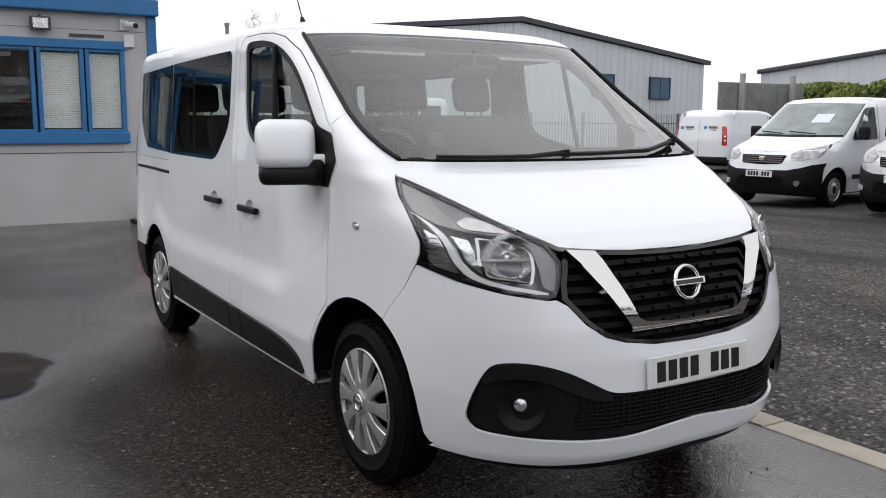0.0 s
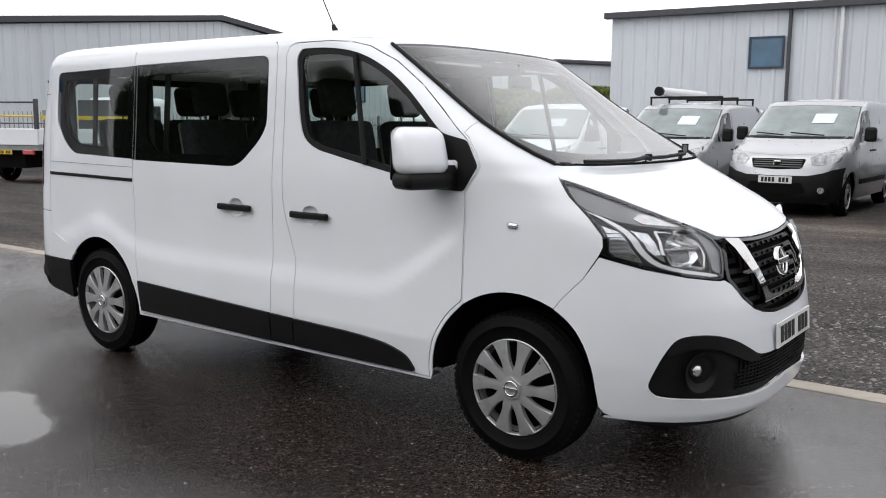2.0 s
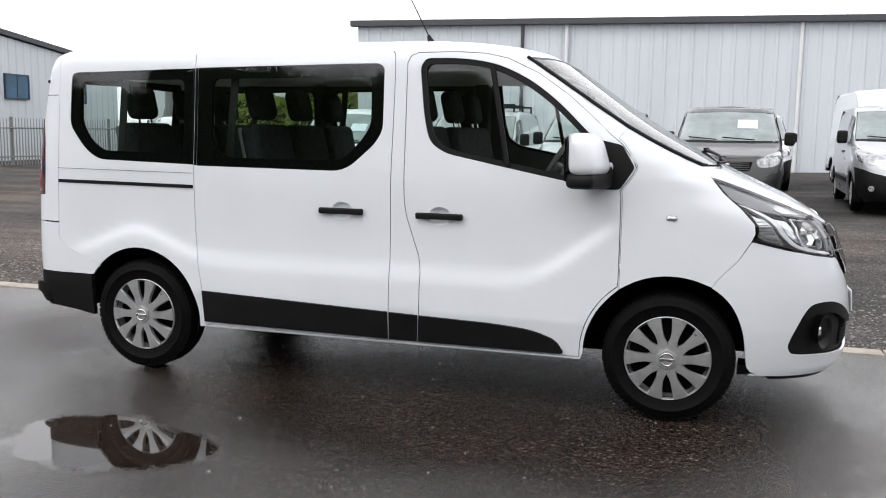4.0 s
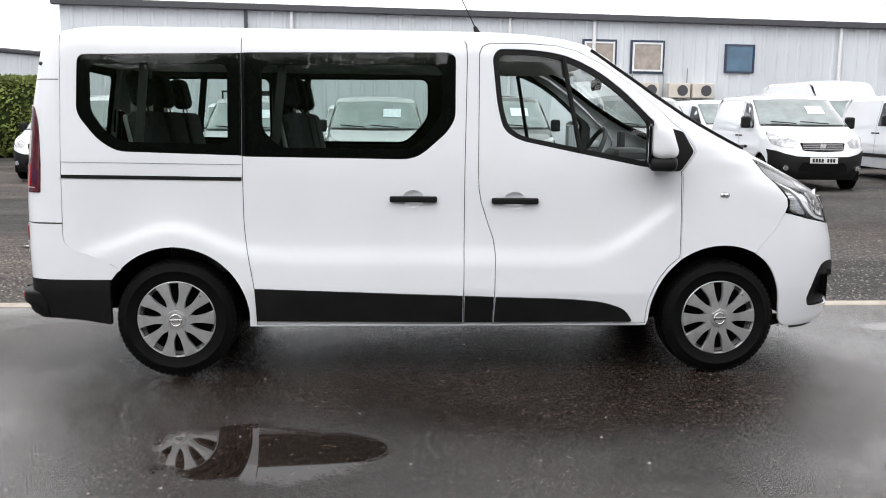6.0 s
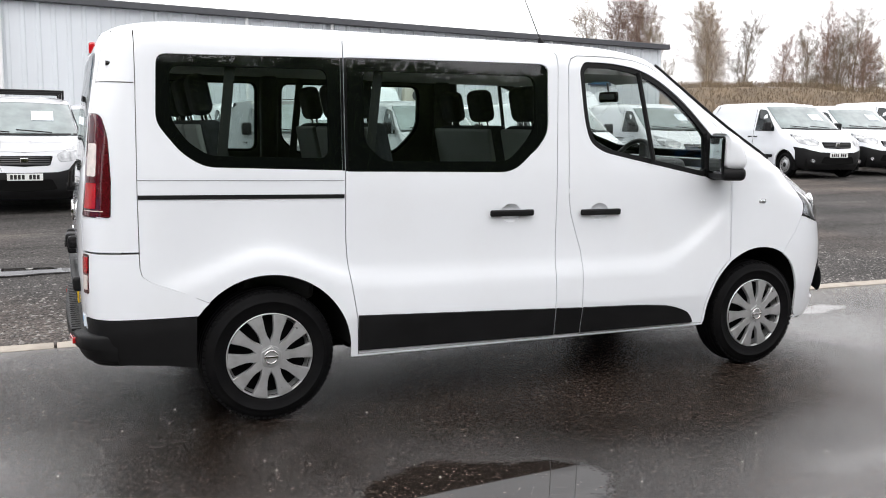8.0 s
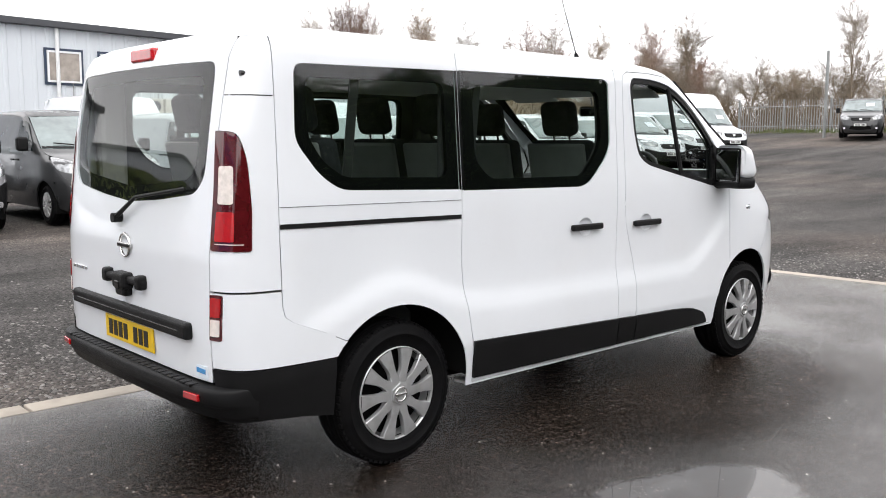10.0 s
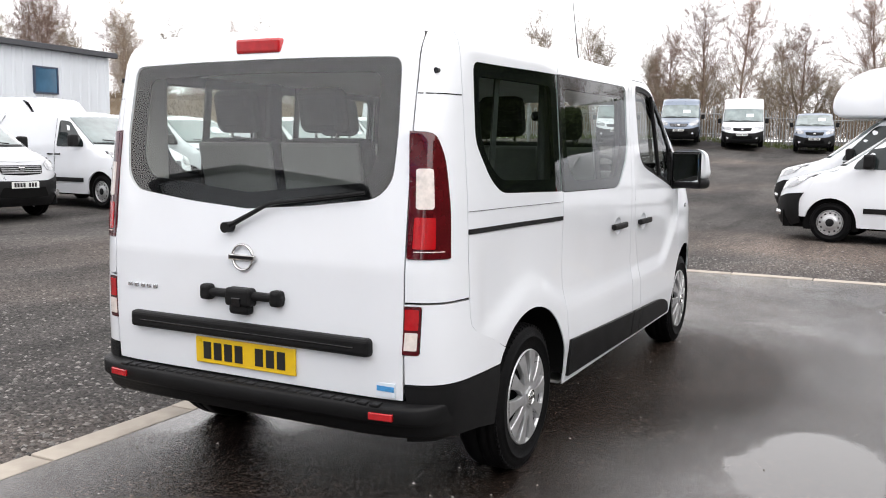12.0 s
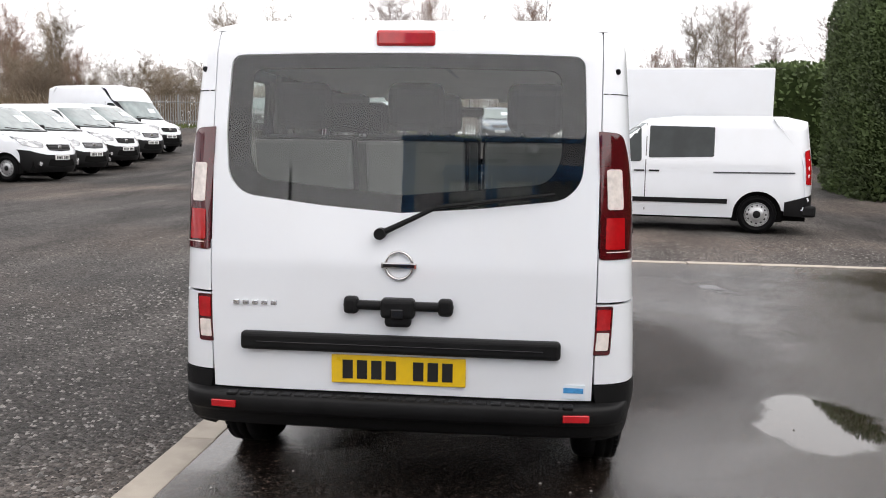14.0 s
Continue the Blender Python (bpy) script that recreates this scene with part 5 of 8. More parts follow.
        panel("pillar_seam", [(yt(1.65) + 0.002, 1.648), (ys(1.65, -2.15), 1.648), (ys(1.65, -2.15), 1.652), (yt(1.65) + 0.002, 1.652)], sh.stern, black_plastic, pil, step=0.05, rim=0, lift=0.0015, **st, **far)
        cor = panel("bumper_corner", low_corner, sh.stern, white_paint, van, holes=[small_lamp], step=0.035, rim=0.02, **st, **far)
        panel("corner_tip", [(-1.9002, 0.562), (-1.9002, 0.648), (-1.862, 0.630), (-1.838, 0.620)] + [q for q in rear_arch if q[0] < -1.84 and 0.565 < q[1] < 0.62][::-1] + [(-1.893, 0.562)], sh.side, white_paint, cor, step=0.03, rim=0.012, **far)
        tail = panel("tail_lamp", shrink(big_lamp, 0.002), sh.stern, lamp_dark_red, van, step=0.025, rim=0.02, lift=0.005, label="dark red tail lamp with pale reverse lens", **st, **far)
        panel("reverse_lens", rounded([(0.478, 1.372, 0.01), (0.522, 1.372, 0.01), (0.525, 1.222, 0.01), (0.478, 1.222, 0.01)]), sh.stern, lamp_white, tail, step=0.02, rim=0.004, lift=0.007, **st, **far)
        panel("brake_lens", rounded([(0.476, 1.192, 0.006), (0.53, 1.192, 0.006), (0.533, 1.075, 0.006), (0.474, 1.075, 0.006)]), sh.stern, lamp_bright_red, tail, step=0.02, rim=0.004, lift=0.007, **st, **far)
        panel("lens_line", [(0.476, 1.063), (0.565, 1.063), (0.565, 1.067), (0.476, 1.067)], sh.stern, lamp_white, tail, step=0.03, rim=0, lift=0.007, **st, **far)
        low = panel("lower_lamp", shrink(small_lamp, 0.002), sh.stern, lamp_dark_red, van, step=0.025, rim=0.02, lift=0.002, **st, **far)
        panel("fog_lens", rounded([(0.4575, 0.850, 0.003), (0.489, 0.850, 0.005), (0.485, 0.772, 0.005), (0.4545, 0.772, 0.003)]), sh.stern, lamp_bright_red, low, step=0.02, rim=0.004, lift=0.005, **st, **far)
        panel("clear_lens", rounded([(0.4555, 0.762, 0.003), (0.484, 0.762, 0.005), (0.480, 0.694, 0.005), (0.4515, 0.694, 0.003)]), sh.stern, lamp_white, low, step=0.02, rim=0.004, lift=0.005, **st, **far)
        # dark rear bumper end
        end = [(ys(0.555, -1.885), 0.556), (sh.stern_at(0.556, y=0.742), 0.556), (sh.stern_at(0.33, y=0.742), 0.335), (ys(0.33, -2.2), 0.340), (ys(0.33, -2.05), 0.330), (ys(0.32, -1.905), 0.306)]
        panel("bumper_end", end, sh.stern, black_plastic, van, step=0.04, rim=0.03, lift=0.003, **st, **far)
        # wheel wells, their shade put into a near-black colour
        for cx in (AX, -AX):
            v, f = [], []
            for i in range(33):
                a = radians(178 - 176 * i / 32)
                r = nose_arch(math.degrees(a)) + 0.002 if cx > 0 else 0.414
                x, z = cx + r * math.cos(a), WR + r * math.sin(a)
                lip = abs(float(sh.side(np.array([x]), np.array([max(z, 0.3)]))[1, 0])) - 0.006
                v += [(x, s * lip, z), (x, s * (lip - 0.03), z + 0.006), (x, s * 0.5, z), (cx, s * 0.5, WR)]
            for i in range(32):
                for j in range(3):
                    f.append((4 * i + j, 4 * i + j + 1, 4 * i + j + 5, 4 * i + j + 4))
            link("wheel_well", v, f, shade_void, van)
        wheel("wheel", van, AX, s * 0.905, side=s)
        wheel("wheel", van, -AX, s * 0.908, side=s)
    # nose: bumper, grille, bonnet
    half_top = [(0.0, 0.668), (0.13, 0.674), (0.215, 0.694), (0.262, 0.718), (0.302, 0.764), (0.336, 0.832), (0.356, 0.852), (0.372, 0.850), (0.45, 0.870), (0.53, 0.902), (0.600, 0.942)] + wing_seam[1:]
    arch_u = [(sh.bow_at(z, x=x), z) for x, z in front_arch if x > 1.765 and z > 0.335]
    low = [(sh.bow_at(0.31, x=1.932), 0.31), (sh.bow_at(0.28, x=1.95), 0.283), (sh.bow_at(0.27, x=1.99), 0.268), (0.60, 0.264), (0.517, 0.256), (0.385, 0.252), (0.2, 0.258), (0.0, 0.266)]
    half = half_top + arch_u + low
    bumper_edge = half + [(-u, z) for u, z in half[-2:0:-1]]
    mouth_half = [(0.0, 0.516), (0.173, 0.519), (0.235, 0.522), (0.262, 0.532), (0.30, 0.568), (0.345, 0.607), (0.39, 0.632), (0.43, 0.640), (0.468, 0.634), (0.488, 0.615), (0.510, 0.54), (0.530, 0.44), (0.531, 0.41), (0.520, 0.378), (0.50, 0.366), (0.42, 0.358), (0.225, 0.346), (0.1, 0.368), (0.0, 0.376)]
    mouth = eased(mouth_half + [(-u, z) for u, z in mouth_half[-2:0:-1]])
    bow = dict(su=1.65)
    bumper = panel("front_bumper", bumper_edge, sh.bow, white_paint, van, holes=[mouth], step=0.035, rim=0.012, **bow)
    panel("lower_grille", shrink(mouth, -0.003), sh.bow, black_plastic, bumper, step=0.04, rim=0, lift=-0.022, label="black lower grille", **bow)
    for i in range(9):
        z = 0.385 + i * 0.0155
        w = 0.33 - 0.012 * max(0, i - 4)
        panel("mesh_bar", [(-w, z), (w, z), (w, z + 0.005), (-w, z + 0.005)], sh.bow, black_plastic, bumper, step=0.08, rim=0.012, lift=-0.012, **bow)
    for i in range(-20, 21):
        u = i * 0.0158
        panel("mesh_bar", [(u, 0.38), (u + 0.003, 0.38), (u + 0.003, 0.515), (u, 0.515)], sh.bow, black_plastic, bumper, step=0.08, rim=0.01, lift=-0.014, **bow)
    for s in (-1, 1):
        brow = [(0.255 * s, 0.524), (0.30 * s, 0.566), (0.345 * s, 0.605), (0.39 * s, 0.629), (0.43 * s, 0.637), (0.468 * s, 0.631), (0.486 * s, 0.613), (0.505 * s, 0.54), (0.47 * s, 0.575), (0.43 * s, 0.585), (0.39 * s, 0.575), (0.345 * s, 0.54), (0.30 * s, 0.505), (0.25 * s, 0.50)]
        panel("fog_brow", eased(brow), sh.bow, black_plastic, bumper, step=0.03, rim=0.03, lift=0.004, **bow)
        c = sh.bow(np.array([0.432]), np.array([0.483]))[:, 0]
        cup = link("fog_recess", *lathe([(0.085, -0.012), (0.075, -0.008), (0.055, 0.025), (0.035, 0.03)], 36), black_plastic, bumper)
        cup.matrix_basis = pose(c[0] - 0.004, s * abs(c[1]) - s * 0.002, 0.483, 0, 0, 90 + s * 28)
        fog = link("fog_lamp", *lathe([(0.026, 0.028), (0.026, 0.016), (0.02, 0.010), (0.001, 0.008)], 28), lamp_silver, bumper, "round fog lamp")
        fog.matrix_basis = cup.matrix_basis.copy()
        # dark flap ahead of the wheel, deepest at the tyre
        wedge = [(1.895, 0.238), (1.90, 0.29), (2.06, 0.285), (2.05, 0.272)]
        v = [(x, s * y, z) for y in (0.74, 0.58) for x, z in wedge]
        link("wheel_flap", v, [(0, 1, 2, 3), (7, 6, 5, 4)] + [(i, i + 4, (i + 1) % 4 + 4, (i + 1) % 4) for i in range(4)], black_plastic, bumper, smooth=False)
    lip_half = [(0.0, 0.272), (0.2, 0.264), (0.36, 0.258), (0.56, 0.266), (0.54, 0.232), (0.3, 0.212), (0.0, 0.208)]
    panel("bumper_lip", lip_half + [(-u, z) for u, z in lip_half[-2:0:-1]], sh.bow, black_plastic, van, step=0.05, rim=0, lift=-0.012, **bow)
    g_half = [(0.0, 0.990), (0.13, 0.994), (0.25, 1.006), (0.322, 1.017), (0.348, 0.862), (0.332, 0.832), (0.298, 0.764), (0.258, 0.720), (0.212, 0.696), (0.13, 0.677), (0.0, 0.671)]
    grille_edge = eased(g_half + [(-u, z) for u, z in g_half[-2:0:-1]], 1)
    grille = panel("grille", shrink(grille_edge, -0.004), sh.bow, shade_void, van, step=0.04, rim=0, lift=-0.05, label="black slatted grille with chrome bands", **bow)
    panel("grille_frame", grille_edge, sh.bow, gloss_black, grille, holes=[shrink(grille_edge, 0.012)], step=0.03, rim=0.05, lift=-0.003, **bow)
    for i in range(7):
        z = 0.706 + i * 0.042
        w = float(np.interp(z, [0.69, 0.72, 0.764, 0.832, 0.862, 1.0], [0.20, 0.255, 0.295, 0.330, 0.345, 0.325]))
        for lo, hi, lift in ((z, z + 0.02, -0.018),):
            panel("slat", [(-w, lo), (w, lo), (w, hi), (-w, hi)], sh.bow, grille_black, grille, step=0.06, rim=0.03, lift=lift, **bow)
        for j in range(-3, 4):
            u = (j + 0.5 * (i % 2)) * 0.052
            if abs(u) < w * 0.62:
                panel("slat_tooth", [(u - 0.008, z + 0.004), (u + 0.008, z + 0.004), (u + 0.006, z + 0.014), (u - 0.006, z + 0.014)], sh.bow, grille_black, grille, step=0.06, rim=0.01, lift=-0.009, **bow)
    v_half = [(0.0, 0.713), (0.085, 0.714), (0.15, 0.718), (0.186, 0.732), (0.318, 1.008), (0.252, 0.998), (0.172, 0.772), (0.150, 0.757), (0.085, 0.750), (0.0, 0.748)]
    def rolled(u, z):
        """The band curls under towards its foot and is crowned across its arms."""
        p = sh.bow(u, z)
        p[0] = p[0] - 1.5 * np.clip(0.845 - z, 0, 1) ** 2 - 0.9 * np.clip(0.735 - z, 0, 1)
        return p

    panel("chrome_band", v_half + [(-u, z) for u, z in v_half[-2:4:-1]] + [(-u, z) for u, z in v_half[4:0:-1]], rolled, chrome, grille, step=0.012, rim=0.04, lift=0.020, label="bright chrome band in a deep v", **bow)
    c = sh.front(np.array([0.0]), np.array([0.872]))[:, 0]
    badge = link("badge_ring", *lathe([(0.066, 0.0), (0.066, -0.014), (0.060, -0.02), (0.053, -0.014), (0.052, 0.0)], 48), chrome, grille)
    badge.matrix_basis = pose(c[0] + 0.004, 0, 0.872, 0, 0, 90) @ Matrix.Rotation(radians(-15), 4, "X")
    part("badge_bar", block((-0.082, -0.024, -0.014), (0.082, -0.006, 0.014), 0.004), chrome, badge)
    part("badge_mark", block((-0.07, -0.026, -0.008), (0.07, -0.02, 0.008), 0.001), gloss_black, badge)
    fp = number_plate("front_plate", van, pose(float(sh.front(np.array([0.26]), np.array([0.578]))[0, 0]) + 0.016, 0, 0.580, -4, 0, 90), plate_white)
    # bonnet, by (across, height)
    b_half = [(0.0, 0.993), (0.20, 0.996), (0.38, 1.008), (0.506, 1.022)] + [(float(-sh.bow(np.array([u]), np.array([z]))[1, 0]), z) for u, z in ((0.405, 1.102), (0.465, 1.184), (0.515, 1.236), (0.540, 1.252))] + [(0.812, 1.306), (0.60, 1.300), (0.3, 1.296), (0.0, 1.294)]
    panel("bonnet", shrink(b_half + [(-u, z) for u, z in b_half[-2:0:-1]], 0.002), sh.front, white_paint, van, step=0.035, sv=2.0, rim=0.02)
    # windscreen with dark border
    edge_y = [(-float(sh.side(np.array([x]), np.array([z]))[1, 0]), z) for x, z in screen_edge]
    s_half = [(0.0, 1.298), (0.3, 1.300), (0.60, 1.304)] + edge_y + [(0.60, 1.856), (0.3, 1.862), (0.0, 1.864)]
    screen_outline = s_half + [(-u, z) for u, z in s_half[-2:0:-1]]
    i_half = [(0.0, 1.352), (0.5, 1.352), (0.72, 1.372, 0.08), (0.795, 1.44, 0.1), (0.785, 1.62), (0.745, 1.80, 0.06), (0.5, 1.822), (0.0, 1.828)]
    i_half = [p[:2] for p in i_half]
    clear = i_half + [(-u, z) for u, z in i_half[-2:0:-1]]
    ws = panel("windscreen", shrink(screen_outline, 0.006), sh.front, screen_glass, van, step=0.06, sv=1.6, rim=0, lift=-0.002)
    panel("screen_border", shrink(screen_outline, 0.002), sh.front, glass_band, ws, holes=[clear], step=0.05, sv=1.6, rim=0.01, lift=-0.010)
    for s in (-1, 1):
        for i in range(len(screen_edge) - 1):
            (x0, z0), (x1, z1) = screen_edge[i], screen_edge[i + 1]
            y0, y1 = edge_y[i][0], edge_y[i + 1][0]
            part("screen_trim", rod((x0 + 0.004, s * -y0 * -1, z0 + 0.004), (x1 + 0.004, s * y1, z1 + 0.004), 0.010, n=6), black_plastic, ws)
        # corner cover by the screen's foot
        part("cowl_corner", block((1.60, s * 0.70 - 0.07, 1.292), (1.70, s * 0.70 + 0.07, 1.318), 0.012), black_plastic, van)
    panel("roof_header", [(-0.80, 1.852), (-0.6, 1.859), (-0.3, 1.865), (0.0, 1.867), (0.3, 1.865), (0.6, 1.859), (0.80, 1.852), (0.815, 1.889), (-0.815, 1.889)], sh.front, white_paint, van, step=0.05, rim=0.02)
    on_screen = lambda y, z: Vector(sh.front(np.array([y]), np.array([z]))[:, 0]) + Vector((0.020, 0, 0.016))
    for run in (((0.66, 1.350), (0.42, 1.314), (0.10, 1.306), (-0.12, 1.306)), ((-0.06, 1.312), (-0.26, 1.300), (-0.50, 1.300), (-0.68, 1.304))):
        p = [on_screen(*q) for q in run]
        bm = rod(p[0], p[1], 0.012, n=8, r2=0.009)
        rod(p[1], p[2], 0.009, bm, n=6)
        rod(p[2], p[3], 0.009, bm, n=6)
        rod(p[0] - Vector((0, 0, 0.02)), p[0] + Vector((0, 0, 0.012)), 0.018, bm, n=12)
        part("wiper", bm, black_plastic, van)
    # roof: rings that shrink to the crown
    verts, faces = [], []
    us = np.linspace(0, 1, 25)
    rows = [1.886, 1.895, 1.905, 1.918, 1.93, 1.94, 1.948, 1.955]
    count = None
    for k, z in enumerate(rows + [1.962, 1.967, 1.970]):
        zz = np.full(25, min(z, 1.955))
        f, r = sh.bow(us, zz), sh.stern(us[::-1], zz)
        xs = np.linspace(f[0, -1], r[0, 0], 24)[1:-1]
        mid = np.array([xs, f[1, -1] * sh.taper(xs, np.full(22, z)), np.full(22, z)])
        right = np.concatenate([f, mid, r], 1)
        loop = np.concatenate([right, (right * np.array([[1], [-1], [1]]))[:, -2:0:-1]], 1)
        loop[2] = z
        if z > 1.956:
            g = {1.962: 0.72, 1.967: 0.42, 1.970: 0.02}[z]
            loop[1] *= g
            loop[0] = -0.75 + (loop[0] + 0.75) * (1 - (1 - g) * 0.35)
        count = loop.shape[1]
        verts += [tuple(p) for p in loop.T]
    for k in range(len(rows) + 2):
        for i in range(count):
            a, b = k * count + i, k * count + (i + 1) % count
            faces.append((a, b, b + count, a + count))
    roof = link("roof", verts, faces, white_paint, van)
    link("headliner", [(x, y * 0.93, z - 0.10) for x, y, z in verts], [f[::-1] for f in faces], headliner, van)
    # tailgate
    t_half = [(0.0, 0.497), (0.736, 0.497), (0.740, 0.8), (0.741, 1.5), (0.741, 1.80), (0.741, 1.866), (0.738, 1.882), (0.70, 1.886), (0.0, 1.887)]
    rw_half = rounded([(0.0, 1.192), (0.30, 1.214, 0.05), (0.615, 1.252, 0.1), (0.680, 1.32, 0.08), (0.692, 1.50, 0.05), (0.680, 1.79, 0.05), (0.3, 1.798), (0.0, 1.80)])
    rw = rw_half + [(-u, z) for u, z in rw_half[-2:0:-1]]
    ri_half = rounded([(0.0, 1.262), (0.55, 1.315, 0.1), (0.60, 1.40, 0.05), (0.592, 1.735, 0.05), (0.0, 1.745)])
    ri = ri_half + [(-u, z) for u, z in ri_half[-2:0:-1]]
    gate = panel("tailgate", t_half + [(-u, z) for u, z in t_half[-2:0:-1]], sh.rear, white_paint, van, holes=[shrink(rw, 0.003)], step=0.05, rim=0.025)
    panel("rear_glass", shrink(rw, 0.001), sh.rear, rear_glass, gate, step=0.06, rim=0, lift=-0.001, label="tinted rear window")
    panel("glass_border", shrink(rw, -0.002), sh.rear, glass_band, gate, holes=[ri], step=0.06, rim=0.01, lift=-0.010)
    gx = lambda z: float(sh.rear(np.array([0.0]), np.array([z]))[0, 0])
    part("high_brake_lamp", block((gx(1.855) - 0.022, -0.113, 1.822), (gx(1.855) + 0.03, 0.113, 1.883), 0.012, segments=3), lamp_red, gate, "red high brake lamp")
    bar = part("gate_trim", block((gx(0.69) - 0.03, -0.615, 0.657), (gx(0.69) + 0.02, 0.615, 0.728), 0.016, segments=3), black_plastic, gate)
    part("trim_groove", block((gx(0.69) - 0.033, -0.55, 0.688), (gx(0.69) - 0.02, 0.55, 0.694), 0.002), gloss_black, bar)
    grip = block((gx(0.84) - 0.035, -0.21, 0.828), (gx(0.84) + 0.01, 0.21, 0.862), 0.014, segments=3)
    for s in (-1, 1):
        block((gx(0.84) - 0.04, s * 0.18 - 0.028, 0.812), (gx(0.84) + 0.01, s * 0.18 + 0.028, 0.878), 0.016, grip, segments=3)
    block((gx(0.82) - 0.05, -0.065, 0.80), (gx(0.82) + 0.01, 0.065, 0.876), 0.016, grip, segments=3)
    block((gx(0.82) - 0.042, -0.05, 0.766), (gx(0.82) + 0.01, 0.05, 0.82), 0.016, grip, segments=3)
    handle = part("gate_handle", grip, black_plastic, gate, "black tailgate handle")
    part("handle_lock", block((gx(0.82) - 0.054, -0.024, 0.80), (gx(0.82) - 0.045, 0.024, 0.84), 0.006), gloss_black, handle)
    number_plate("rear_plate", gate, pose(gx(0.59) - 0.006, 0, 0.591, 1, 0, -90), plate_yellow)
    b = link("badge_ring", *lathe([(0.057, 0.0), (0.057, -0.008), (0.052, -0.012), (0.047, -0.008), (0.046, 0.0)], 48), chrome, gate)
    b.matrix_basis = pose(gx(1.0) - 0.001, 0, 0.998, 0, 0, -90)
    part("badge_bar", block((-0.068, -0.014, -0.011), (0.068, 0.0, 0.011), 0.003), chrome, b)
    part("badge_mark", block((-0.06, -0.0155, -0.006), (0.06, -0.012, 0.006), 0.001), gloss_black, b)
    for i in range(5):
        part("model_mark", block((gx(0.84) - 0.005, 0.475 + i * 0.037, 0.830), (gx(0.84) + 0.004, 0.500 + i * 0.037, 0.848), 0.003), lamp_silver, gate)
    sx = float(sh.rear(np.array([0.667]), np.array([0.53]))[0, 0])
    part("dealer_sticker", block((sx - 0.004, -0.71, 0.506), (sx + 0.012, -0.625, 0.560), 0.0), paper_card, gate, "small pale blue and white sticker")
    part("sticker_band", block((sx - 0.0055, -0.705, 0.528), (sx + 0.003, -0.63, 0.548), 0.0), sticker_blue, gate)
    arm = rod((gx(1.12) - 0.03, 0.072, 1.118), (gx(1.22) - 0.035, -0.14, 1.222), 0.012, n=8, r2=0.008)
    rod((gx(1.22) - 0.035, -0.14, 1.222), (gx(1.27) - 0.022, -0.575, 1.278), 0.008, arm, n=8, r2=0.006)
    rod((gx(1.12) - 0.045, 0.072, 1.118), (gx(1.12) + 0.01, 0.072, 1.118), 0.022, arm, n=14)
    part("rear_wiper", arm, black_plastic, gate)
    for s in (-1, 1):
        part("gate_stop", rod((float(sh.rear(np.array([0.80]), np.array([1.735]))[0, 0]) - 0.006, s * 0.80, 1.735), (gx(1.73) + 0.10, s * 0.80, 1.735), 0.011, n=12), gloss_black, van)
    # rear step bumper: one section carried across the tail
    verts, faces = [], []
    n = 40
    section = [(-0.20, 0.368), (-0.01, 0.352), (0.020, 0.355), (0.027, 0.366), (0.034, 0.402), (0.056, 0.414), (0.066, 0.422), (0.066, 0.470), (0.060, 0.480), (0.046, 0.485), (-0.03, 0.490)]
    for i in range(n + 1):
        u = -0.60 + 1.20 * i / n
        fade = min(1.0, max(0.0, (0.60 - abs(u)) / 0.10))
        for d, z in section:
            p = sh.stern(np.array([abs(u)]), np.array([min(0.4, z)]))[:, 0]
            p[1] *= -1 if u < 0 else 1
            out = Vector((p[0] + 1.9, p[1] * 0.55, 0)).normalized()
            verts.append((p[0] + out.x * (d * fade + 0.010), p[1] + out.y * (d * fade * 0.4 + 0.010), z))
    k = len(section)
    for i in range(n):
        for j in range(k - 1):
            a = i * k + j
            faces.append((a, a + 1, a + k + 1, a + k))
    step = link("rear_bumper", verts, faces, black_plastic, van, "black rear bumper with ribbed step")
    for i in range(25):
        y = -0.648 + i * 0.054
        part("step_rib", block((-2.448, y - 0.020, 0.478), (-2.404, y + 0.020, 0.4895), 0.004), black_plastic, step)
    for s in (-1, 1):
        u = sh.stern_at(0.4, y=0.655)
        p, q = sh.stern(np.array([u]), np.array([0.4]))[:, 0], sh.stern(np.array([u + 0.02]), np.array([0.4]))[:, 0]
        out = Vector((p[0] + 1.9, p[1] * 0.55, 0)).normalized()
        fade = min(1.0, max(0.0, (0.60 - u) / 0.10))
        yaw = math.atan2(q[1] - p[1], q[0] - p[0])
        red = part("reflector", block((-0.050, -0.007, -0.014), (0.050, 0.007, 0.014), 0.003), lamp_red, step, "red bumper reflector")
        red.matrix_basis = pose(p[0] + out.x * (0.066 * fade + 0.013), s * abs(p[1] + out.y * (0.066 * fade * 0.4 + 0.013)), 0.444, 0, 0, math.degrees(yaw) * (1 if s < 0 else -1))
    # underside, its shade put into a near-black colour; sills
    part("underbody", block((-1.12, -0.78, 0.30), (1.08, 0.78, 0.42), 0.03), shade_void, van)
    part("underbody", block((-2.20, -0.46, 0.30), (2.15, 0.46, 0.44), 0.03), shade_void, van)
    part("underbody", block((-2.24, -0.80, 0.37), (-2.0, 0.80, 0.50), 0.03), shade_void, van)
    # tank, gearbox and exhaust: added unseen to darken the tarmac below
    part("fuel_tank", block((-0.75, -0.10, 0.215), (0.25, 0.62, 0.32), 0.04), shade_void, van)
    part("gearbox", block((0.75, -0.34, 0.20), (1.75, 0.30, 0.34), 0.05), shade_void, van)
    part("exhaust", rod((-2.0, -0.38, 0.27), (0.8, -0.30, 0.25), 0.05, n=12), shade_void, van)
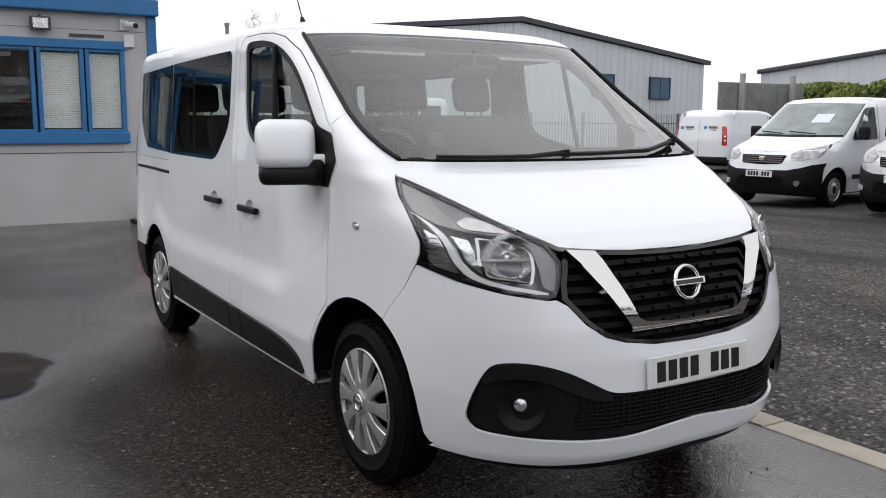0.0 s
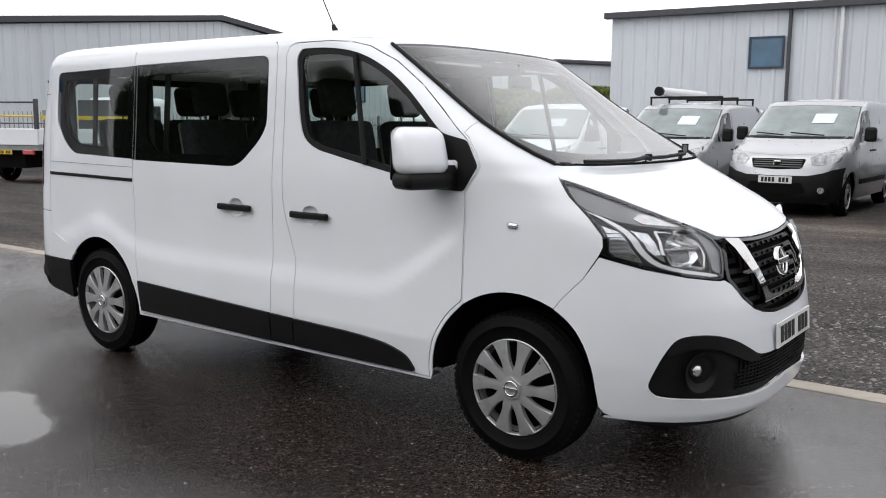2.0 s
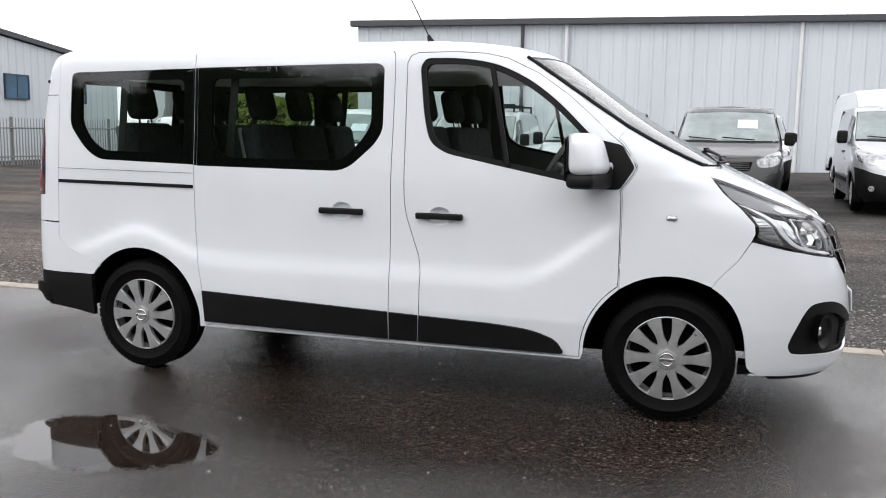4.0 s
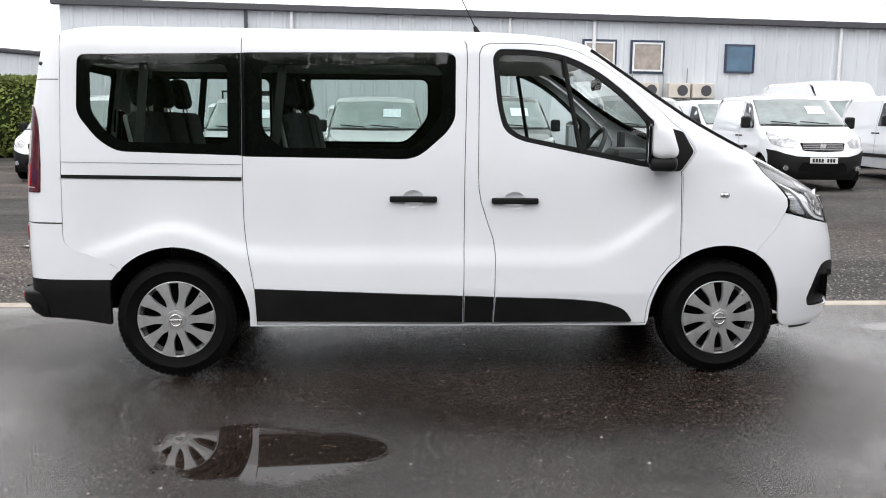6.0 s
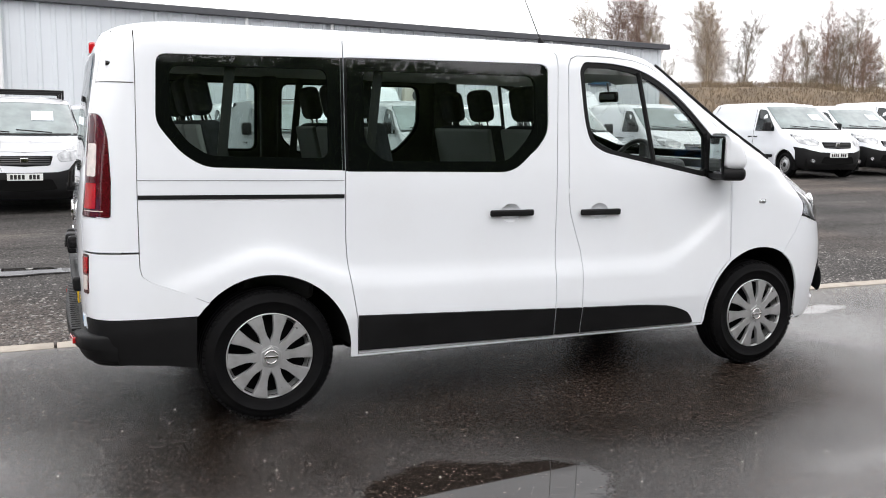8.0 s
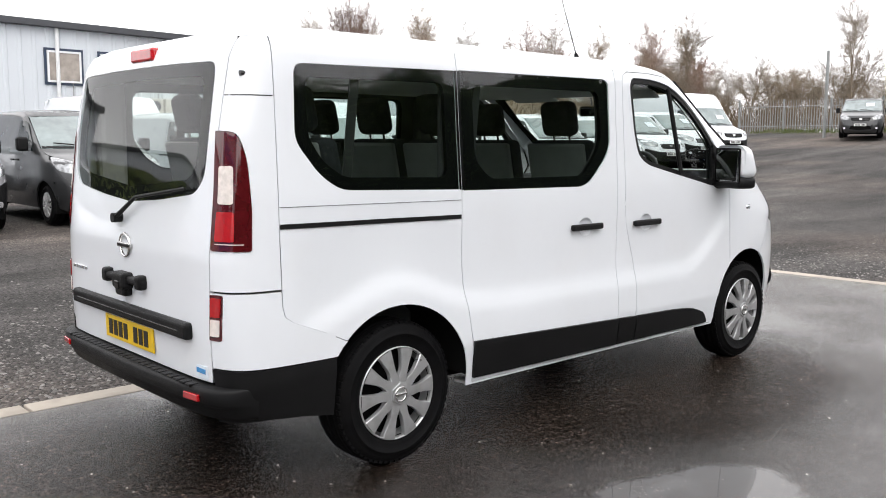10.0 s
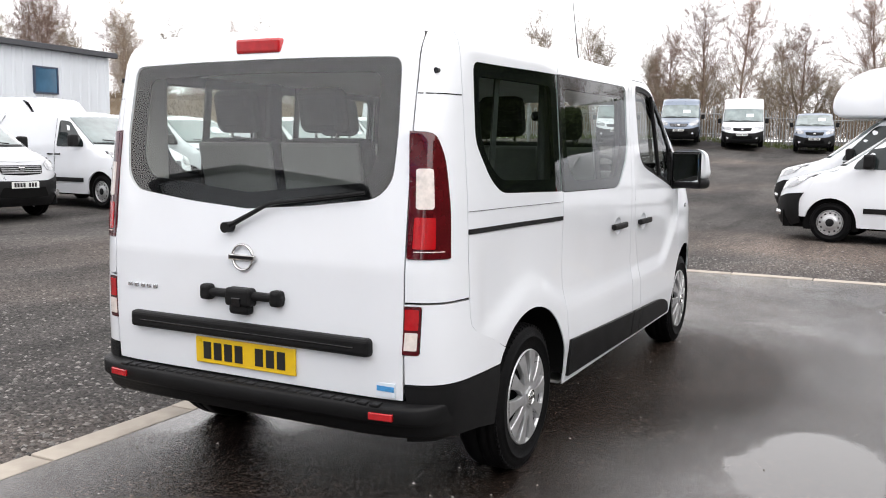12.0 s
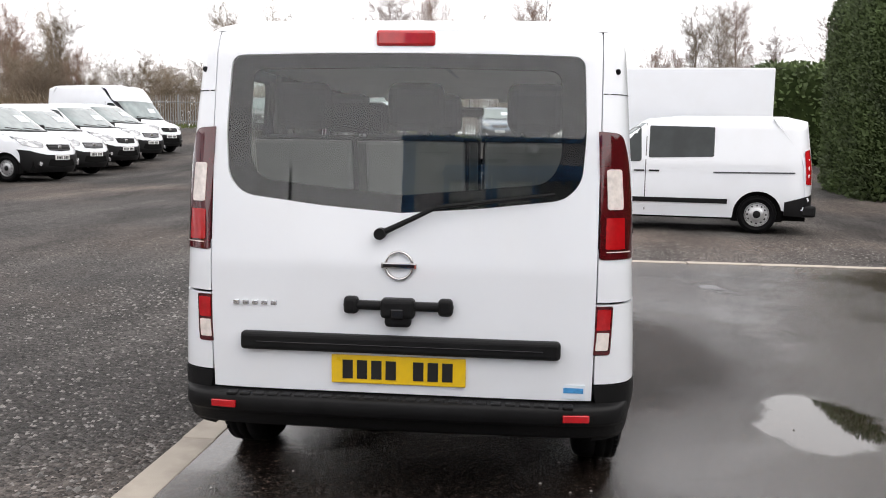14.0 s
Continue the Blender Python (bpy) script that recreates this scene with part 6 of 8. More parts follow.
    part("rear_beam", rod((-AX, -0.72, 0.30), (-AX, 0.72, 0.30), 0.06, n=12), shade_void, van)
    part("cabin_floor", block((-2.28, -0.49, 0.50), (1.3, 0.49, 0.56)), dash_dark, van)
    part("cabin_floor", block((-1.10, -0.84, 0.50), (1.10, 0.84, 0.556)), dash_dark, van)
    part("bulkhead", block((1.25, -0.84, 0.78), (1.45, 0.84, 1.22), 0.05), shade_void, van)
    part("engine_block", block((1.3, -0.52, 0.3), (2.1, 0.52, 0.95), 0.05), shade_void, van)
    for s in (-1, 1):
        part("sill", block((-1.10, s * 0.86 - 0.04, 0.286), (1.09, s * 0.86 + 0.055, 0.300), 0.005), trim_grey, van)
    part("spare_wheel", rod((-1.98, 0, 0.33), (-1.98, 0, 0.46), 0.30, n=32), shade_void, van)
    # aerial
    mast = rod((0.155, -0.535, 1.955), (0.135, -0.535, 2.0), 0.022, n=12, r2=0.009)
    rod((0.137, -0.535, 1.998), (-0.08, -0.55, 2.42), 0.0035, mast, n=6, r2=0.002)
    part("aerial", mast, black_plastic, van, "thin black roof aerial")
    cabin(van)
    return van


def seat(parent, x, y, width=0.46, cab=False):
    """A passenger seat with its backrest and headrest, facing forwards."""
    z = 0.56
    s = new("seat")
    s.parent = parent
    part("cushion", block((x - 0.20, y - width / 2, z + 0.28), (x + 0.30, y + width / 2, z + 0.44), 0.05, segments=3), seat_cloth, s)
    part("seat_box", block((x - 0.15, y - width / 2 + 0.05, z), (x + 0.22, y + width / 2 - 0.05, z + 0.3), 0.03), dash_dark, s)
    lean = Matrix.Translation((x - 0.19, y, z + 0.40)) @ Matrix.Rotation(radians(-12), 4, "Y")
    part("backrest", block((-0.07, -width / 2, -0.02), (0.05, width / 2, 0.54), 0.045, turn=lean, segments=3), seat_cloth, s)
    part("back_panel", block((-0.084, -width / 2 + 0.012, 0.0), (-0.052, width / 2 - 0.012, 0.532), 0.015, turn=lean), seat_shell, s)
    for k in ([0] if width < 0.6 else [-width / 4, width / 4]):
        part("headrest", block((-0.05, k - 0.125, 0.565), (0.045, k + 0.125, 0.775), 0.045, turn=lean, segments=3), seat_cloth, s)
        bm = rod((0, k - 0.06, 0.50), (0, k - 0.06, 0.60), 0.007, n=8)
        rod((0, k + 0.06, 0.50), (0, k + 0.06, 0.60), 0.007, bm, n=8)
        bmesh.ops.transform(bm, matrix=lean, verts=bm.verts)
        part("headrest_stem", bm, chrome, s)
    return s


def cabin(van):
    """Seats, dashboard, wheel, mirror and belts behind the glass."""
    seat(van, 0.42, -0.46)
    seat(van, 0.42, 0.36, 0.90)
    for x in (-0.62, -1.48):
        seat(van, x, -0.50)
        seat(van, x, 0.02)
        seat(van, x, 0.52)
    dash = part("dashboard", block((1.02, -0.80, 0.95), (1.55, 0.80, 1.235), 0.08, segments=3), dash_dark, van)
    part("binnacle", block((0.98, -0.62, 1.16), (1.2, -0.28, 1.30), 0.05, segments=3), dash_dark, dash)
    part("centre_stack", block((0.93, -0.14, 0.75), (1.1, 0.18, 1.22), 0.04, segments=3), trim_grey, dash)
    part("door_vent", block((1.0, -0.78, 1.1), (1.06, -0.66, 1.2), 0.02), trim_grey, dash)
    rim_v, rim_f = [], []
    for i in range(36):
        a = 2 * math.pi * i / 36
        for j in range(8):
            b = 2 * math.pi * j / 8
            r = 0.185 + 0.015 * math.cos(b)
            rim_v.append((0.015 * math.sin(b), r * math.cos(a), r * math.sin(a)))
    for i in range(36):
        for j in range(8):
            rim_f.append((i * 8 + j, i * 8 + (j + 1) % 8, ((i + 1) % 36) * 8 + (j + 1) % 8, ((i + 1) % 36) * 8 + j))
    sw = link("steering_wheel", rim_v, rim_f, dash_dark, van)
    sw.matrix_basis = pose(0.86, -0.45, 1.245, 0, 28, 0)
    part("steering_hub", block((-0.02, -0.08, -0.07), (0.04, 0.08, 0.06), 0.03), dash_dark, sw)
    for a in (0, 180, 270):
        part("steering_spoke", block((-0.008, 0.05, -0.018), (0.01, 0.185, 0.018), 0.006, turn=Matrix.Rotation(radians(a), 4, "X")), dash_dark, sw)
    part("steering_column", rod((0.88, -0.45, 1.235), (1.15, -0.45, 1.05), 0.04), dash_dark, van)
    part("phone_holder", block((1.08, -0.32, 1.28), (1.12, -0.25, 1.40), 0.01), dash_dark, van)
    part("rear_view_mirror", block((0.98, -0.11, 1.66), (1.01, 0.11, 1.73), 0.02), gloss_black, van)
    part("mirror_stalk", rod((1.0, 0, 1.70), (0.98, 0, 1.79), 0.006), dash_dark, van)
    for y in (-0.42, 0.42):
        part("sun_visor", block((0.68, y - 0.2, 1.80), (0.90, y + 0.2, 1.815), 0.006, turn=Matrix.Translation((0.79, 0, 1.8)) @ Matrix.Rotation(radians(20), 4, "Y") @ Matrix.Translation((-0.79, 0, -1.8))), headliner, van)
    for s in (-1, 1):
        for x in (-1.70, -0.95, 0.10):
            part("seat_belt", block((x - 0.024, s * 0.80 - 0.004, 1.0), (x + 0.024, s * 0.80 + 0.004, 1.78), 0.001, turn=Matrix.Translation((x, 0, 1.78)) @ Matrix.Rotation(radians(6), 4, "Y") @ Matrix.Translation((-x, 0, -1.78))), ink, van)
        part("cabin_post", block((0.04, s * 0.82 - 0.025, 0.8), (0.17, s * 0.82 + 0.025, 1.85), 0.02), dark_trim_cloth, van)
        part("cabin_post", block((-1.22, s * 0.82 - 0.025, 0.8), (-1.10, s * 0.82 + 0.025, 1.85), 0.02), dark_trim_cloth, van)
        part("rear_post", block((-2.22, s * 0.76 - 0.05, 0.8), (-2.07, s * 0.76 + 0.05, 1.82), 0.03), trim_grey, van)


minibus()
# ---- parked vans: a plainer skin, drawn by style ----
def fleet_shell(length, width, height, nose_drop=0.0):
    f, r, w, h = length / 2, -length / 2, width / 2, height
    return Shell(
        wide=[(0.2, w * 0.95), (0.5, w), (0.75, w), (1.0, w * 0.985), (1.2, w * 0.98), (h * 0.78, w * 0.92), (h - 0.12, w * 0.87), (h - 0.05, w * 0.82), (h - 0.015, w * 0.70)],
        nose=[(0.2, f - 0.10), (0.35, f), (0.6, f), (0.8, f - 0.05), (0.95, f - 0.13), (1.02, f - 0.22), (1.10, f - 0.50), (1.18, f - 0.85), (1.24, f - 0.98), (h - 0.12, f - 1.90), (h - 0.05, f - 2.05), (h - 0.015, f - 2.5)],
        tail=[(0.2, r + 0.02), (0.5, r), (1.1, r), (h - 0.1, r + 0.10), (h - 0.015, r + 0.4)],
        front_bend=[(0.2, f - 1.4), (1.05, f - 1.4), (1.2, f - 1.6), (1.24, f - 1.62), (h - 0.12, f - 2.5), (h - 0.015, f - 3.0)],
        front_square=[(0.2, 3.2), (0.6, 3.6), (1.0, 4.2), (1.2, 4.8), (h - 0.1, 4.2)],
        rear_bend=[(0.2, r + 0.5), (h - 0.015, r + 0.9)],
        rear_square=[(0.2, 6.0), (h - 0.1, 6.0), (h - 0.015, 4.0)],
    )


def parked_van(label, paint, length=4.95, width=1.92, height=1.93, bumper=None, side_glass=False, seed=0, rack=False, high=0.0, group="vans parked in the yard", front_axle=0.88, rear_axle=0.92, card=True, steel=True, rail=False, glass_by=0.0):
    sh = fleet_shell(length, width, height + high)
    H = height + high
    f, r = length / 2, -length / 2
    ax, rx, wr = f - front_axle, r + rear_axle, 0.325
    van = thing("parked_van", label, "van", group)
    bumper = bumper or black_plastic
    fa, ra = arc(ax, wr, 0.40, 180, 0, 16), arc(rx, wr, 0.40, 180, 0, 16)
    e_low, e_top = (f - 1.16, 1.245), (f - 2.06, H - 0.13 if not high else height - 0.13)
    z_at = lambda z: f - 1.16 - (z - 1.245) / (height - 0.13 - 1.245) * 0.9
    top_z = H - 0.055
    side = [(r + 0.03, 0.42), (r + 0.03, 1.1), (r + 0.13, H - 0.1), (r + 0.30, top_z), (z_at(height - 0.1) - 0.25 - high * 0.6, top_z), (z_at(height - 0.13), height - 0.13), e_low, (f - 0.95, 1.20), (f - 0.62, 1.02), (f - 0.34, 0.80), (f - 0.34, 0.40)] + [p for p in fa[::-1] if p[1] > 0.36] + [(ax - 0.41, 0.26), (rx + 0.41, 0.26)] + [p for p in ra[::-1] if p[1] > 0.36] + [(rx - 0.42, 0.40)]
    win = rounded([(f - 2.25 + glass_by, height - 0.2, 0.06), (f - 1.95 + glass_by * 0.5, height - 0.22, 0.1), (f - 1.42 + glass_by * 0.3, 1.30, 0.04), (f - 1.38 + glass_by * 0.3, 1.20, 0.04), (f - 2.28 + glass_by, 1.20, 0.06)])
    for mirror in (False, True):
        far = dict(mirror=mirror)
        s = 1 if mirror else -1
        panel("body_side", side, sh.side, paint, van, step=0.16, rim=0.03, **far)
        panel("side_window", win, sh.side, fleet_glass, van, step=0.2, rim=0.004, lift=0.006, **far)
        if side_glass:
            panel("side_window", rounded([(f - 3.50 + glass_by, height - 0.21, 0.03), (f - 2.40 + glass_by, height - 0.19, 0.03), (f - 2.40 + glass_by, 1.27, 0.03), (f - 3.50 + glass_by, 1.30, 0.03)]), sh.side, fleet_glass, van, step=0.2, rim=0.004, lift=0.006, **far)
        if rail:
            panel("door_rail", [(r + 0.32, 1.035), (f - 3.50 + glass_by, 1.02), (f - 3.50 + glass_by, 1.045), (r + 0.32, 1.06)], sh.side, dark_trim, van, step=0.3, rim=0.01, lift=0.01, **far)
            panel("bumper_end", [(r + 0.03, 0.30), (rx - 0.43, 0.32), (rx - 0.43, 0.55), (r + 0.03, 0.68)], sh.side, black_plastic, van, step=0.15, rim=0.01, lift=0.01, **far)
        panel("rub_strip", [(rx + 0.5, 0.50), (ax - 0.5, 0.50), (ax - 0.5, 0.58), (rx + 0.5, 0.58)], sh.side, bumper, van, step=0.3, rim=0.01, lift=0.012, **far)
        for x in (f - 2.24 + glass_by, f - 2.50 + glass_by):
            y = float(sh.side(np.array([x]), np.array([1.05]))[1, 0])
            part("door_handle", block((x - 0.09, s * abs(y) - 0.02, 1.03), (x + 0.09, s * abs(y) + 0.02, 1.06), 0.008), black_plastic, van)
        panel("door_seam", [(f - 2.36 + glass_by, 0.35), (f - 2.345 + glass_by, 0.35), (f - 2.345 + glass_by, height - 0.15), (f - 2.36 + glass_by, height - 0.15)], sh.side, dark_trim, van, step=0.3, rim=0, lift=0.003, **far)
        panel("headlamp", rounded([(0.30, 0.95, 0.02), (0.40, 1.04, 0.03), (0.55, 1.12, 0.04), (0.60, 1.02, 0.04), (0.56, 0.90, 0.04), (0.42, 0.84, 0.04), (0.32, 0.84, 0.03)]), sh.bow, fleet_lamp, van, step=0.09, su=1.5, rim=0.005, lift=0.006, **far)
        panel("tail_lamp", rounded([(0.46, 1.45, 0.03), (0.55, 1.42, 0.03), (0.56, 0.85, 0.03), (0.46, 0.85, 0.03)]), sh.stern, lamp_red, van, step=0.15, su=1.3, rim=0.005, lift=0.006, **far)
        w = wheel("wheel", van, ax, s * (width / 2 - 0.05), r=wr, cover=0.205, side=s, spokes=not steel)
        wheel("wheel", van, rx, s * (width / 2 - 0.05), r=wr, cover=0.205, side=s, spokes=not steel)
        part("mirror_housing", block((f - 1.62, s * (width / 2 + 0.10) - 0.09, 1.20), (f - 1.46, s * (width / 2 + 0.10) + 0.09, 1.44), 0.04, segments=2), black_plastic, van)
        # plain blocks whose near-black colour stands for the shade in the arches
        part("wheel_well", block((ax - 0.42, s * (width / 2 - 0.22) - 0.15, 0.2), (ax + 0.42, s * (width / 2 - 0.22) + 0.12, 0.76)), shade_void, van)
        part("wheel_well", block((rx - 0.42, s * (width / 2 - 0.22) - 0.15, 0.2), (rx + 0.42, s * (width / 2 - 0.22) + 0.12, 0.76)), shade_void, van)
        part("fog_lamp", rod((f - 0.17, s * 0.66, 0.45), (f - 0.06, s * 0.68, 0.45), 0.05, n=14), lamp_silver, van)
    bow = dict(su=1.5)
    sym = lambda half: half + [(-u, z) for u, z in half[-2:0:-1]]
    lo = [(0, 0.66), (0.30, 0.67), (0.42, 0.72), (0.5, 0.77), (0.63, 0.80)] + [(sh.bow_at(0.5, x=f - 0.48), 0.70), (sh.bow_at(0.4, x=f - 0.48), 0.30), (0.5, 0.24), (0, 0.24)]
    bump = panel("front_bumper", sym(lo), sh.bow, bumper, van, step=0.12, rim=0.03, lift=0.016, **bow)
    panel("lower_grille", sym(rounded([(0.0, 0.56), (0.25, 0.56, 0.02), (0.30, 0.40, 0.03), (0.0, 0.36)])), sh.bow, shade_void, bump, step=0.12, rim=0.004, lift=0.02, **bow)
    panel("front_panel", sym([(0, 0.60), (0.30, 0.60), (0.5, 0.68), (0.66, 0.70), (0.66, 1.0), (0.60, 1.06), (0.4, 1.02), (0, 1.0)]), sh.bow, paint, van, step=0.12, rim=0.02, lift=0.0, **bow)
    gr = panel("grille", sym(rounded([(0.0, 0.93), (0.27, 0.93, 0.02), (0.24, 0.78, 0.03), (0.0, 0.76)])), sh.bow, shade_void, van, step=0.1, rim=0.004, lift=0.006, **bow)
    for z in (0.80, 0.835, 0.87, 0.905):
        panel("slat", [(-0.24, z - 0.008), (0.24, z - 0.008), (0.24, z + 0.008), (-0.24, z + 0.008)], sh.bow, gloss_black if seed % 2 else lamp_grey, gr, step=0.2, rim=0.01, lift=0.016, **bow)
    c = sh.front(np.array([0.0]), np.array([0.86]))[:, 0]
    part("badge", block((c[0] - 0.01, -0.06, 0.82), (c[0] + 0.035, 0.06, 0.90), 0.012), chrome, van)
    number_plate("front_plate", van, pose(f + 0.022, 0, 0.60, 0, 0, 90), plate_white)
    y_low = -float(sh.side(np.array([e_low[0]]), np.array([e_low[1]]))[1, 0])
    y_top = -float(sh.side(np.array([z_at(height - 0.13)]), np.array([height - 0.13]))[1, 0])
    panel("bonnet", sym([(0, 0.985), (0.5, 1.01), (y_low - 0.16, 1.04), (y_low - 0.02, 1.14), (y_low, 1.245), (0, 1.235)]), sh.front, paint, van, step=0.10, sv=2.2, rim=0.02)
    scr = panel("windscreen", sym([(0, 1.24), (y_low - 0.01, 1.25), (y_top - 0.01, height - 0.135), (0, height - 0.11)]), sh.front, fleet_screen, van, step=0.16, sv=1.6, rim=0, lift=-0.003)
    panel("screen_foot", sym([(0, 1.243), (y_low - 0.02, 1.253), (y_low - 0.03, 1.285), (0, 1.275)]), sh.front, black_plastic, scr, step=0.2, rim=0, lift=0.004)
    for y0, y1 in ((0.45, -0.1), (-0.2, -0.68)):
        p0, p1 = sh.front(np.array([y0]), np.array([1.29]))[:, 0], sh.front(np.array([y1]), np.array([1.33]))[:, 0]
        part("wiper", rod(p0 + np.array([0.03, 0, 0.01]), p1 + np.array([0.03, 0, 0.01]), 0.010, n=6), black_plastic, scr)
    if card:
        panel("price_card", [(0.15, 1.50), (0.50, 1.50), (0.50, 1.66), (0.15, 1.66)], sh.front, paper_card, scr, step=0.2, rim=0, lift=0.004)
    panel("roof_front", sym([(0, height - 0.112), (y_top, height - 0.14), (y_top - 0.02, top_z), (0, top_z + 0.002)]), sh.front, paint, van, step=0.12, rim=0.01)
    verts, faces, count = [], [], 0
    us = np.linspace(0, 1, 9)
    for z, g in ((top_z, 1), (H - 0.035, 1), (H - 0.016, 1), (H - 0.006, 0.7), (H, 0.02)):
        zz = np.full(9, min(z, H - 0.016))
        a, b = sh.bow(us, zz), sh.stern(us[::-1], zz)
        right = np.concatenate([a, b], 1)
        loop = np.concatenate([right, (right * np.array([[1], [-1], [1]]))[:, -2:0:-1]], 1)
        loop[2], loop[1] = z, loop[1] * g
        count = loop.shape[1]
        verts += [tuple(p) for p in loop.T]
    for k in range(4):
        for i in range(count):
            q = k * count + i
            faces.append((q, k * count + (i + 1) % count, (k + 1) * count + (i + 1) % count, q + count))
    link("roof", verts, faces, paint, van)
    panel("rear_door", sym([(0, 0.42), (width / 2 - 0.03, 0.42), (width / 2 - 0.05, 1.2), (width / 2 - 0.12, top_z), (0, top_z)]), sh.rear, paint, van, step=0.2, rim=0.02)
    panel("door_seam", [(-0.006, 0.45), (0.006, 0.45), (0.006, top_z), (-0.006, top_z)], sh.rear, dark_trim, van, step=0.3, rim=0, lift=0.003)
    part("rear_bumper", block((r - 0.05, -width / 2 + 0.04, 0.30), (r + 0.2, width / 2 - 0.04, 0.50), 0.04), bumper, van)
    part("underbody", block((r + 0.1, -width / 2 + 0.2, 0.22), (f - 0.2, width / 2 - 0.2, 0.5)), shade_void, van)
    if rack:
        for x in (r + 0.6, r + 1.7, r + 2.7):
            bar = part("roof_bar", rod((x, -0.72, H + 0.10), (x, 0.72, H + 0.10), 0.02, n=8), black_plastic, van)
            for s in (-1, 1):
                part("bar_foot", rod((x, s * 0.70, H - 0.05), (x, s * 0.70, H + 0.11), 0.02, n=8), black_plastic, bar)
        tube = part("pipe_tube", rod((r + 0.3, -0.45, H + 0.21), (r + 2.9, -0.45, H + 0.21), 0.085, n=20), white_upvc, van, "pale roof pipe carrier")
        part("tube_cap", rod((r + 2.9, -0.45, H + 0.21), (r + 2.98, -0.45, H + 0.21), 0.09, n=20), black_plastic, tube)
    return van


def stand(van, x, y, heading, tilt=0.0):
    van.matrix_world = pose(x, y, rise(x, y), 0, -tilt, heading)
    return van


def front_at(van, length, x, y, heading):
    """Stands a van with the middle of its nose at x, y."""
    a = radians(heading)
    return stand(van, x - math.cos(a) * length / 2, y - math.sin(a) * length / 2, heading)


def another(van, length, x, y, heading, label=""):
    a = radians(heading)
    cx, cy = x - math.cos(a) * length / 2, y - math.sin(a) * length / 2
    ob = copy_thing(van, pose(cx, cy, rise(cx, cy), 0, 0, heading))
    return tagged(ob, label)


bay_van = parked_van("white mid-size van with black bumper, parked on gravel", white_paint, 5.0, 1.98, 1.99, seed=1)
front_at(bay_van, 5.0, -5.78, 10.75, -84)
silver_rack = parked_van("silver panel van with roof rack and pipe carrier, parked on gravel", silver_paint, rack=True, seed=1)
front_at(silver_rack, 4.95, -2.94, 10.4, -88)
silver_van = parked_van("silver panel van with dark bumper, parked on gravel", silver_paint, seed=1)
front_at(silver_van, 4.95, -0.6, 10.4, -90)
charcoal_van = parked_van("charcoal panel van with price card, parked on gravel", dark_paint, bumper=dark_paint, seed=1, steel=False)
front_at(charcoal_van, 4.95, 1.9, 10.3, -91)
pale_van = parked_van("pale silver panel van with black bumper, parked on gravel", silver_paint, seed=2, steel=False)
front_at(pale_van, 4.95, 4.95, 10.95, -92)
white_van = parked_van("white panel van with black bumpers and steel wheels, parked on gravel", white_paint)
front_at(white_van, 4.95, 7.95, 10.6, -96)
for i, (x, y) in enumerate(((11.45, 11.5), (15.9, 11.6), (18.5, 12.0), (21.2, 12.35), (24.0, 12.75))):
    another(white_van if i % 2 == 0 else bay_van, 4.95, x, y, -98 - i * 2)
high_van = parked_van("tall white van with high roof, parked among lower vans", white_paint, 5.6, 2.02, 2.05, high=0.5, seed=1)
front_at(high_van, 5.6, 27.1, 13.4, -108)
for i, (x, y) in enumerate(((-8.8, 16.5), (-4.6, 17.8), (-1.2, 18.2), (2.6, 17.6), (6.2, 18.0), (9.8, 18.2), (13.6, 18.6))):
    another(high_van if i in (4, 6) else (white_van, bay_van)[i % 2], 5.0, x, y, -90 + i)
crew_van = parked_van("white crew van with side windows and steel wheels, parked on gravel", white_paint, 4.85, 1.98, 2.02, side_glass=True, seed=1, front_axle=0.98, rear_axle=0.90, rail=True, glass_by=0.30)
stand(crew_van, 11.135, -2.96, 81)
trade_van = parked_van("white panel van with lettered rear doors, seen from behind", white_paint, 5.0, 1.96, 1.95, seed=1)
stand(trade_van, -15.2, 21.6, 100)
for y in (0.42, -0.40):
    for w, z, h in ((0.30, 1.40, 0.035), (0.22, 1.32, 0.018)):
        part("lettering_bar", block((-2.47, y - 0.08 - w / 2, z - h), (-2.40, y - 0.08 + w / 2, z + h)), lamp_grey, trade_van)
    part("logo_mark", block((-2.47, y + 0.14, 1.34), (-2.40, y + 0.24, 1.44), 0.01), sticker_blue, trade_van)
boxer = parked_van("white high-roof van with dark bumper by the fence", white_paint, 5.8, 2.05, 2.05, high=0.45, seed=1)
front_at(boxer, 5.8, 38.5, 10.5, 195)
another(boxer, 5.8, 40.0, 4.6, 188)
front_at(parked_van("blue-grey high-roof van by the fence", blue_grey_paint, 5.8, 2.05, 2.05, high=0.25, seed=2), 5.8, 39.6, 7.6, 190)
front_at(parked_van("dark grey van by the fence", dark_paint, 4.95, 1.92, 1.93, bumper=dark_paint, seed=1), 4.95, 38.0, 13.2, 200)
front_at(parked_van("blue-grey panel van by the fence", blue_grey_paint, 4.95, 1.92, 1.95, seed=1), 4.95, 41.0, 1.4, 186)


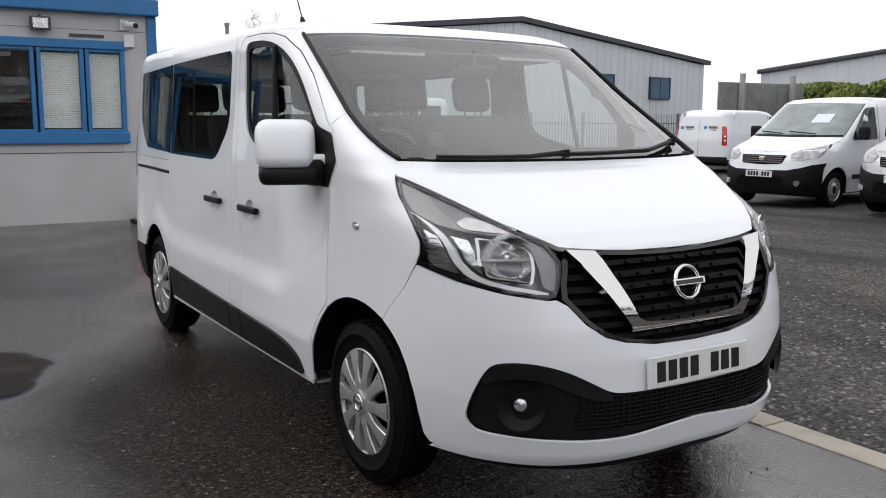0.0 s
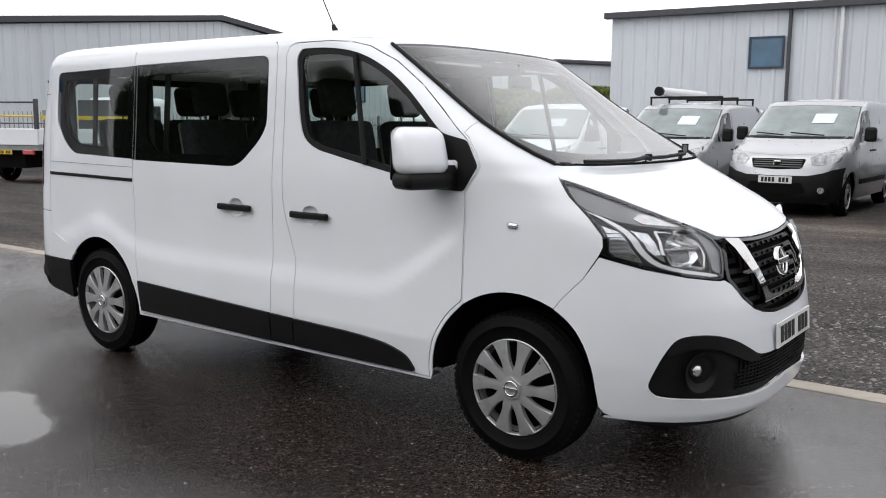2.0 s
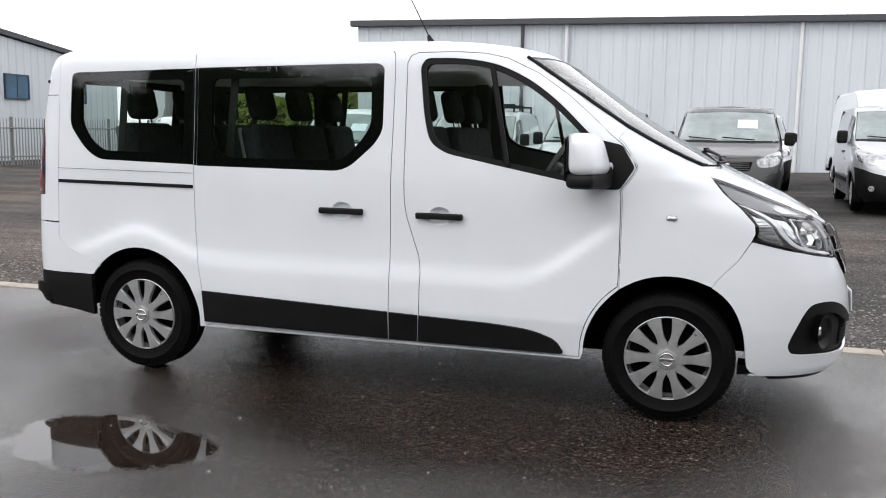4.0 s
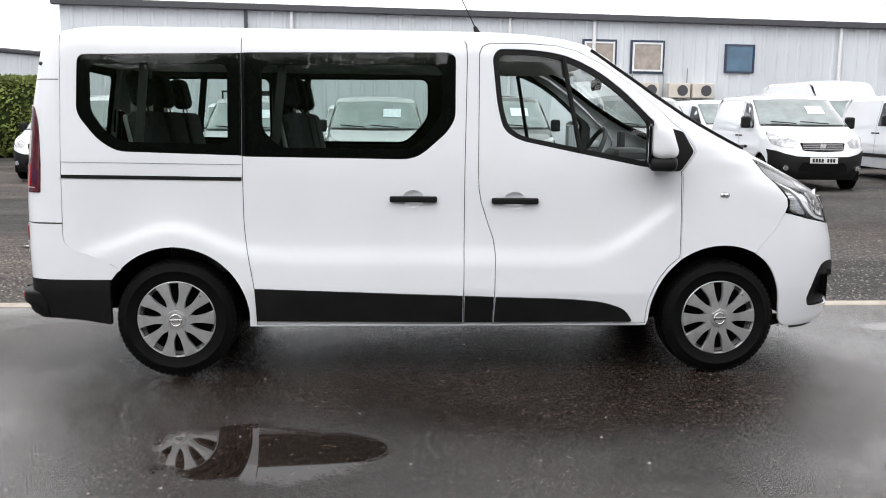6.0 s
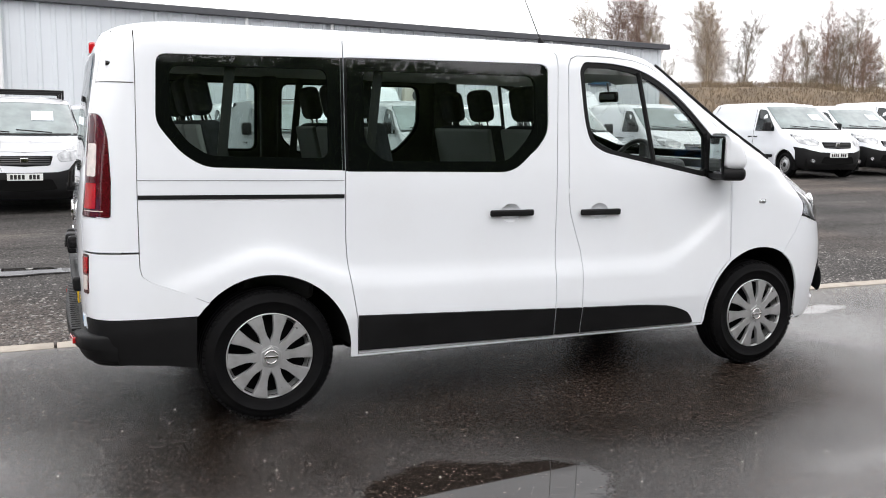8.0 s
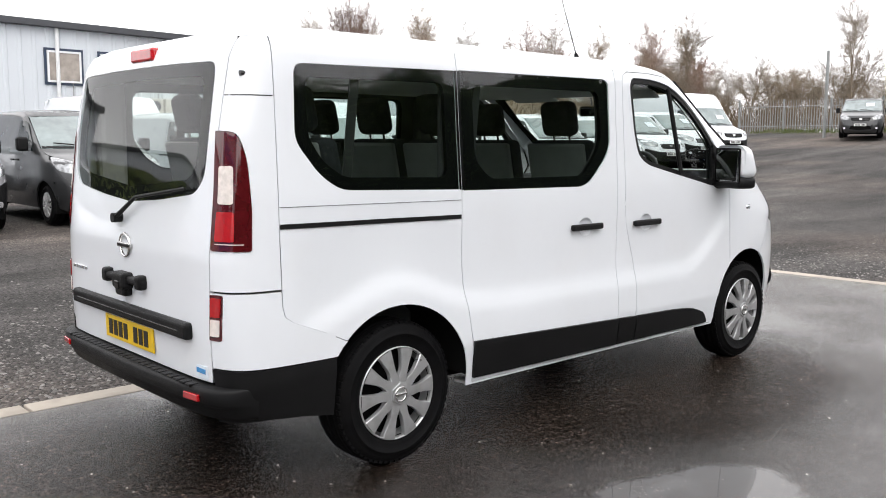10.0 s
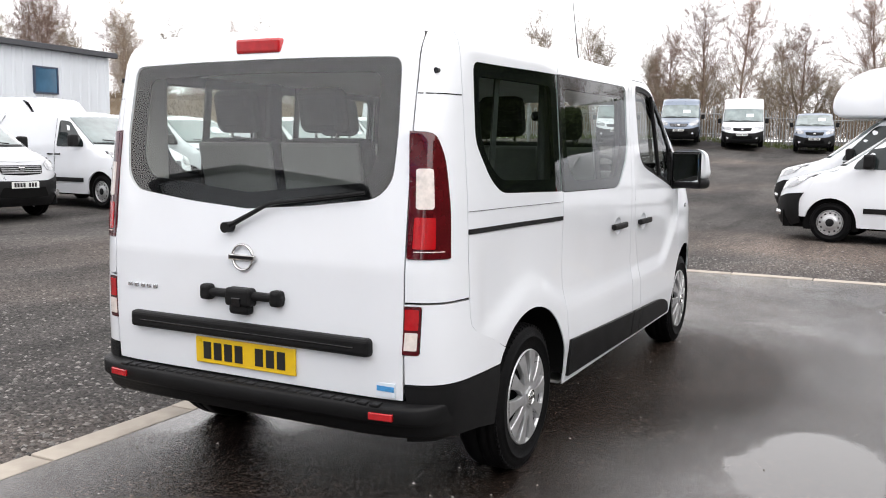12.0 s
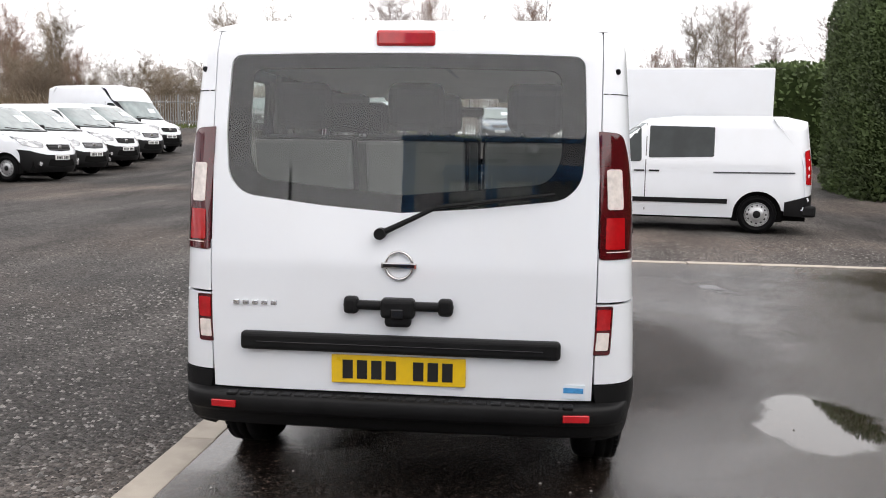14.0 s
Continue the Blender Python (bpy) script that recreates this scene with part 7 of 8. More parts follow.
def box_van():
    van = parked_van("white box-body van parked behind the crew van", white_paint, 5.2, 2.0, 2.1, seed=1, group="")
    van.name = "box_van"
    part("box_body", block((-3.0, -1.1, 0.75), (0.30, 1.1, 3.04), 0.03), white_paint, van)
    curve = [(0.27, 2.04), (1.30, 2.06), (1.42, 2.14)] + [(0.45 + 1.0 * math.cos(a), 2.28 + 0.74 * math.sin(a)) for a in np.linspace(0, math.pi / 2, 9)] + [(0.27, 3.03)]
    bm = bmesh.new()
    rims = [[bm.verts.new((x, y * (1 if x < 0.9 else 0.96), z)) for x, z in curve] for y in (-1.09, 1.09)]
    bm.faces.new(rims[0]), bm.faces.new(rims[1][::-1])
    for k in range(len(curve)):
        bm.faces.new((rims[0][k], rims[1][k], rims[1][(k + 1) % len(curve)], rims[0][(k + 1) % len(curve)]))
    bmesh.ops.recalc_face_normals(bm, faces=bm.faces)
    bmesh.ops.bevel(bm, geom=[e for e in bm.edges if abs(e.verts[0].co.y - e.verts[1].co.y) < 0.2 and e.verts[0].co.x > 0.3], offset=0.06, segments=2, affect="EDGES", profile=0.5)
    part("box_nose", bm, white_paint, van, smooth=True)
    for s in (-1, 1):
        part("box_edge", block((-3.02, s * 1.1 - 0.03, 0.72), (0.31, s * 1.1 + 0.03, 0.80), 0.01), galv, van)
    stand(van, 15.3 - 0.1, -2.6, 85)


box_van()

# ---- fences, trees, hedges ----
def palisade(name, a, b, label, z0=0.0, gap=0.155, high=1.9):
    a, b = Vector((*a, 0)), Vector((*b, 0))
    d = (b - a).normalized()
    n = int((b - a).length / gap)
    fence = thing(name, label, "fence")
    bm = bmesh.new()
    turn = Matrix.Rotation(math.atan2(d.y, d.x), 4, "Z")
    me = bpy.data.meshes.new("pale")
    block((-0.034, -0.008, 0.0), (0.034, 0.008, high), 0, bm)
    for v in bm.verts:
        if v.co.z > high - 0.01:
            v.co.x *= 0.3
    bm.to_mesh(me)
    bm.free()
    me.materials.append(galv)
    rails, rest = bmesh.new(), bmesh.new()
    for i in range(n):
        p = a + d * (i * gap)
        z = rise(p.x, p.y) + z0
        if i < 290:
            ob = new("pale", me)
            ob.parent = fence
            ob.matrix_world = Matrix.Translation((p.x, p.y, z)) @ turn
        else:
            block((-0.034, -0.008, 0.0), (0.034, 0.008, high), 0, rest, Matrix.Translation((p.x, p.y, z)) @ turn)
        if i % 18 == 0:
            q = a + d * min(i * gap + 18 * gap, (b - a).length)
            block((-0.05, 0.02, 0.0), (0.05, 0.1, high + 0.05), 0, rails, Matrix.Translation((p.x, p.y, z)) @ turn)
            for h in (0.35, 1.5):
                rod((p.x, p.y, z + h), (q.x, q.y, rise(q.x, q.y) + z0 + h), 0.03, rails, n=4)
    tagged(part("fence_frame", rails, galv, fence), kind="stuff")
    if rest.verts:
        tagged(part("pales", rest, galv, fence), kind="stuff")
    else:
        rest.free()


palisade("palisade_fence", (46.5, 24), (48.0, -26), "grey steel palisade fence along the yard's end")
palisade("palisade_fence", (-26.5, 4.2), (-24.5, 40), "grey steel palisade fence before the gabled warehouse")


def bare_tree(seed, high, upright):
    """One mesh of a leafless tree: a trunk, ascending or spreading boughs, branches, twigs and fine spray."""
    rnd = random.Random(seed)
    verts, faces = [], []
    turn = lambda a: Vector((rnd.uniform(-1, 1), rnd.uniform(-1, 1), rnd.uniform(-1, 1))) * a
    # by level: segments, sides, wander, lift, children, child length, child spread
    plan = ([(9, 7, 0.06, 0.08, 26, 0.42, 0.9), (6, 4, 0.14, 0.11, 10, 0.46, 0.9), (4, 3, 0.18, 0.12, 8, 0.52, 0.85), (3, 3, 0.20, 0.08, 8, 0.65, 0.9)] if upright
            else [(5, 7, 0.10, 0.05, 12, 0.80, 1.0), (7, 5, 0.24, 0.08, 11, 0.44, 0.95), (5, 3, 0.26, 0.10, 9, 0.50, 0.95), (3, 3, 0.26, 0.08, 8, 0.65, 0.95)])

    def limb(p, d, length, r, level):
        segs, sides, wander, lift, kids, child, spread_to = plan[level]
        path, q = [(p.copy(), d.copy(), r)], p.copy()
        for i in range(segs):
            d = (d + turn(wander) + Vector((0, 0, lift))).normalized()
            q = q + d * (length / segs)
            path.append((q.copy(), d.copy(), max(0.0045, r * (1 - 0.82 * (i + 1) / segs))))
        last = None
        for c, e, rr in path:
            u = e.orthogonal().normalized()
            w = e.cross(u)
            base = len(verts)
            for j in range(sides):
                a = 2 * math.pi * j / sides
                verts.append(c + (u * math.cos(a) + w * math.sin(a)) * rr)
            if last is not None:
                for j in range(sides):
                    faces.append((last + j, last + (j + 1) % sides, base + (j + 1) % sides, base + j))
            last = base
        first = (0.22 if upright else 0.5) if level == 0 else 0.12
        for k in range(kids):
            f = first + (1 - first) * (k + rnd.random()) / kids
            i = min(segs - 1, int(f * segs))
            a, e, rr = path[i]
            b = path[i + 1][0]
            at = a.lerp(b, f * segs - i)
            side = (e * (0.9 if upright else 0.7) + turn(1.0) * spread_to).normalized()
            if side.z < -0.2:
                side.z *= -0.3
            size = length * child * rnd.uniform(0.6, 1.15) * (1.15 - 0.55 * f if level == 0 and upright else 1.0)
            if level < 3:
                limb(at, side, size, rr * 0.42, level + 1)
            else:
                w = side.orthogonal().normalized() * 0.0055
                tip = at + side * size * 1.2 + turn(0.08)
                base = len(verts)
                verts.extend((at - w, at + w, tip))
                faces.append((base, base + 1, base + 2))

    if upright:
        limb(Vector((0, 0, -0.3)), Vector((0, 0, 1)), high * 0.98, high * 0.013, 0)
    else:
        limb(Vector((0, 0, -0.3)), Vector((0, 0, 1)), high * 0.44, high * 0.024, 0)
    return verts, faces


tree_meshes = []
for sd, hi, up, bk in ((2, 12.0, True, red_bark), (7, 11.0, False, bark), (11, 12.5, True, bark), (19, 10.5, False, bark)):
    v, f = bare_tree(sd, hi, up)
    me = bpy.data.meshes.new("branches")
    me.from_pydata([tuple(p) for p in v], [], f)
    me.materials.append(bk)
    tree_meshes.append(me)


def place_tree(k, x, y, s, turn, z=None):
    t = thing("tree", "bare winter tree with fine brown twigs", "tree", "trees round the yard")
    ob = new("crown", tree_meshes[k % 4])
    ob.parent = t
    t.matrix_world = pose(x, y, rise(x, y) if z is None else z, 0, 0, turn) @ Matrix.Scale(s, 4)


rnd = random.Random(21)
for i in range(130):
    y = -42 + i * 0.745
    place_tree((0, 1, 3, 1, 2, 3)[rnd.randrange(6)], 58 + rnd.uniform(-4, 16), y + rnd.uniform(-1, 1), rnd.uniform(0.42, 0.80), rnd.uniform(0, 360))
for i in range(20):
    place_tree((2, 0)[i % 2], 33 + i * 1.9 + rnd.uniform(-1, 1), 50 + rnd.uniform(-2, 8) - i * 0.4, rnd.uniform(0.5, 0.78), rnd.uniform(0, 360), 2.2)
for x, y, s in ((-23.5, 5.6, 0.34), (-23.0, 7.5, 0.32)):
    place_tree(rnd.randrange(4), x, y, s, rnd.uniform(0, 360))


def scrub(name, x0, x1, y0, y1, high, count, material, label, seed, base=None):
    """A thicket of thin stems, one uncounted mass."""
    rnd = random.Random(seed)
    verts, faces = [], []
    for _ in range(count):
        x, y = rnd.uniform(x0, x1), rnd.uniform(y0, y1)
        z = rise(x, y) if base is None else base(x, y)
        h = high * rnd.uniform(0.5, 1.1)
        lean = Vector((rnd.uniform(-0.4, 0.4), rnd.uniform(-0.4, 0.4), 1)).normalized()
        for k in range(5):
            p = Vector((x, y, z)) + lean * h * (0.12 + k * 0.14)
            q = p + (lean + Vector((rnd.uniform(-1, 1), rnd.uniform(-1, 1), rnd.uniform(0, 0.6))) * 0.7).normalized() * h * rnd.uniform(0.25, 0.5)
            w = Vector((rnd.uniform(-1, 1), rnd.uniform(-1, 1), 0)).normalized() * 0.018
            b = len(verts)
            verts += [p - w, p + w, q]
            faces.append((b, b + 1, b + 2))
    ob = link(name, verts, faces, material, smooth=False)
    return tagged(ob, label, "scrub", kind="stuff")


def bank(x, y):
    return rise(x, y) + (3.2 - 0.035 * max(0.0, x - 30)) * max(0.0, min(1.0, (y - 33) / 9)) * max(0.0, min(1.0, (x - 24) / 6))


sheet("bank", list(np.linspace(24, 75, 40)), list(np.linspace(32, 62, 24)), lambda x, y: bank(x, y) + 0.15 * noise.noise((x * 0.6, y * 0.6, 3)) - 0.05, twig_brown, "brown scrubby earth bank", "bank")
scrub("scrub", 27, 75, 34, 52, 0.5, 14000, twig_brown, "brown winter scrub on the bank", 5, bank)
scrub("scrub", 50, 62, -34, 40, 2.6, 9000, twig_brown, "brown winter scrub behind the fence", 6)
scrub("verge_grass", 44.0, 47.5, -24, 22, 0.25, 5000, grass_green, "rough green verge before the fence", 9)


def leafy(name, blobs, count, size, leaf, core, label, seed, category):
    """A clipped mass: a lumpy core, coloured dark for the shade between leaves, under many small leaf sprays."""
    rnd = random.Random(seed)
    t = thing(name, label, category)
    cv, cf, lv, lf = [], [], [], []
    total = sum(b[3] * b[5] for b in blobs)

    def boxy(x, y, z):
        return Vector((x, y, z)) / (abs(x) ** 5 + abs(y) ** 5 + abs(z) ** 5) ** 0.2

    for x, y, z, rx, ry, rz in blobs:
        b0 = len(cv)
        rings, segs = 12, 20
        for i in range(rings + 1):
            a = math.pi * i / rings
            for j in range(segs):
                b = 2 * math.pi * j / segs
                d = boxy(math.sin(a) * math.cos(b) + 1e-6, math.sin(a) * math.sin(b) + 1e-6, math.cos(a))
                k = 0.95 + 0.04 * noise.noise((x + d.x * 3, y + d.y * 3, d.z * 3))
                cv.append((x + rx * k * d.x, y + ry * k * d.y, z + rz * k * d.z))
        for i in range(rings):
            for j in range(segs):
                cf.append((b0 + i * segs + j, b0 + i * segs + (j + 1) % segs, b0 + (i + 1) * segs + (j + 1) % segs, b0 + (i + 1) * segs + j))
        for _ in range(int(count * rx * rz / total)):
            c = [rnd.uniform(-1, 1), rnd.uniform(-1, 1), rnd.uniform(-1, 1)]
            side = rnd.choices((0, 1, 2), (ry * rz, rx * rz, rx * ry))[0]
            c[side] = rnd.choice((-1.0, 1.0))
            d = boxy(*c)
            k = rnd.uniform(0.94, 1.03) + 0.03 * noise.noise((x + d.x * 5, y + d.y * 5, d.z * 5))
            p = Vector((x + rx * k * d.x, y + ry * k * d.y, z + rz * k * d.z))
            if p.z < -0.1:
                continue
            n = Vector((d.x ** 4 * (1 if d.x > 0 else -1), d.y ** 4 * (1 if d.y > 0 else -1), d.z ** 4 * (1 if d.z > 0 else -1))).normalized()
            up = (n * 0.45 + Vector((rnd.uniform(-1, 1), rnd.uniform(-1, 1), rnd.uniform(-0.2, 1.1)))).normalized()
            w = up.orthogonal().normalized() * size * rnd.uniform(0.25, 0.5)
            q = len(lv)
            lv.extend([p - w * 0.5, p + up * size * 0.55 + w, p + up * size * rnd.uniform(0.8, 1.4), p + up * size * 0.5 - w])
            lf.append((q, q + 1, q + 2, q + 3))
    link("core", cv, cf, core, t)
    tagged(link("leaves", lv, lf, leaf, t, smooth=False), kind="stuff")
    return t


leafy("hedge", [(18.7, -10.4, 2.9, 2.1, 2.0, 3.1), (18.2, -13.2, 2.8, 2.0, 1.9, 3.0), (16.2, -15.6, 2.6, 2.0, 1.8, 2.8)], 120000, 0.085, hedge_green, hedge_shade_core, "tall clipped dark green conifer hedge", 31, "hedge")
leafy("hedge", [(13.4 - i * 2.9, -16.4 + 0.25 * math.sin(i), 1.95 + 0.2 * math.sin(i * 2.3), 2.05, 1.7, 3.22 + 0.2 * math.sin(i * 1.7)) for i in range(14)], 150000, 0.10, hedge_green, hedge_shade_core, "long tall green hedge along the yard's side", 34, "hedge")
leafy("hedge", [(31 + i * 0.6, -10.5 - i * 2.6, 2.6, 1.6, 1.7, 2.1) for i in range(6)], 16000, 0.2, hedge_green, hedge_shade_core, "far clipped green hedge at the yard's end", 32, "hedge")
leafy("shrub", [(-22.0 + i * 1.7, 32.5 + 0.8 * math.sin(i * 1.3), 1.25 + 0.35 * math.sin(i * 2.1), 1.7, 1.4, 1.5) for i in range(5)], 26000, 0.15, bush_green, hedge_shade_core, "yellow-green evergreen shrubs by the warehouse", 33, "shrub")


# ---- small things round the office ----
def traffic_cone(x, y):
    c = thing("traffic_cone", "orange traffic cone with white band beside the office corner", "cone")
    part("base", block((x - 0.19, y - 0.19, 0.0), (x + 0.19, y + 0.19, 0.035), 0.012), black_plastic, c)
    for name, z0, z1, r0, r1, mt in (("body", 0.03, 0.20, 0.14, 0.105, cone_orange), ("sleeve", 0.20, 0.42, 0.107, 0.062, cone_white), ("tip", 0.42, 0.56, 0.062, 0.034, cone_orange)):
        part(name, rod((x, y, z0), (x, y, z1), r0, n=28, r2=r1), mt, c, smooth=False)


traffic_cone(-8.38, 0.63)
post = thing("lamp_post", "slim pale grey post standing beyond the office", "post")
part("shaft", rod((-15.2, 4.2, -0.2), (-15.2, 4.2, 3.55), 0.045, n=12), galv, post)
part("cap", rod((-15.2, 4.2, 3.55), (-15.2, 4.2, 3.62), 0.06, n=12), galv, post)
p2 = thing("lamp_post", "slim pale pole at the yard's far end", "post")
part("shaft", rod((41.0, 16.2, 0.5), (41.0, 16.2, 6.2), 0.08, n=10), galv, p2)


# ---- other parked vehicles and the board at the yard's left ----
def hatchback(label, paint, x, y, heading, length=4.0, high=1.48, wide=1.74):
    f, r, w, h = length / 2, -length / 2, wide / 2, high
    sh = Shell(
        wide=[(0.18, w * 0.94), (0.4, w), (0.7, w), (0.92, w * 0.96), (h - 0.25, w * 0.80), (h - 0.08, w * 0.70), (h - 0.02, w * 0.58)],
        nose=[(0.18, f - 0.08), (0.35, f), (0.55, f), (0.72, f - 0.12), (0.82, f - 0.5), (0.92, f - 0.95), (h - 0.08, f - 1.75), (h - 0.02, f - 2.1)],
        tail=[(0.18, r + 0.1), (0.4, r), (0.65, r), (0.95, r + 0.10), (h - 0.15, r + 0.48), (h - 0.02, r + 0.75)],
        front_bend=[(0.18, f - 1.0), (0.72, f - 1.0), (0.92, f - 1.5), (h - 0.08, f - 2.2), (h - 0.02, f - 2.4)],
        front_square=[(0.18, 3.0), (h, 4.0)], rear_bend=[(0.18, r + 0.8), (h - 0.02, r + 1.4)], rear_square=[(0.18, 3.4), (h, 3.8)])
    car = thing("parked_car", label, "car")
    ax, rx, wr = f - 0.80, r + 0.70, 0.30
    fa, ra = arc(ax, wr, 0.35, 180, 0, 16), arc(rx, wr, 0.35, 180, 0, 16)
    sym = lambda half: half + [(-u, z) for u, z in half[-2:0:-1]]
    side = [(r + 0.12, 0.30), (r + 0.10, 0.70), (r + 0.20, 0.95), (r + 0.60, h - 0.14), (r + 0.9, h - 0.05), (f - 2.0, h - 0.05), (f - 1.05, 0.93), (f - 0.45, 0.78), (f - 0.25, 0.6), (f - 0.25, 0.30)] + [p for p in fa[::-1] if p[1] > 0.27] + [(ax - 0.36, 0.22), (rx + 0.36, 0.22)] + [p for p in ra[::-1] if p[1] > 0.27]
    glass_edge = rounded([(r + 0.75, h - 0.16, 0.05), (f - 2.05, h - 0.13, 0.1), (f - 1.2, 0.96, 0.03), (r + 0.55, 0.98, 0.1)])
    for mirror in (False, True):
        s = 1 if mirror else -1
        panel("body_side", side, sh.side, paint, car, step=0.14, rim=0.02, mirror=mirror)
        panel("side_window", glass_edge, sh.side, fleet_glass, car, step=0.2, rim=0.004, lift=0.006, mirror=mirror)
        panel("tail_lamp", rounded([(0.42, 0.98, 0.03), (0.62, 0.96, 0.03), (0.66, 0.78, 0.03), (0.44, 0.72, 0.03)]), sh.stern, lamp_red, car, step=0.15, su=1.3, rim=0.005, lift=0.006, mirror=mirror)
        panel("headlamp", rounded([(0.36, 0.70, 0.03), (0.60, 0.80, 0.03), (0.60, 0.68, 0.03), (0.38, 0.58, 0.03)]), sh.bow, lamp_silver, car, step=0.15, su=1.3, rim=0.005, lift=0.006, mirror=mirror)
        wheel("wheel", car, ax, s * (w - 0.04), r=wr, cover=0.2, side=s)
        wheel("wheel", car, rx, s * (w - 0.04), r=wr, cover=0.2, side=s)
        part("mirror_housing", block((f - 1.45, s * (w + 0.06) - 0.07, 0.92), (f - 1.33, s * (w + 0.06) + 0.07, 1.06), 0.03), paint, car)
        part("wheel_well", block((ax - 0.36, s * (w - 0.2) - 0.12, 0.2), (ax + 0.36, s * (w - 0.2) + 0.1, 0.66)), shade_void, car)
        part("wheel_well", block((rx - 0.36, s * (w - 0.2) - 0.12, 0.2), (rx + 0.36, s * (w - 0.2) + 0.1, 0.66)), shade_void, car)
    panel("tailgate", sym([(0, 0.34), (w - 0.12, 0.34), (w - 0.10, 0.9), (w - 0.22, h - 0.12), (0, h - 0.06)]), sh.rear, paint, car, step=0.14, rim=0.02)
    panel("rear_window", sym(rounded([(0, 0.98), (w - 0.22, 0.98, 0.05), (w - 0.30, h - 0.16, 0.05), (0, h - 0.14)])), sh.rear, fleet_glass, car, step=0.14, rim=0.003, lift=0.006)
    panel("rear_bumper", sym([(0, 0.22), (w - 0.14, 0.22), (w - 0.12, 0.36), (0, 0.36)]), sh.rear, black_plastic, car, step=0.14, rim=0.02, lift=0.01)
    number_plate("rear_plate", car, pose(r - 0.02, 0, 0.58, 0, 0, -90), plate_yellow)
    panel("front_panel", sym([(0, 0.25), (0.62, 0.25), (0.62, 0.78), (0, 0.74)]), sh.bow, paint, car, step=0.14, su=1.3, rim=0.02)
    panel("bonnet", sym([(0, 0.73), (w - 0.2, 0.76), (w - 0.1, 0.92), (0, 0.92)]), sh.front, paint, car, step=0.14, sv=2.5, rim=0.02)
    panel("windscreen", sym([(0, 0.93), (w - 0.12, 0.94), (w - 0.28, h - 0.09), (0, h - 0.07)]), sh.front, fleet_screen, car, step=0.14, sv=1.6, rim=0)
    part("roof", block((r + 0.62, -w * 0.70, h - 0.10), (f - 1.85, w * 0.70, h + 0.01), 0.05, segments=3), paint, car, smooth=True)
    part("underbody", block((r + 0.2, -w + 0.2, 0.18), (f - 0.2, w - 0.2, 0.45)), shade_void, car)
    car.matrix_world = pose(x, y, rise(x, y), 0, 0, heading)
    return car


hatchback("white hatchback car seen from behind, parked on gravel", white_paint, -15.16, 9.8, 98)
hatchback("grey hatchback car parked beyond the office corner", grey_paint, -22.8, 5.05, 246)


def tipper(x, y, heading):
    t = thing("flatbed_truck", "small white dropside truck with yellow lashing bar", "truck")
    part("cab", block((1.4, -0.95, 0.6), (3.0, 0.95, 2.3), 0.25, segments=3), white_paint, t, smooth=True)
    part("cab_window", block((1.55, -0.965, 1.45), (2.5, 0.965, 2.05), 0.03), fleet_glass, t)
    part("bed", block((-2.6, -1.05, 0.85), (1.3, 1.05, 1.0)), galv, t)
    for s in (-1, 1):
        for i in range(3):
            part("drop_side", block((-2.6 + i * 1.3, s * 1.05 - 0.02, 1.0), (-1.32 + i * 1.3, s * 1.05 + 0.02, 1.38), 0.01), white_paint, t)
        for ax in (2.2, -1.6):
            wheel("wheel", t, ax, s * 0.98, r=0.34, cover=0.21, side=s, spokes=False)
    part("headboard", block((1.22, -1.0, 1.0), (1.28, 1.0, 2.2)), dark_trim, t)
    part("lashing_bar", block((-2.5, -1.1, 1.62), (1.2, -1.06, 1.72)), yellow_paint, t)
    part("lashing_post", block((-2.0, -1.1, 1.35), (-1.92, -1.06, 1.75)), yellow_paint, t)
    part("tailboard", block((-2.64, -1.05, 0.98), (-2.60, 1.05, 1.38), 0.01), white_paint, t)
    part("rear_window", block((1.385, -0.55, 1.5), (1.42, 0.55, 2.0), 0.02), fleet_glass, t)
    number_plate("rear_plate", t, pose(-2.66, 0, 0.80, 0, 0, -90), plate_yellow)
    for s in (-1, 1):
        part("rack_post", block((-2.62, s * 1.0 - 0.05, 1.35), (-2.54, s * 1.0 + 0.05, 2.12), 0.01), dark_trim, t)
        part("tail_lamp", block((-2.66, s * 0.75 - 0.17, 0.74), (-2.58, s * 0.75 + 0.17, 0.86), 0.02), lamp_red, t)
    for z in (1.70, 2.04):
        part("rack_bar", rod((-2.58, -1.0, z), (-2.58, 1.0, z), 0.022, n=8), yellow_paint if z < 2 else dark_trim, t)
    part("chassis", block((-2.5, -0.5, 0.4), (2.9, 0.5, 0.85)), shade_void, t)
    t.matrix_world = pose(x, y, rise(x, y), 0, 0, heading)


tipper(-19.5, 9.8, 108)
board = thing("notice_board", "grey back of a large board on two timber posts", "board")
for y in (26.3, 29.4):
    part("post", block((-19.15, y - 0.08, -0.1), (-18.99, y + 0.08, 3.35)), trim_grey, board)
for i in range(3):
    part("sheet", block((-19.25, 25.1 + i * 1.75, 1.2), (-19.2, 26.83 + i * 1.75, 3.0)), galv, board)


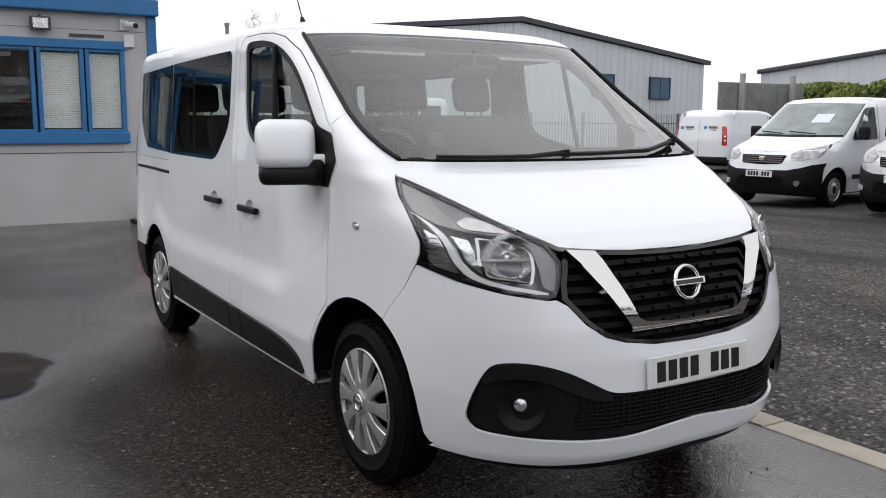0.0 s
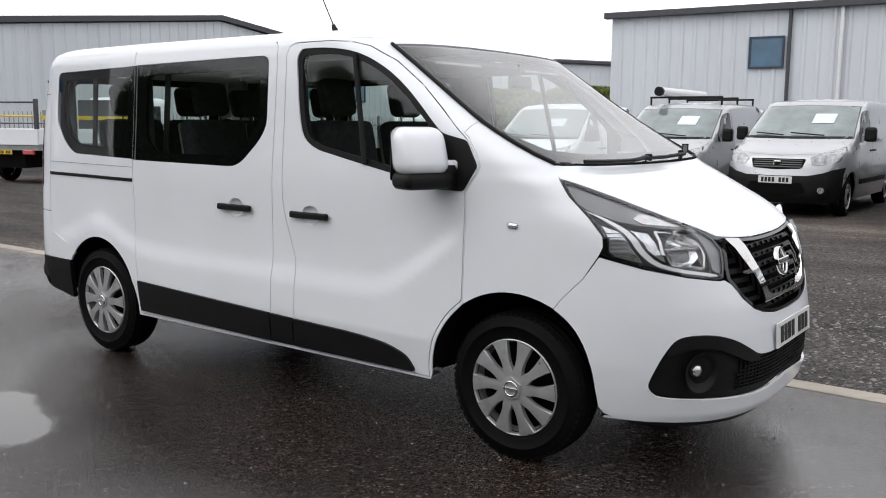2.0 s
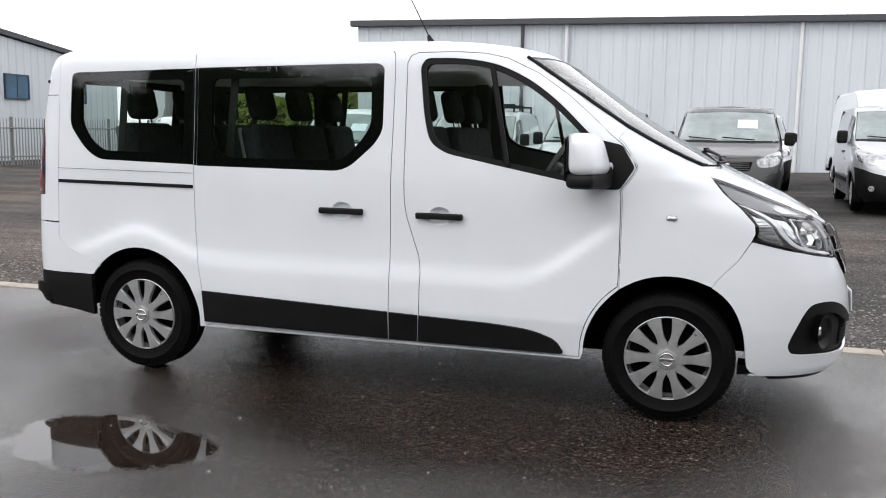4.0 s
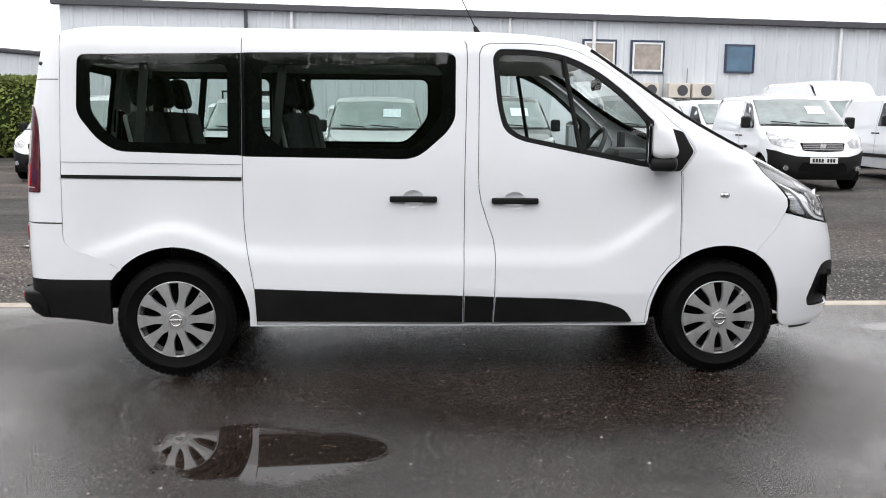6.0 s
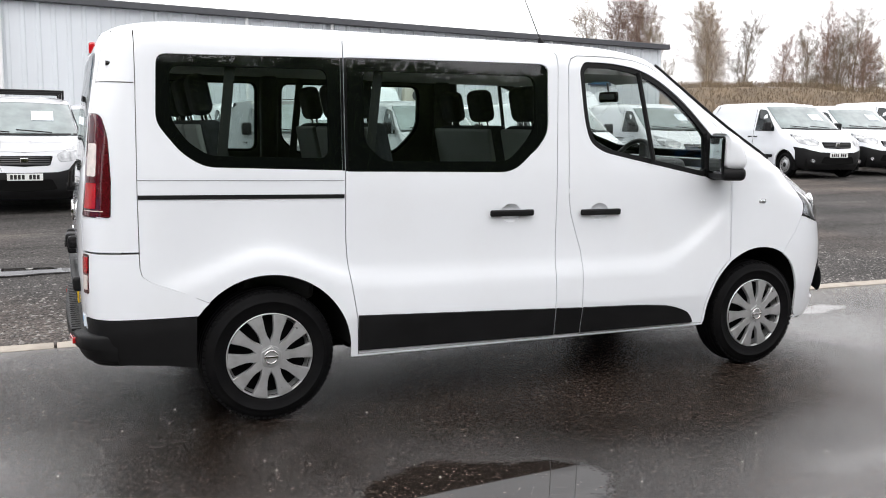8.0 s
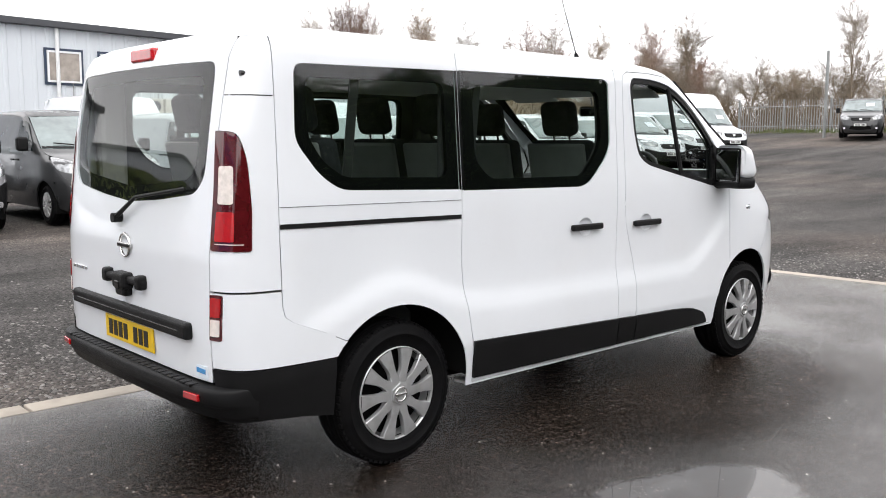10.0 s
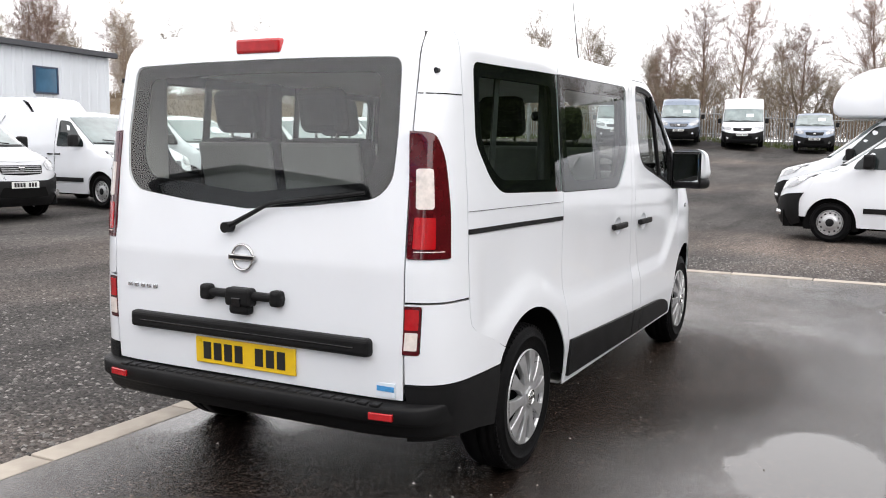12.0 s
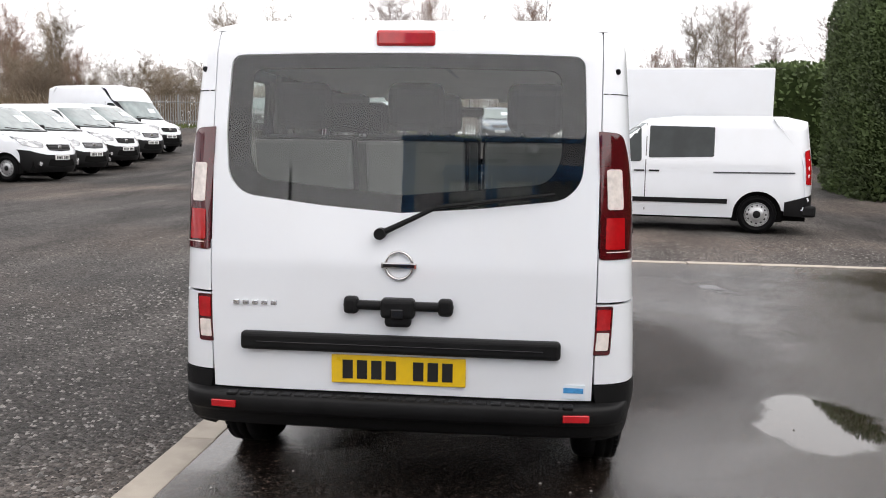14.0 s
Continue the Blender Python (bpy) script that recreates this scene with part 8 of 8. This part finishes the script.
# ---- loose stones on the gravel beside the tarmac, too many to count ----
def loose_stones(seed=77, count=15000):
    rnd = random.Random(seed)
    verts, faces = [], []
    while len(faces) < count * 8:
        if rnd.random() < 0.72:
            x, y = rnd.uniform(-7.0, 7.0), EDGE_Y + 0.19 + abs(rnd.gauss(0, 1.6))
        else:
            x, y = EDGE_X + 0.19 + abs(rnd.gauss(0, 1.6)), rnd.uniform(-7.0, 2.0)
        z = ground_height(x, y)
        r = rnd.uniform(0.006, 0.017) * (1.5 if rnd.random() < 0.06 else 1)
        b = len(verts)
        turn = rnd.uniform(0, 6.28)
        c, s = math.cos(turn), math.sin(turn)
        for px, py, pz in ((1, 0, 0), (0, 1, 0), (-1, 0, 0), (0, -1, 0), (0, 0, 0.8), (0, 0, -0.5)):
            k = rnd.uniform(0.65, 1.2)
            verts.append((x + r * k * (px * c - py * s) * 1.2, y + r * k * (px * s + py * c), z + r * k * pz * 0.8))
        for i in range(4):
            faces.append((b + i, b + (i + 1) % 4, b + 4))
            faces.append((b + (i + 1) % 4, b + i, b + 5))
    return tagged(link("loose_stones", verts, faces, stone_mix, smooth=False), "loose grey stones lying on the gravel", "stones", kind="stuff")


loose_stones()


def grit(seed=12, count=650):
    """Small stones and bits lying loose on the tarmac."""
    rnd = random.Random(seed)
    verts, faces = [], []
    for _ in range(count):
        x, y, r = rnd.uniform(-6.0, EDGE_X - 0.1), rnd.uniform(-5.2, EDGE_Y - 0.1), rnd.uniform(0.0025, 0.0075)
        a, b = rnd.uniform(0, 6.28), len(verts)
        for k in range(4):
            verts.append((x + r * rnd.uniform(0.7, 1.4) * math.cos(a + k * 1.57), y + r * rnd.uniform(0.7, 1.4) * math.sin(a + k * 1.57), 0.0005))
        verts.append((x + r * rnd.uniform(-0.3, 0.3), y + r * rnd.uniform(-0.3, 0.3), r * rnd.uniform(0.7, 1.3)))
        faces += [(b, b + 1, b + 4), (b + 1, b + 2, b + 4), (b + 2, b + 3, b + 4), (b + 3, b, b + 4)]
    return tagged(link("grit", verts, faces, stone_mix, smooth=False), "loose grit and small stones lying on the wet tarmac", "grit", kind="stuff")


grit()
